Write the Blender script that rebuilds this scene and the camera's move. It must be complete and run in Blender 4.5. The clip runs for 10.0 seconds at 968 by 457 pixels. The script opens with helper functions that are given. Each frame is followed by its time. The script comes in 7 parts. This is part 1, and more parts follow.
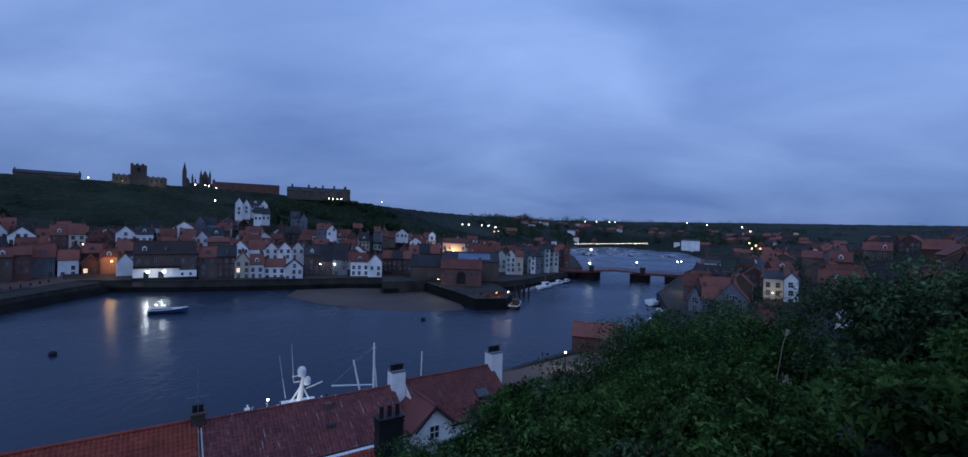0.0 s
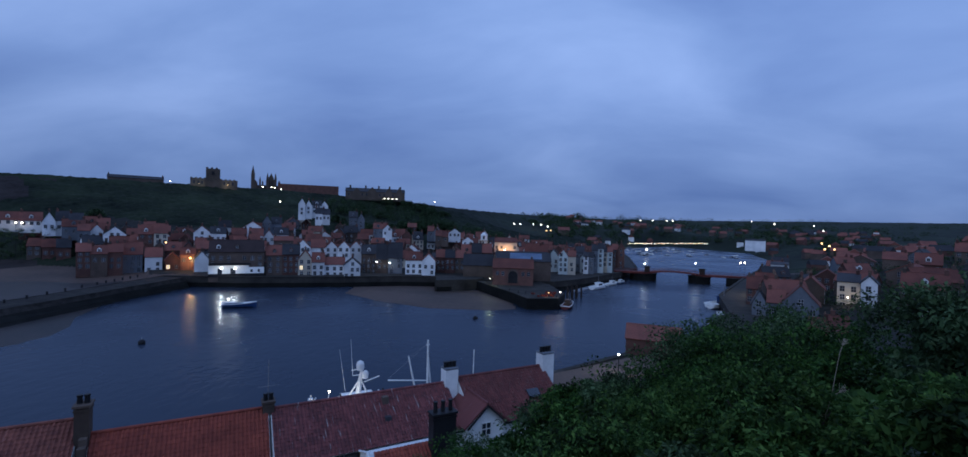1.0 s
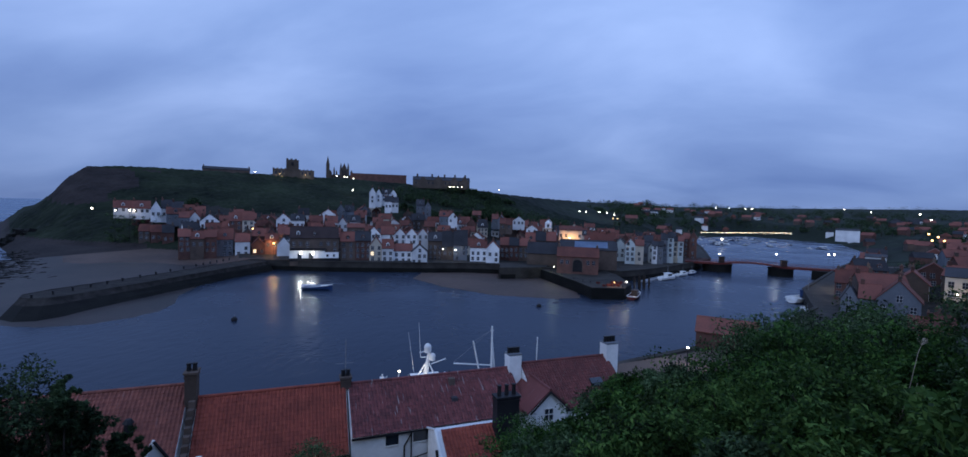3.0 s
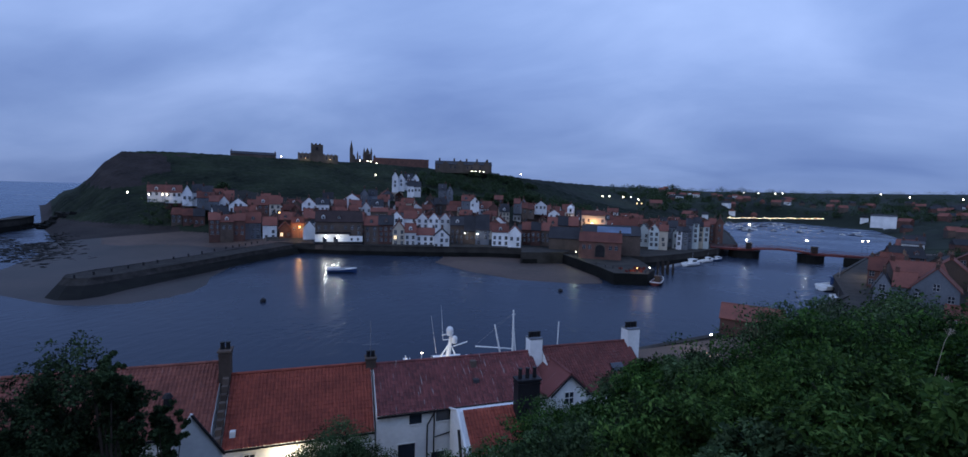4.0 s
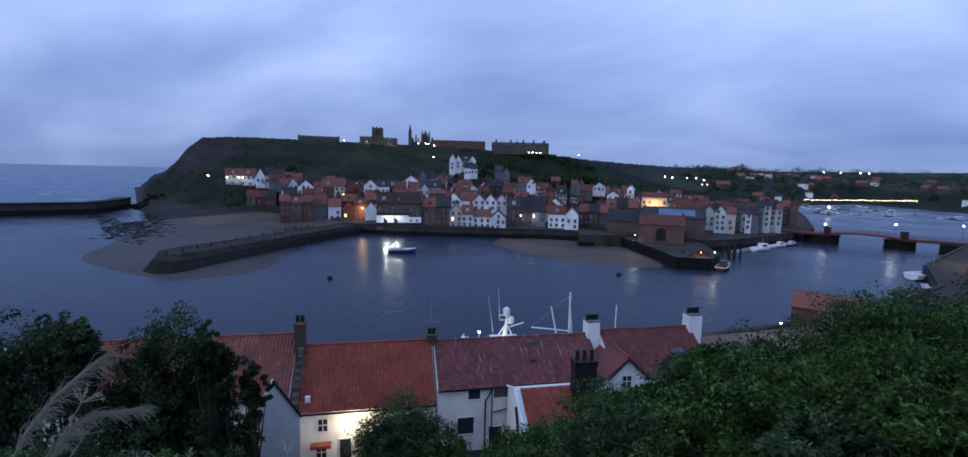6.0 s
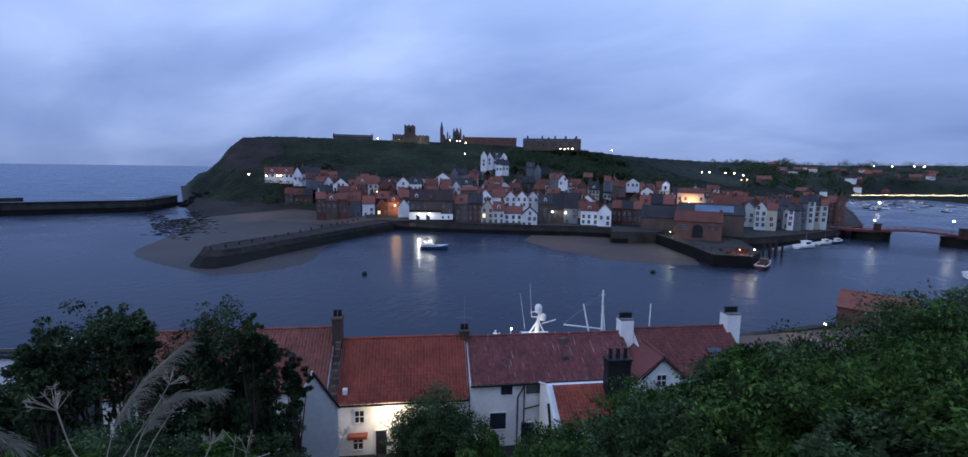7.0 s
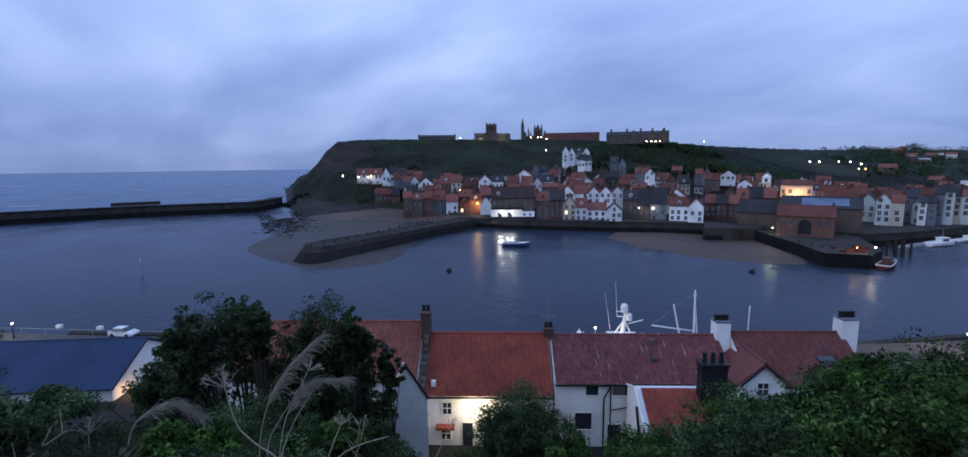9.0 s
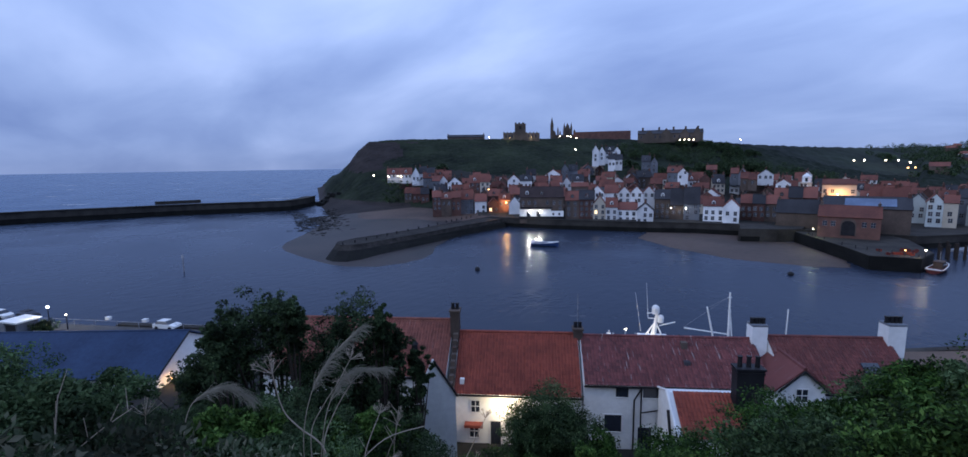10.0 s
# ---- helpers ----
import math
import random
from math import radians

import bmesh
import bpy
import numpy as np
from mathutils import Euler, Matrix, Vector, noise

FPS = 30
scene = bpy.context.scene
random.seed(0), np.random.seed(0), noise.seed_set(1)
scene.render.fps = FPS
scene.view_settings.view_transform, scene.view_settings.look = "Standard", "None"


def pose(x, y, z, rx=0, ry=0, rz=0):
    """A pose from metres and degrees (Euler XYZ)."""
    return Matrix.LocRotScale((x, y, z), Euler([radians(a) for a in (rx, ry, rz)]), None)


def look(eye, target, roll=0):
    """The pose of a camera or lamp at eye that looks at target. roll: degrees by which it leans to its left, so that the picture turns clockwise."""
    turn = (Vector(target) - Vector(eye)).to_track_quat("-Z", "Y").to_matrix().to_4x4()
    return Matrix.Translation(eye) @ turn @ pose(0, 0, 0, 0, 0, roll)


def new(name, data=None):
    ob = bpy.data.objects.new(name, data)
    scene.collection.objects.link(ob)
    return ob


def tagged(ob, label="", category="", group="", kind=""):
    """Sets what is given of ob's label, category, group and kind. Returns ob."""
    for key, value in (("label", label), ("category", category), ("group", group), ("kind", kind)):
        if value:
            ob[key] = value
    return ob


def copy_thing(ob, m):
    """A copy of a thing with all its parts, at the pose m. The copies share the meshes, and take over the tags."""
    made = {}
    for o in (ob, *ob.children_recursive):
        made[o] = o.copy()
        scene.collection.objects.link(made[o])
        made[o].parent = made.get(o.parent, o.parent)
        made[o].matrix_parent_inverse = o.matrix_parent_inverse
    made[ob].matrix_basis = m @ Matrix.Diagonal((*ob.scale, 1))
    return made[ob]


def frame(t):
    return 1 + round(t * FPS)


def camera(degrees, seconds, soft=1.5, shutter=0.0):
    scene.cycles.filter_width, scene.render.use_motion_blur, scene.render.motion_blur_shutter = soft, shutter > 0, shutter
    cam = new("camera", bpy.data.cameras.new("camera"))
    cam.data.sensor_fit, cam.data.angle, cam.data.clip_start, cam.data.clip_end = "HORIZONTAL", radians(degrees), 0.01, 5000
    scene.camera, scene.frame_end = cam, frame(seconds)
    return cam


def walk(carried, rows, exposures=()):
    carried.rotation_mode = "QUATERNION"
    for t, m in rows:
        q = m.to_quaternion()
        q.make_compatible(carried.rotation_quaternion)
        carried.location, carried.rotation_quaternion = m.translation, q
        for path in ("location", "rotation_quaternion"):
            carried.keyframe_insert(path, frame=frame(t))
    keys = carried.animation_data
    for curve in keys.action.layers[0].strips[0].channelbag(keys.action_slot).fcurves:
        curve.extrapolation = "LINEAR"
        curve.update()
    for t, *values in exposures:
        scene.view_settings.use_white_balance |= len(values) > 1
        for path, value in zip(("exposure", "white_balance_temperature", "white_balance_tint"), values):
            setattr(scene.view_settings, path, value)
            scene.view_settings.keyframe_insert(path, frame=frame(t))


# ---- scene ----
EXPOSURES = [(0.0, -0.68, 5650, 7), (1.0, -0.72, 5650, 7), (2.0, -0.72, 5650, 7), (2.5, -0.50, 5800, 8), (5.0, -0.28, 6250, 9), (5.5, -0.11, 6350, 9), (7.5, 0.0, 6500, 10), (10.0, 0.03, 6550, 10)]
cam = camera(91.58, 10.0)
ROWS = [
    (0.0, 0.000, 0.000, 30.000, 0.252, -0.465, -1.737),
    (0.5, 0.110, -0.472, 30.122, 3.256, -0.584, -1.636),
    (1.0, 0.080, -0.655, 30.210, 6.546, -0.762, -1.669),
    (1.5, 0.092, -0.777, 30.211, 8.866, -1.012, -1.654),
    (2.0, 0.165, -1.068, 30.306, 10.649, -1.248, -1.494),
    (2.5, 0.191, -1.273, 30.347, 12.685, -1.729, -1.570),
    (4.0, 0.292, -1.709, 30.458, 16.889, -4.469, -1.768),
    (4.5, 0.272, -1.840, 30.503, 18.555, -5.407, -1.665),
    (5.0, 0.244, -1.983, 30.490, 20.323, -6.007, -1.539),
    (5.5, 0.252, -2.125, 30.535, 22.071, -6.551, -1.478),
    (7.0, 0.267, -2.562, 30.640, 27.451, -7.379, -0.984),
    (7.5, 0.255, -2.665, 30.704, 30.111, -7.638, -0.368),
    (8.0, 0.275, -2.739, 30.693, 32.348, -7.722, 0.109),
    (8.5, 0.227, -2.805, 30.732, 34.685, -7.801, 0.454),
    (9.0, 0.205, -2.875, 30.761, 37.394, -7.775, 0.637),
    (9.5, 0.157, -2.929, 30.763, 39.309, -7.760, 0.668),
    (10.0, 0.193, -3.005, 30.726, 40.868, -7.795, 0.764),
]
walk(cam, [(t, pose(x, y, z, 90 + pitch, 0, yaw) @ pose(0, 0, 0, 0, 0, -lean)) for t, x, y, z, yaw, pitch, lean in ROWS],
     EXPOSURES)

# ---- sky and light ----
world = bpy.data.worlds.new("dusk_sky")
scene.world = world
world.use_nodes = True
wn, wl = world.node_tree.nodes, world.node_tree.links
wn.clear()


def wnode(kind, **values):
    n = wn.new(kind)
    for key, value in values.items():
        n.inputs[key].default_value = value
    return n


def ramp_node(nodes, stops):
    n = nodes.new("ShaderNodeValToRGB")
    while len(n.color_ramp.elements) < len(stops):
        n.color_ramp.elements.new(0.5)
    for e, (p, c) in zip(n.color_ramp.elements, stops):
        e.position, e.color = p, (*c, 1)
    return n


geo = wn.new("ShaderNodeTexCoord")
sep = wn.new("ShaderNodeSeparateXYZ")
wl.new(geo.outputs["Generated"], sep.inputs[0])
# cloud layer: directions spread over a flat sheet overhead
lift = wn.new("ShaderNodeMath"); lift.operation = "MAXIMUM"; lift.inputs[1].default_value = 0.0
wl.new(sep.outputs["Z"], lift.inputs[0])
lift2 = wn.new("ShaderNodeMath"); lift2.operation = "ADD"; lift2.inputs[1].default_value = 0.34
wl.new(lift.outputs[0], lift2.inputs[0])
flat = wn.new("ShaderNodeVectorMath"); flat.operation = "DIVIDE"
both = wn.new("ShaderNodeCombineXYZ")
for k in ("X", "Y", "Z"):
    wl.new(lift2.outputs[0], both.inputs[k])
wl.new(geo.outputs["Generated"], flat.inputs[0])
wl.new(both.outputs[0], flat.inputs[1])
turnmap = wn.new("ShaderNodeMapping")
turnmap.inputs["Rotation"].default_value = (0, 0, radians(25))
turnmap.inputs["Scale"].default_value = (0.75, 1.15, 0.35)
wl.new(flat.outputs[0], turnmap.inputs["Vector"])
clouds = wnode("ShaderNodeTexNoise", Scale=1.7, Detail=6.0, Roughness=0.50, Distortion=0.35)
wl.new(turnmap.outputs[0], clouds.inputs["Vector"])
broad = wnode("ShaderNodeTexNoise", Scale=0.8, Detail=3.0, Roughness=0.5)
wl.new(turnmap.outputs[0], broad.inputs["Vector"])
mixn = wn.new("ShaderNodeMix"); mixn.data_type = "FLOAT"; mixn.inputs["Factor"].default_value = 0.45
wl.new(clouds.outputs[0], mixn.inputs["A"]); wl.new(broad.outputs[0], mixn.inputs["B"])
cloud_ramp = ramp_node(wn, [(0.34, (0.190, 0.285, 0.590)), (0.5, (0.285, 0.402, 0.735)), (0.66, (0.405, 0.535, 0.900))])
wl.new(mixn.outputs[0], cloud_ramp.inputs[0])
# lower sky is darker and greyer towards the horizon
level = ramp_node(wn, [(0.0, (0.74, 0.73, 0.75)), (0.05, (0.90, 0.90, 0.91)), (0.25, (1.20, 1.20, 1.20)), (0.6, (1.42, 1.42, 1.40))])
wl.new(lift.outputs[0], level.inputs[0])
tone = wn.new("ShaderNodeMix"); tone.data_type = "RGBA"; tone.blend_type = "MULTIPLY"; tone.inputs["Factor"].default_value = 1.0
wl.new(cloud_ramp.outputs[0], tone.inputs["A"]); wl.new(level.outputs[0], tone.inputs["B"])
# the east, over the sea, is a little brighter than the south
side = wn.new("ShaderNodeMapRange")
side.inputs["From Min"].default_value, side.inputs["From Max"].default_value = 0.6, -0.7
side.inputs["To Min"].default_value, side.inputs["To Max"].default_value = 1.17, 1.07
wl.new(sep.outputs["X"], side.inputs["Value"])
back = wnode("ShaderNodeBackground")
wl.new(tone.outputs["Result"], back.inputs["Color"]); wl.new(side.outputs[0], back.inputs["Strength"])
wo = wn.new("ShaderNodeOutputWorld")
wl.new(back.outputs[0], wo.inputs[0])

glow = new("evening_glow", bpy.data.lights.new("evening_glow", "SUN"))
glow.data.energy, glow.data.angle, glow.data.color = 0.65, radians(50), (0.80, 0.86, 1.0)
glow.matrix_world = look((-60, -120, 75), (0, 0, 0))


# ---- materials ----
def mat(name, a, b=None, scale=3.0, rough=0.85, bump=0.2, bump_scale=None, metal=0.0, fine=0.35, per_object=0.0, stretch=(1, 1, 1), spec=0.15):
    """Two-scale mottled surface between the colours a and b, with fine relief."""
    m = bpy.data.materials.new(name)
    m.use_nodes = True
    nt = m.node_tree
    nd, ln = nt.nodes, nt.links
    bsdf = nd["Principled BSDF"]
    bsdf.inputs["Roughness"].default_value, bsdf.inputs["Metallic"].default_value = rough, metal
    bsdf.inputs["Specular IOR Level"].default_value = spec
    b = b or tuple(c * 0.7 for c in a)
    tc = nd.new("ShaderNodeTexCoord")
    mp = nd.new("ShaderNodeMapping")
    mp.inputs["Scale"].default_value = stretch
    ln.new(tc.outputs["Object"], mp.inputs["Vector"])
    big = nd.new("ShaderNodeTexNoise"); big.inputs["Scale"].default_value = scale * 0.17; big.inputs["Detail"].default_value = 4
    small = nd.new("ShaderNodeTexNoise"); small.inputs["Scale"].default_value = scale * 2; small.inputs["Detail"].default_value = 6
    for q in (big, small):
        ln.new(mp.outputs[0], q.inputs["Vector"])
    mx = nd.new("ShaderNodeMix"); mx.data_type = "FLOAT"; mx.inputs["Factor"].default_value = fine
    ln.new(big.outputs[0], mx.inputs["A"]); ln.new(small.outputs[0], mx.inputs["B"])
    rp = ramp_node(nd, [(0.34, b), (0.66, a)])
    ln.new(mx.outputs[0], rp.inputs[0])
    out = rp.outputs[0]
    if per_object:
        info = nd.new("ShaderNodeObjectInfo")
        hs = nd.new("ShaderNodeHueSaturation")
        mr = nd.new("ShaderNodeMapRange")
        mr.inputs["To Min"].default_value, mr.inputs["To Max"].default_value = 1 - per_object, 1 + per_object
        ln.new(info.outputs["Random"], mr.inputs["Value"])
        ln.new(mr.outputs[0], hs.inputs["Value"]); ln.new(out, hs.inputs["Color"])
        out = hs.outputs[0]
    ln.new(out, bsdf.inputs["Base Color"])
    if bump:
        bn = nd.new("ShaderNodeTexNoise"); bn.inputs["Scale"].default_value = bump_scale or scale * 3; bn.inputs["Detail"].default_value = 5
        ln.new(mp.outputs[0], bn.inputs["Vector"])
        bp = nd.new("ShaderNodeBump"); bp.inputs["Strength"].default_value = bump; bp.inputs["Distance"].default_value = 0.05
        ln.new(bn.outputs[0], bp.inputs["Height"]); ln.new(bp.outputs[0], bsdf.inputs["Normal"])
    return m


def lamp_mat(name, colour, strength):
    m = bpy.data.materials.new(name)
    m.use_nodes = True
    bsdf = m.node_tree.nodes["Principled BSDF"]
    bsdf.inputs["Base Color"].default_value = (*colour, 1)
    bsdf.inputs["Emission Color"].default_value = (*colour, 1)
    bsdf.inputs["Emission Strength"].default_value = strength
    return m


GRASS = mat("rough_grass", (0.028, 0.038, 0.021), (0.004, 0.007, 0.005), 0.22, 0.95, 0.6, 1.5, fine=0.32)
SAND = mat("damp_sand", (0.115, 0.080, 0.066), (0.055, 0.043, 0.038), 0.22, 0.7, 0.25, 2.0)
WET_SAND = mat("wet_sand", (0.044, 0.033, 0.030), (0.017, 0.015, 0.015), 0.30, 0.55, 0.2, 2.0, spec=0.2)
ROCK = mat("shale_cliff", (0.046, 0.037, 0.035), (0.015, 0.013, 0.013), 0.3, 0.9, 0.9, 0.8, stretch=(1, 1, 4))
EARTH = mat("town_ground", (0.035, 0.034, 0.031), (0.018, 0.018, 0.016), 0.6, 0.9, 0.2)
FIELD = mat("far_fields", (0.022, 0.031, 0.019), (0.006, 0.009, 0.008), 0.05, 0.95, 0.0, fine=0.3)
STONE = mat("quay_stone", (0.060, 0.055, 0.048), (0.022, 0.020, 0.019), 1.2, 0.9, 0.5, 2.5)
OLD_STONE = mat("old_pier_stone", (0.046, 0.041, 0.036), (0.008, 0.007, 0.007), 2.2, 0.9, 0.9, 3.5)
WEED = mat("tidal_weed_stone", (0.013, 0.013, 0.011), (0.004, 0.004, 0.004), 1.2, 0.8, 0.6, 3.0)
PAVING = mat("quay_paving", (0.15, 0.105, 0.08), (0.09, 0.066, 0.054), 1.0, 0.8, 0.15)
TARMAC = mat("tarmac", (0.10, 0.098, 0.10), (0.06, 0.06, 0.062), 1.5, 0.85, 0.2)
WHITE = mat("white_render", (0.84, 0.84, 0.83), (0.64, 0.64, 0.63), 1.2, 0.85, 0.12, per_object=0.08)
TOWN_WHITE = mat("weathered_white_render", (0.80, 0.80, 0.80), (0.54, 0.55, 0.56), 1.0, 0.85, 0.15, per_object=0.22)
PALE = mat("pale_grey_green_render", (0.50, 0.55, 0.54), (0.36, 0.40, 0.40), 1.0, 0.85, 0.15, per_object=0.18)
CREAM = mat("cream_render", (0.55, 0.49, 0.40), (0.40, 0.36, 0.29), 1.2, 0.85, 0.12, per_object=0.12)
GREYW = mat("grey_render", (0.17, 0.185, 0.21), (0.11, 0.12, 0.14), 1.2, 0.85, 0.12, per_object=0.2)
BRICK = mat("dark_red_brick", (0.135, 0.070, 0.056), (0.072, 0.041, 0.036), 2.0, 0.9, 0.3, per_object=0.35)
BROWN = mat("brown_stone", (0.120, 0.090, 0.074), (0.066, 0.052, 0.045), 1.5, 0.9, 0.3, per_object=0.3)
PANTILE = mat("red_pantile", (0.205, 0.076, 0.056), (0.105, 0.045, 0.038), 1.2, 0.8, 0.4, per_object=0.3)
BLUE_SLATE = mat("blue_slate", (0.030, 0.056, 0.115), (0.017, 0.032, 0.07), 1.2, 0.65, 0.3)
SLATE = mat("grey_slate", (0.046, 0.045, 0.050), (0.024, 0.024, 0.028), 1.2, 0.6, 0.3, per_object=0.25)
DARK_TILE = mat("dark_brown_tile", (0.058, 0.040, 0.038), (0.03, 0.022, 0.022), 1.2, 0.8, 0.35)
GLASS = mat("dark_window_glass", (0.03, 0.035, 0.05), (0.015, 0.02, 0.03), 1.0, 0.08, 0.0, spec=0.8)
TOWN_TRIM = mat("weathered_window_paint", (0.42, 0.42, 0.42), (0.22, 0.22, 0.22), 2.0, 0.6, 0.05, per_object=0.4)
TRIM = mat("white_paint", (0.82, 0.82, 0.80), (0.68, 0.68, 0.66), 4.0, 0.5, 0.05)
BLACK = mat("black_paint", (0.025, 0.025, 0.028), (0.012, 0.012, 0.014), 3.0, 0.5, 0.1)
POT = mat("clay_pot", (0.30, 0.17, 0.11), (0.12, 0.08, 0.06), 3.0, 0.85, 0.3)
RUIN = mat("weathered_sandstone", (0.125, 0.098, 0.08), (0.06, 0.05, 0.042), 0.8, 0.95, 0.5)
STEEL = mat("galvanised_steel", (0.32, 0.33, 0.35), (0.2, 0.2, 0.22), 3.0, 0.5, 0.1, metal=0.3)
RUST = mat("rust_red_steel", (0.15, 0.034, 0.026), (0.07, 0.02, 0.018), 1.0, 0.7, 0.2)
WOODP = mat("dark_timber", (0.05, 0.04, 0.033), (0.025, 0.02, 0.018), 2.0, 0.85, 0.4)
L_FLOOD = lamp_mat("floodlight_lens", (1.0, 0.95, 0.84), 26)
L_WHITE = lamp_mat("floodlight_white", (1.0, 0.93, 0.78), 70)
L_WARM = lamp_mat("lamp_warm", (1.0, 0.55, 0.20), 8)
L_STREET = lamp_mat("lamp_street", (1.0, 0.82, 0.60), 18)
L_WINDOW = lamp_mat("lit_window", (1.0, 0.72, 0.40), 2.0)

# sea and harbour water
WATER = bpy.data.materials.new("harbour_water")
WATER.use_nodes = True
_n, _l = WATER.node_tree.nodes, WATER.node_tree.links
_n.remove(_n["Principled BSDF"])
_tc = _n.new("ShaderNodeTexCoord")
_w1 = _n.new("ShaderNodeTexNoise"); _w1.inputs["Scale"].default_value = 0.42; _w1.inputs["Detail"].default_value = 5
_w2 = _n.new("ShaderNodeTexNoise"); _w2.inputs["Scale"].default_value = 0.025; _w2.inputs["Detail"].default_value = 5
_mp = _n.new("ShaderNodeMapping"); _mp.inputs["Scale"].default_value = (1.0, 0.6, 1.0)
_l.new(_tc.outputs["Object"], _mp.inputs[0])
_l.new(_mp.outputs[0], _w1.inputs["Vector"]); _l.new(_tc.outputs["Object"], _w2.inputs["Vector"])
_bp = _n.new("ShaderNodeBump"); _bp.inputs["Strength"].default_value = 0.42; _bp.inputs["Distance"].default_value = 0.35
_l.new(_w1.outputs[0], _bp.inputs["Height"])
_rr = _n.new("ShaderNodeMapRange"); _rr.inputs["From Min"].default_value, _rr.inputs["From Max"].default_value = 0.35, 0.7
_rr.inputs["To Min"].default_value, _rr.inputs["To Max"].default_value = 0.20, 0.34
_l.new(_w2.outputs[0], _rr.inputs["Value"])
_df = _n.new("ShaderNodeBsdfDiffuse"); _df.inputs["Color"].default_value = (0.022, 0.028, 0.044, 1)
_gl = _n.new("ShaderNodeBsdfGlossy"); _gl.inputs["Color"].default_value = (0.80, 0.88, 1.0, 1)
_l.new(_rr.outputs[0], _gl.inputs["Roughness"]); _l.new(_bp.outputs[0], _gl.inputs["Normal"])
_fr = _n.new("ShaderNodeFresnel"); _fr.inputs["IOR"].default_value = 1.33
_l.new(_bp.outputs[0], _fr.inputs["Normal"])
_sc = _n.new("ShaderNodeMath"); _sc.operation = "MULTIPLY"; _sc.inputs[1].default_value = 0.50
_l.new(_fr.outputs[0], _sc.inputs[0])
# open sea: dimmed reflection and painted blue past the outer pier imitate steeper waves
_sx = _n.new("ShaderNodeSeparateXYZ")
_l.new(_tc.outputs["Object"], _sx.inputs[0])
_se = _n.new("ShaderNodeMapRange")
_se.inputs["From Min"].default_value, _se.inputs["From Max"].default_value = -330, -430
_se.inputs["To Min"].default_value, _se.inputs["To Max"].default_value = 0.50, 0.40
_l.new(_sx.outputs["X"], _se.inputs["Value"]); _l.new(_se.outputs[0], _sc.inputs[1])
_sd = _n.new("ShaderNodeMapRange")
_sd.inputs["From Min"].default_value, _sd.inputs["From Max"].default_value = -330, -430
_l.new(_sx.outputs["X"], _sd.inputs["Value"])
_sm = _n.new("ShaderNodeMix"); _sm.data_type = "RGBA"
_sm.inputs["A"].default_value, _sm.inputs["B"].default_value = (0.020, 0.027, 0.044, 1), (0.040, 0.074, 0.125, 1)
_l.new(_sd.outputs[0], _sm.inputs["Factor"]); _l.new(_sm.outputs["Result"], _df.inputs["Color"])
_mx = _n.new("ShaderNodeMixShader")
_l.new(_sc.outputs[0], _mx.inputs[0]); _l.new(_df.outputs[0], _mx.inputs[1]); _l.new(_gl.outputs[0], _mx.inputs[2])
_l.new(_mx.outputs[0], _n["Material Output"].inputs["Surface"])


# ---- building helpers ----
def link_bm(name, bm, material, parent=None, label=""):
    me = bpy.data.meshes.new(name)
    bm.normal_update()
    bm.to_mesh(me)
    bm.free()
    for m in (material if isinstance(material, (list, tuple)) else (material,)):
        me.materials.append(m)
    ob = new(name, me)
    ob.parent = parent
    if label:
        ob["label"] = label
    return ob


part = link_bm


def box(bm, x0, y0, z0, x1, y1, z1, m=None):
    """An upright box, optionally moved by the matrix m."""
    vs = [Vector((x, y, z)) for x in (x0, x1) for y in (y0, y1) for z in (z0, z1)]
    vs = [bm.verts.new(m @ v if m else v) for v in vs]
    for f in ((0, 1, 3, 2), (4, 6, 7, 5), (0, 4, 5, 1), (2, 3, 7, 6), (0, 2, 6, 4), (1, 5, 7, 3)):
        bm.faces.new([vs[i] for i in f])
    return vs


def boxes(*rows):
    bm = bmesh.new()
    for r in rows:
        box(bm, *r)
    return bm


def tube(bm, p, q, r0, r1=None, sides=8):
    """A tapered round bar from p to q."""
    p, q = Vector(p), Vector(q)
    r1 = r0 if r1 is None else r1
    m = (q - p).to_track_quat("Z", "Y").to_matrix()
    rings = []
    for c, r in ((p, r0), (q, r1)):
        rings.append([bm.verts.new(c + m @ Vector((r * math.cos(a), r * math.sin(a), 0))) for a in [math.tau * i / sides for i in range(sides)]])
    for i in range(sides):
        j = (i + 1) % sides
        bm.faces.new((rings[0][i], rings[0][j], rings[1][j], rings[1][i]))
    bm.faces.new(rings[0][::-1]); bm.faces.new(rings[1])


def tubes(*rows, sides=8):
    bm = bmesh.new()
    for r in rows:
        tube(bm, *r, sides=sides)
    return bm


def prism(bm, outline, z0, z1):
    """Upright prism over a plan outline (counter-clockwise)."""
    lo = [bm.verts.new((x, y, z0)) for x, y in outline]
    hi = [bm.verts.new((x, y, z1)) for x, y in outline]
    k = len(outline)
    for i in range(k):
        j = (i + 1) % k
        bm.faces.new((lo[i], lo[j], hi[j], hi[i]))
    bm.faces.new(hi); bm.faces.new(lo[::-1])


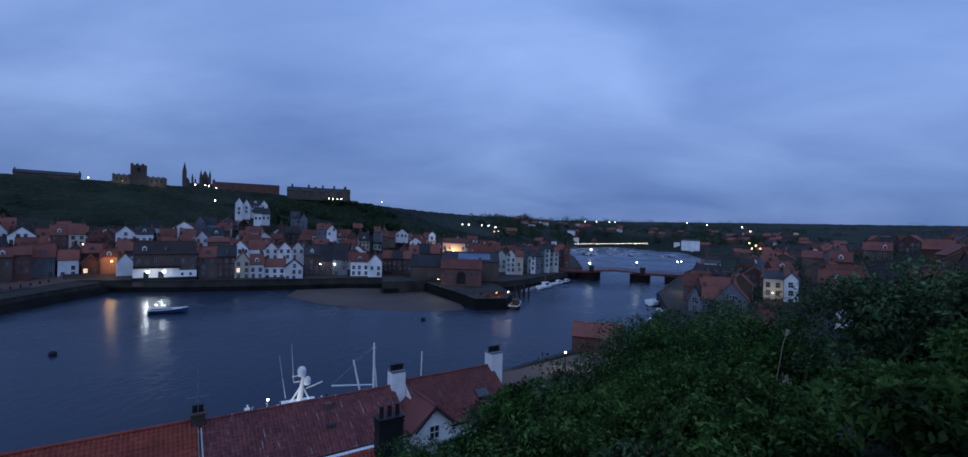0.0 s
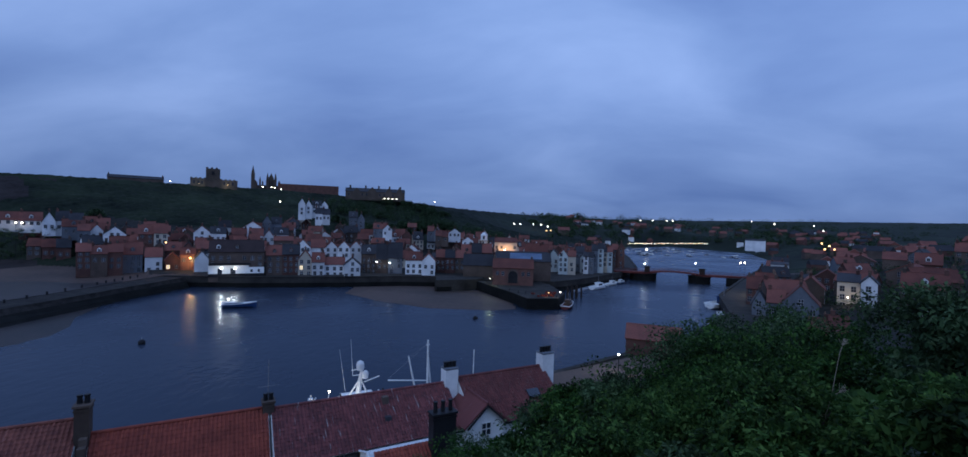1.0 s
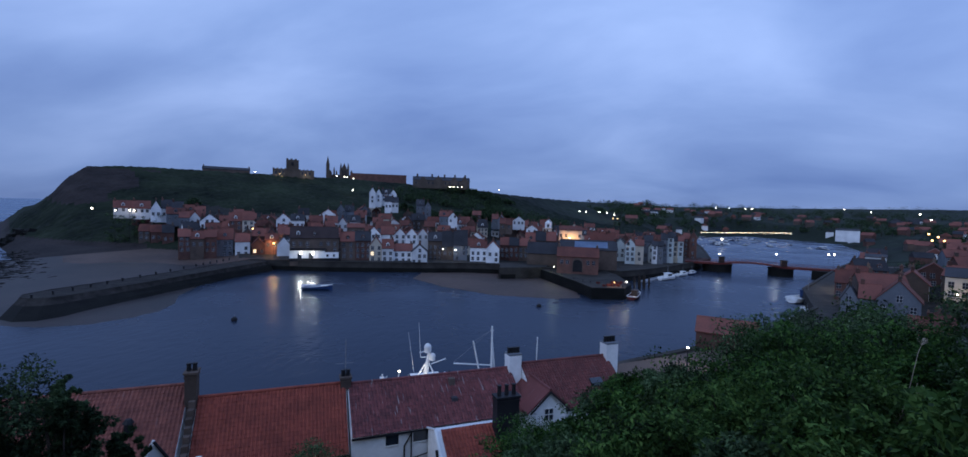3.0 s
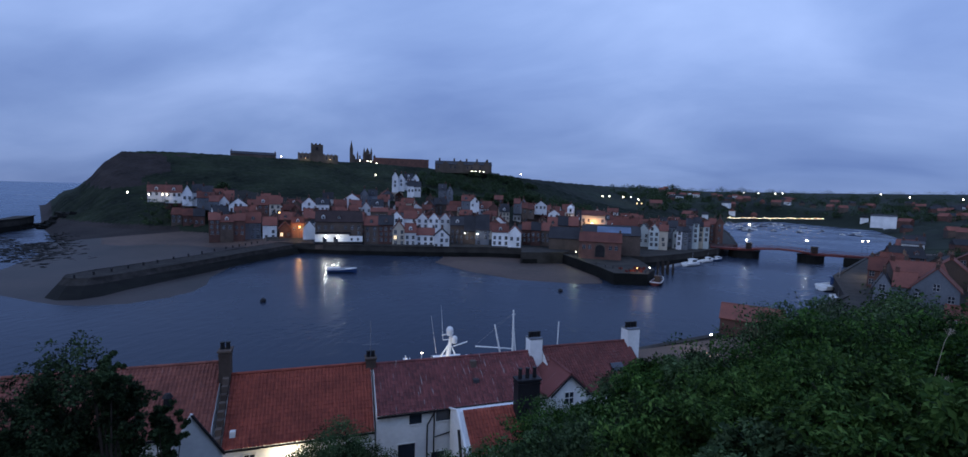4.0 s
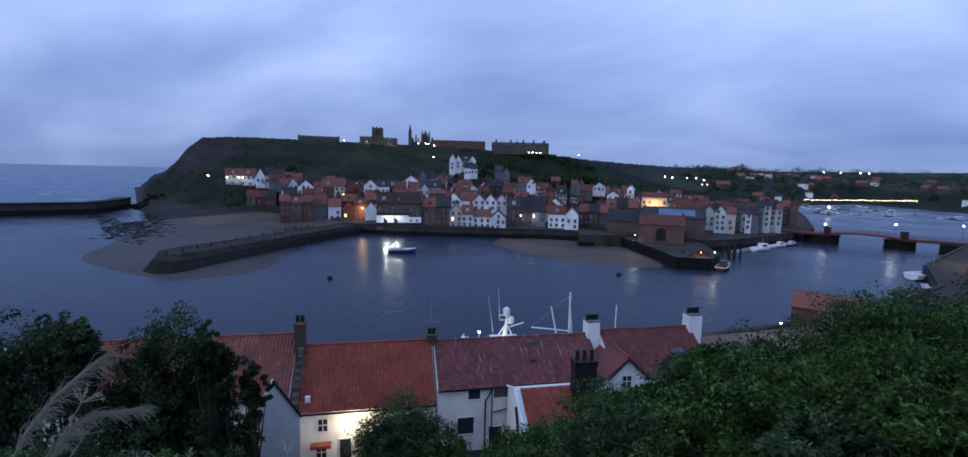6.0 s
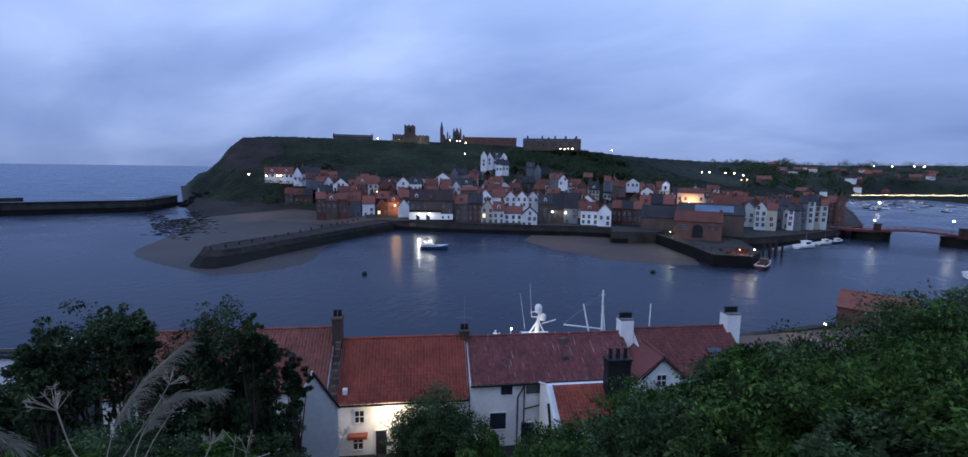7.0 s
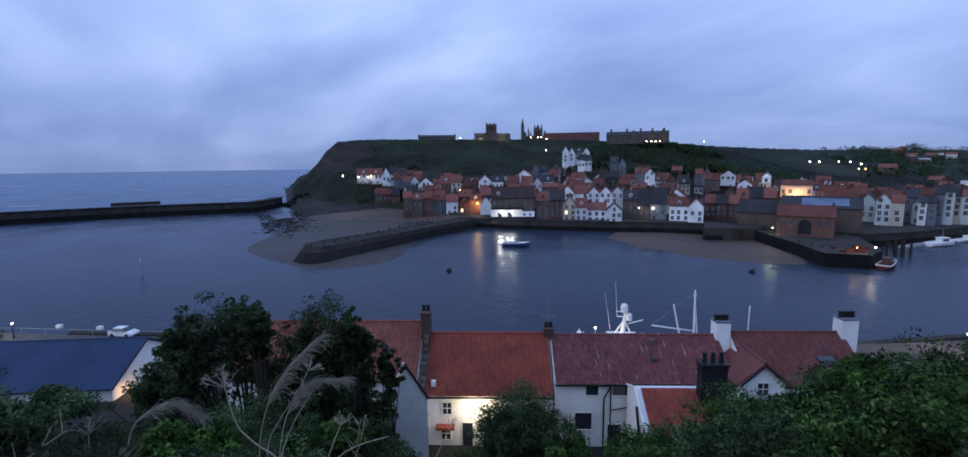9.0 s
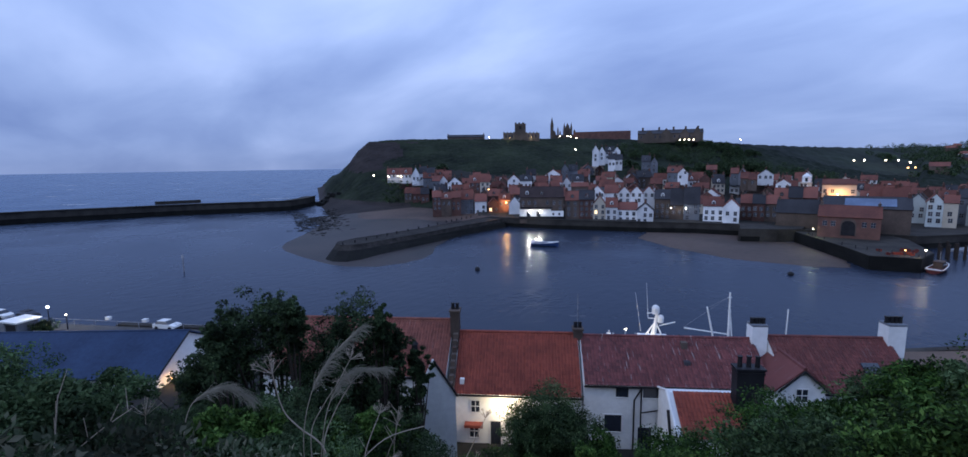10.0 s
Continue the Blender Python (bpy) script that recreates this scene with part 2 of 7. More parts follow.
def ball(bm, c, r, squash=1.0, seg=10, rings=6):
    bmesh.ops.create_uvsphere(bm, u_segments=seg, v_segments=rings, radius=r, matrix=Matrix.Translation(c) @ Matrix.Diagonal((1, 1, squash, 1)))


# ---- the lie of the land ----
UX, UY = 0.85, 0.527          # along the near row of houses
NX, NY = -0.527, 0.85         # across it, towards the harbour


def un(u, n):
    return (u * UX + n * NX, u * UY + n * NY)


WEST_EDGE = [un(-3500, 62), un(-75, 64), un(40, 66), un(90, 78), (60, 153), (71, 192), (111, 267), (150, 335), (215, 460), (265, 640), (200, 770)]
EAST_EDGE = [(100, 620), (86, 506), (76, 400), (62, 300), (50, 276), (34, 247), (20, 226), (8, 212), (-10, 212), (-26, 207), (-31, 203), (-42, 197), (-46, 212),
             (-62, 209), (-83, 198.4), (-105, 189.6), (-118.6, 184), (-134, 180), (-152, 176)]
BEACH = [(-151, 172), (-142, 143), (-128, 117), (-119.5, 108), (-115, 99), (-114, 90), (-117, 82.5), (-122, 77.5), (-129, 75.2), (-138, 75.2), (-154, 76.2), (-166, 77.6), (-176, 81), (-184, 86.5), (-191, 93.5), (-200, 103), (-225, 126), (-291, 152), (-342, 164), (-475, 205), (-620, 300), (-800, 800), (-1500, 3000), (-2500, 6000)]
SHORE = WEST_EDGE + EAST_EDGE + BEACH + [(-6000, 6000), (-6000, -3000)]
BAY = [(-80, 199), (-77, 181), (-58, 167), (-36, 158), (-14, 160), (-6, 165), (-8, 176), (-24, 206), (-31, 203), (-42, 197), (-46, 212), (-62, 209)]


def inside_and_distance(x, y, poly):
    p = np.array(poly, float)
    q = np.roll(p, -1, 0)
    ins = np.zeros(x.shape, bool)
    best = np.full(x.shape, 1e18)
    for (x0, y0), (x1, y1) in zip(p, q):
        if y0 != y1:
            hit = ((y0 > y) != (y1 > y)) & (x < (x1 - x0) * (y - y0) / (y1 - y0) + x0)
            ins ^= hit
        dx, dy = x1 - x0, y1 - y0
        s = np.clip(((x - x0) * dx + (y - y0) * dy) / (dx * dx + dy * dy), 0, 1)
        best = np.minimum(best, (x - x0 - s * dx) ** 2 + (y - y0 - s * dy) ** 2)
    return ins, np.sqrt(best)


# plateau of the far bank: bearing (degrees left of +y), distance of its edge, height there
RIM_A = [-60, -45, -30, -18, -8, -2, 3, 9, 16, 24, 30, 36, 45, 51, 54.6, 56, 58, 61, 63, 66]
RIM_D = [2400, 2400, 2400, 2200, 1500, 1000, 720, 560, 480, 460, 450, 440, 430, 430, 430, 430, 430, 430, 440, 450]
RIM_Z = [79, 77, 73, 63, 50, 47, 44, 45, 48, 51, 53, 53, 53, 53, 51, 42, 20, 6, 1.5, -2]
TOWN_A = [-60, -20, -5, 5, 20, 35, 45, 50, 55, 60, 66]
TOWN_D = [320, 330, 330, 300, 255, 245, 275, 300, 330, 370, 400]


def ground_height(x, y):
    x, y = np.asarray(x, float), np.asarray(y, float)
    water, s = inside_and_distance(x, y, SHORE)
    bay, sb = inside_and_distance(x, y, BAY)
    d = np.hypot(x, y)
    a = np.degrees(np.arctan2(-x, y))
    u, n = x * UX + y * UY, x * NX + y * NY
    # far bank
    de, ze, dt = np.interp(a, RIM_A, RIM_D), np.interp(a, RIM_A, RIM_Z), np.interp(a, TOWN_A, TOWN_D)
    mid = np.minimum(22.0, ze * 0.45 + 1)
    dm = dt + (de - dt) * np.where(a > -2, 0.5, 0.3)
    east = np.where(d < dm, 4.2 + (mid - 4.2) * np.clip((d - dt) / (dm - dt), 0, 1),
                    mid + (ze - mid) * np.clip((d - dm) / (de - dm), 0, 1))
    east = np.where((a > 42) & (d < dt), 4.0 * s / (s + np.clip(dt - d, 0.01, None)), east)
    # the foot of the headland runs out under the sea
    run = np.clip((60.6 - a) / 1.6, 0, 1)
    east = np.where((a > 59) & (d > 300), east * run - (1 - run) * 1.2, east)
    # near bank
    bank = np.interp(s, [31, 36, 44, 54, 60, 64.5, 66], [5.0, 7.2, 12.4, 19.0, 23.6, 28.2, 28.9])
    town = np.minimum(5.0 + np.clip(s - 20, 0, None) * 0.2, 28.9)
    west = bank + (town - bank) * np.clip((u - 25) / 50, 0, 1)
    is_west = (n < 62) | ((u > 90) & (a < -12) & (d < 420) & (n < u * 0.62 + 12))
    land = np.where(is_west, west, east)
    beach = (a > 42) & (d < dt + 40) & (n > 80)
    edge = np.where(d > 330, np.clip((s - 4) / 45, 0, 1), np.clip((s - 4) / 8, 0, 1))
    land = np.where(beach, land, land * edge - 1.0 * (s < 4))
    bed = np.where(bay, np.clip(0.03 * np.minimum(sb * 1.0, s + 3), 0, 0.9), -np.clip(s * 0.06, 0.01, 3))
    return np.where(water, bed, land)


def gz(x, y):
    return float(ground_height(np.array([x]), np.array([y]))[0])


def build_ground():
    radii = np.concatenate([[0.01], np.geomspace(2.0, 150, 190), np.geomspace(151.5, 520, 400), np.geomspace(530, 4940, 150)])
    az = np.concatenate([np.arange(-75, 100, 0.3), np.arange(100, 285, 5.0)])
    R, Z = np.meshgrid(radii, np.radians(az), indexing="ij")
    X, Y = -R * np.sin(Z), R * np.cos(Z)
    H = ground_height(X.ravel(), Y.ravel()).reshape(X.shape)
    rng = np.random.RandomState(5)
    rough = rng.rand(*X.shape) - 0.5
    H = H + np.where((H > 6) & (R > 60), rough * np.clip(R * 0.004, 0, 2.5), 0)
    nr, na = X.shape
    verts = np.stack([X, Y, H], -1).reshape(-1, 3)
    gi, gj = np.meshgrid(np.arange(nr - 1), np.arange(na), indexing="ij")
    gk = (gj + 1) % na
    f = np.stack([gi * na + gj, gi * na + gk, (gi + 1) * na + gk, (gi + 1) * na + gj], -1).reshape(-1, 4)
    c = verts[f].mean(1)
    lo, hi = verts[f][:, :, 2].min(1), verts[f][:, :, 2].max(1)
    d = np.hypot(c[:, 0], c[:, 1]); a = np.degrees(np.arctan2(-c[:, 0], c[:, 1]))
    dt = np.interp(a, TOWN_A, TOWN_D)
    slope = (hi - lo) / np.maximum(d * 0.017, 0.1)
    idx = np.zeros(len(f), int)
    idx[(c[:, 2] < 4.15) & (d > 70)] = 1
    idx[(c[:, 2] < 1.5 + 0.5 * np.sin(c[:, 0] * 0.09) * np.sin(c[:, 1] * 0.13)) & (d > 70) & (a > 44)] = 5
    idx[(c[:, 2] >= 4.0) & (d > 70) & (d < dt + 90) & (a < 46)] = 3
    idx[(d > 1000) | ((a < 23) & (d > dt + 55))] = 4
    wob = 1.2 * np.sin(c[:, 0] * 0.11) + np.sin(c[:, 1] * 0.23)
    idx[(a + wob * 1.6 > 51.5) & (a < 64) & (d > 330) & (d < 445) & (c[:, 2] + wob > 27) & (c[:, 2] < 51)] = 2
    idx[(d > 300) & (a > 50) & (c[:, 2] < 6)] = 2
    idx[(d > 30) & (d < 90) & (c[:, 2] < 5.4) & (c[:, 2] > 1)] = 3
    me = bpy.data.meshes.new("ground")
    me.vertices.add(len(verts)); me.vertices.foreach_set("co", verts.ravel())
    me.loops.add(f.size); me.loops.foreach_set("vertex_index", f.ravel().astype(np.int32))
    me.polygons.add(len(f)); me.polygons.foreach_set("loop_start", np.arange(0, f.size, 4, dtype=np.int32))
    me.update(calc_edges=True)
    for m in (GRASS, SAND, ROCK, EARTH, FIELD, WET_SAND):
        me.materials.append(m)
    me.polygons.foreach_set("material_index", idx.astype(np.int32))
    me.polygons.foreach_set("use_smooth", np.ones(len(f), bool))
    me.update()
    return tagged(new("ground", me), "grassy headland, beach and town ground beside the harbour", "ground", kind="structure")


build_ground()
bm = bmesh.new()
bmesh.ops.create_circle(bm, cap_ends=True, segments=128, radius=4960)
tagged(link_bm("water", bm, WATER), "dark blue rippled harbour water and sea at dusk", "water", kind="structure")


def quay(name, line, width, top, material=STONE, label="", side=1):
    """A masonry wall along a plan line with a weed-dark tidal foot and a coping."""
    root = new(name)
    tagged(root, label, "quay wall", kind="structure")
    pts = [Vector((*p, 0)) for p in line]
    nrm = []
    for i, p in enumerate(pts):
        t = (pts[min(i + 1, len(pts) - 1)] - pts[max(i - 1, 0)]).normalized()
        nrm.append(Vector((-t.y, t.x, 0)) * side)
    def ribbon(o0, o1, z0, z1, mtl, nm):
        b = bmesh.new()
        prev = None
        for p, q in zip(pts, nrm):
            ring = [b.verts.new(p + q * o + Vector((0, 0, z))) for o, z in ((o0, z0), (o1, z0), (o1, z1), (o0, z1))]
            if prev:
                for k in range(4):
                    b.faces.new((prev[k], prev[(k + 1) % 4], ring[(k + 1) % 4], ring[k]))
            else:
                b.faces.new(ring[::-1])
            prev = ring
        b.faces.new(prev)
        bmesh.ops.recalc_face_normals(b, faces=b.faces)
        part(nm, b, mtl, root)
    ribbon(0, width, top * 0.45, top, material, "wall")
    ribbon(-0.3, width, -2.0, top * 0.45, WEED, "tidal_foot")
    ribbon(-0.25, 0.9, top, top + 0.35, material, "coping")
    return root
quay("quay_wall_east", EAST_EDGE[1:], 14, 4.25, label="dark stone quay wall with weed-covered foot", side=-1)
quay("quay_wall_west", WEST_EDGE[1:9], 13, 4.4, label="stone quay wall with pale paving below the houses", side=-1)


def stone_pier(name, foot, head, top, label):
    """A rubble pier with sloping sides: plan outlines of its foot and of its head, a weedy tidal band, a coping course."""
    root = tagged(new(name), label, "pier", kind="structure")
    k = len(foot)

    def band(levels, mtl, nm, cap, out=0.0):
        b = bmesh.new()
        rings = []
        for z in levels:
            f = min(1.0, max(0.0, z / top))
            ring = []
            for (x0, y0), (x1, y1) in zip(foot, head):
                x, y = x0 + (x1 - x0) * f, y0 + (y1 - y0) * f
                v = Vector((x0 - x1, y0 - y1, 0)).normalized() * out
                ring.append(b.verts.new((x + v.x, y + v.y, z)))
            rings.append(ring)
        for lo, hi in zip(rings, rings[1:]):
            for i in range(k):
                b.faces.new((lo[i], lo[(i + 1) % k], hi[(i + 1) % k], hi[i]))
        if cap:
            b.faces.new(rings[-1])
        bmesh.ops.recalc_face_normals(b, faces=b.faces)
        return part(nm, b, mtl, root)
    band((-2.0, 0.0, 1.2, 2.7), WEED, "tidal_foot", False)
    band((2.7, 3.4, top), OLD_STONE, "wall", True)
    band((top - 0.3, top + 0.1), OLD_STONE, "coping", False, 0.12)
    return root


stone_pier("harbour_pier",
           [(-140, 176), (-139, 146), (-135.2, 121), (-131, 97), (-129.3, 85), (-130.6, 80.2), (-135, 78), (-140.5, 78.6), (-145.5, 83), (-149.5, 95), (-151, 113), (-152, 130), (-154, 150), (-156, 178)],
           [(-142.8, 176), (-140.7, 146), (-138, 120.5), (-136.6, 101), (-135.9, 90), (-136.8, 86.6), (-139.6, 84.6), (-143.4, 84.9), (-146.4, 87.4), (-148.4, 96), (-148.6, 113.5), (-149, 129), (-151, 150), (-154, 178)],
           4.1, "old curved stone pier with sloping weed-covered face")
quay("outer_mole", [(-395, -90), (-374, 30), (-347, 105), (-322, 148), (-318, 158), (-332, 178), (-352, 196)], -8, 7.0, label="long dark stone outer pier with parapet", side=-1)
bm = boxes((-5, 5, 6.8, -3, 31, 9.0))
ob = tagged(link_bm("mole_parapet", bm, STONE), "raised dark stone parapet on the outer pier", "parapet wall", kind="structure")
ob.matrix_world = pose(-365, 84, 0, 0, 0, -18)


def apron(name, outline, z0, z1, material, label):
    b = bmesh.new()
    prism(b, outline, z0, z1)
    return tagged(link_bm(name, b, material), label, "quay", kind="structure")


FISH = [(-26, 206), (-9, 177), (-3, 164.5), (8, 167.5), (11, 180), (6, 205), (-4, 224), (-24, 224)]
apron("fish_pier", FISH, -2, 3.9, WEED, "dark timber and stone fish pier with weedy sides")
apron("fish_pier_deck", [(x * 0.985 - 0.1, y * 0.997 + 0.5) for x, y in FISH], 3.9, 4.08, STONE, "dark paved deck of the fish pier")
apron("landing", [(-44, 214), (-43, 196.5), (-31, 202.5), (-24, 208), (-24, 216)], -2, 4.9, STONE, "dark stone landing bastion at the harbour edge")
apron("car_park", [un(-140, 50), un(-40, 50), un(-40, 63.4), un(-140, 62.6)], 4.3, 4.47, TARMAC, "grey tarmac car park on the quay")
apron("quay_paving", [un(33, 60), un(70, 60), un(70, 70), un(40, 65.4), un(33, 65.2)], 4.4, 4.86, PAVING, "pale sandy paving on the near quay")


# ---- houses ----
def window_mesh(name, w, h, glass):
    """Four panes set back in a white frame, one closed mesh."""
    b = bmesh.new()
    box(b, -w / 2 - 0.14, -0.10, -0.14, w / 2 + 0.14, 0.05, h + 0.14)
    b.normal_update()
    front = [f for f in b.faces if f.normal.y < -0.9]
    if not front:
        bmesh.ops.recalc_face_normals(b, faces=b.faces)
        front = [f for f in b.faces if f.normal.y < -0.9]
    bmesh.ops.subdivide_edges(b, edges=list(front[0].edges), cuts=1, use_grid_fill=True)
    b.normal_update()
    panes = [f for f in b.faces if f.normal.y < -0.9]
    bmesh.ops.inset_individual(b, faces=panes, thickness=0.09, depth=-0.05)
    for f in panes:
        f.material_index = 1
    me = bpy.data.meshes.new(name)
    b.to_mesh(me)
    b.free()
    me.materials.append(TOWN_TRIM); me.materials.append(glass)
    return me


WIN = window_mesh("sash_window", 1.0, 1.45, GLASS)
WIN_LIT = window_mesh("sash_window_lit", 1.0, 1.45, L_WINDOW)
PLACED = []
WALLS = {WHITE.name: "white-rendered", TOWN_WHITE.name: "weathered white-rendered", PALE.name: "pale grey-green", CREAM.name: "cream-rendered", GREYW.name: "grey-rendered", BRICK.name: "dark red brick", BROWN.name: "brown stone"}
dice = random.Random(11)


def roof_mesh(w, d, z0, hr, over=0.35, th=0.22):
    """Two slopes over a ridge along x, with thickness and overhang."""
    b = bmesh.new()
    for s in (-1, 1):
        n = Vector((0, s * hr, d / 2)).normalized() * th
        e = Vector((0, s * (d / 2 + over), z0 - over * hr / (d / 2)))
        r = Vector((0, 0, z0 + hr))
        q = []
        for x in (-w / 2 - over * 0.6, w / 2 + over * 0.6):
            q.append([b.verts.new(p + Vector((x, 0, 0))) for p in (e, r, r + Vector((0, 0, th * 1.2)), e + n)])
        for k in range(4):
            b.faces.new((q[0][k], q[0][(k + 1) % 4], q[1][(k + 1) % 4], q[1][k]))
        b.faces.new(q[0][::-1]); b.faces.new(q[1])
    tube(b, (-w / 2 - over * 0.6, 0, z0 + hr + th), (w / 2 + over * 0.6, 0, z0 + hr + th), 0.14, sides=6)
    bmesh.ops.recalc_face_normals(b, faces=b.faces)
    return b


def chimneys(b, root, spin, wall, a, cx, top):
    """One stack near an end of the ridge, a second on long roofs, each with its pot."""
    box(b, cx - 0.45, -0.4, top - 0.6, cx + 0.45, 0.4, top + 1.2)
    box(b, cx - 0.55, -0.5, top + 1.2, cx + 0.55, 0.5, top + 1.35)
    ch = part("chimney", b, BRICK if wall is not BRICK else BROWN, root)
    ch.matrix_basis = spin
    part("chimney_pot", tubes(((cx - 0.2, 0, top + 1.35), (cx - 0.2, 0, top + 1.9), 0.14, 0.11), sides=6), POT, ch)
    if a > 8.5:
        ch2 = part("chimney", boxes((-cx - 0.4, -0.35, top - 0.6, -cx + 0.4, 0.35, top + 1.0), (-cx - 0.5, -0.45, top + 1.0, -cx + 0.5, 0.45, top + 1.15)), BROWN, root)
        ch2.matrix_basis = spin
        part("chimney_pot", tubes(((-cx, 0, top + 1.15), (-cx, 0, top + 1.7), 0.14, 0.11), sides=6), POT, ch2)


def house(x, y, z, w, d, hw, hr, turn, wall, roof, gable=False, band=False, blue=False, plain=False, bare=False):
    """A gabled town house; its front looks to local -y. The ridge runs along the front, or away from it (gable)."""
    PLACED.append((x, y, max(w, d) * 0.5))
    wall = TOWN_WHITE if wall is WHITE else wall
    b = bmesh.new()
    a, c = (d, w) if gable else (w, d)
    deep = -3.0
    pts = [(-c / 2, deep), (c / 2, deep), (c / 2, hw), (0, hw + hr), (-c / 2, hw)]
    ends = [[b.verts.new((sx * a / 2, py, pz)) for py, pz in pts] for sx in (-1, 1)]
    b.faces.new(ends[0][::-1]); b.faces.new(ends[1])
    for k in range(5):
        b.faces.new((ends[0][k], ends[0][(k + 1) % 5], ends[1][(k + 1) % 5], ends[1][k]))
    bmesh.ops.recalc_face_normals(b, faces=b.faces)
    root = new("house")
    root.matrix_basis = pose(x, y, z, 0, 0, turn)
    spin = pose(0, 0, 0, 0, 0, 90 if gable else 0)
    body = link_bm("wall", b, wall, root)
    body.matrix_basis = spin
    r = part("roof", roof_mesh(a, c, hw, hr), roof, root, "red clay pantile roof" if roof is PANTILE else "dark slate roof")
    r.matrix_basis = spin
    b = bmesh.new()
    cx = dice.choice((-1, 1)) * (a / 2 - 0.6)
    if bare:
        b.free()
    if not bare:
        chimneys(b, root, spin, wall, a, cx, hw + hr)
    if not gable and not plain and hr > 2.4:
        for q in range(int(w // 5.2)):
            if dice.random() < 0.45:
                continue
            dx = -w / 2 + (q + 0.5) * w / int(w // 5.2)
            zz = hw + hr * 0.30
            yy = -d / 2 + d / 2 * 0.30
            b = bmesh.new()
            lo = [b.verts.new((dx + px, yy - 0.5, zz + pz)) for px, pz in ((-0.75, -0.3), (0.75, -0.3), (0.75, 1.0), (0, 1.65), (-0.75, 1.0))]
            hi = [b.verts.new((v.co.x, yy + d * 0.3, v.co.z)) for v in lo]
            b.faces.new(lo)
            for k in range(5):
                b.faces.new((lo[k], hi[k], hi[(k + 1) % 5], lo[(k + 1) % 5]))
            bmesh.ops.recalc_face_normals(b, faces=b.faces)
            for f in b.faces:
                if f.normal.z > 0.3:
                    f.material_index = 1
            dm = part("dormer", b, (wall if dice.random() < 0.5 else WHITE, roof), root)
            o = new("window", WIN)
            o.parent = dm
            o.matrix_basis = pose(dx, yy - 0.53, zz + 0.0) @ Matrix.Diagonal((0.75, 1, 0.62, 1))
    if not plain:
        floors = max(1, int((hw + (hr * 0.5 if gable else 0)) / 2.6))
        cols = max(1, min(7, int(w / 2.25)))
        for f in range(floors):
            for k in range(cols):
                if dice.random() < 0.12 and floors > 1:
                    continue
                wx = (k + 0.5) / cols * w - w / 2 + dice.uniform(-0.2, 0.2)
                if f * 2.6 + 2.3 > hw and abs(wx) > w * 0.22:
                    continue
                o = new("window", WIN_LIT if (dice.random() < 0.012) else WIN)
                o.parent = root
                o.matrix_basis = pose(wx, -d / 2 - 0.02, f * 2.6 + 0.95)
    if band:
        part("ground_floor", boxes((-w / 2 - 0.15, -d / 2 - 0.15, -1, w * 0.22, -d / 2 + 0.1, 3.9), (w * 0.22, -d / 2 - 0.15, -1, w / 2 + 0.15, -d / 2 + 0.1, 3.0)), WHITE, root, "floodlit white ground floor")
        part("plinth", boxes((-w / 2 - 0.2, -d / 2 - 0.22, -1, w / 2 + 0.2, -d / 2 - 0.15, 0.35)), BLACK, root)
        for px, pw, pz in ((-6.2, 1.7, 2.6), (-1.4, 1.9, 2.6), (5.6, 0.9, 2.0), (8.4, 0.8, 2.0)):
            part("ground_floor_window" if pz < 2.5 else "doorway", boxes((px - pw / 2, -d / 2 - 0.2, 0.36 if pz > 2.5 else 0.9, px + pw / 2, -d / 2 - 0.16, pz)), GLASS, root)
        for px in (-7.4, -2.4, 2.6, 5.0, 7.6):
            o = new("roof_window", WIN); o.parent = root
            o.matrix_basis = pose(px, -d / 2 + 1.35, hw + 1.15, -42, 0, 0) @ Matrix.Diagonal((1.2, 1, 0.8, 1))
        part("balcony", boxes((-w / 2, -d / 2 - 1.0, 3.9, w * 0.25, -d / 2, 4.1), (-w / 2, -d / 2 - 1.0, 4.1, w * 0.25, -d / 2 - 0.95, 4.9)), BLACK, root)
    if blue:
        part("painted_gable_band", boxes((-w / 2 - 0.06, -d / 2 - 0.06, -0.5, w / 2 + 0.06, -d / 2 + 0.1, 0.5)), SLATE, root)
    tagged(root, f"{WALLS[wall.name]} {'gable-fronted' if gable else 'terraced'} house with {'red pantile' if roof is PANTILE else 'dark slate'} roof", "house", "houses round the harbour")
    return root


house(-190.6, 177.8, 5.4, 4.8, 9.0, 7.8, 3.1, 47, BRICK, PANTILE)
house(-186.7, 181.3, 5.3, 5.5, 9.0, 6.9, 3.1, 45, BROWN, PANTILE)
house(-183.6, 185.9, 5.1, 5.1, 9.0, 7.7, 3.1, 44, BRICK, PANTILE)
house(-182.1, 193.2, 2.7, 7.1, 9.0, 8.8, 4.9, 43, GREYW, PANTILE)
house(-176.0, 198.1, 2.6, 6.6, 9.0, 7.6, 3.8, 41, WHITE, PANTILE)
house(-173.1, 206.2, 2.7, 6.5, 9.0, 10.1, 3.6, 40, BRICK, PANTILE)
house(-167.8, 209.4, 2.7, 5.4, 9.0, 10.0, 3.9, 38, BRICK, SLATE, gable=True)
house(-162.6, 212.1, 2.7, 6.0, 9.0, 11.0, 3.6, 37, BRICK, PANTILE)
house(-128.4, 188.7, 5.2, 20.6, 10.0, 9.6, 4.5, 34, BROWN, DARK_TILE, band=True)
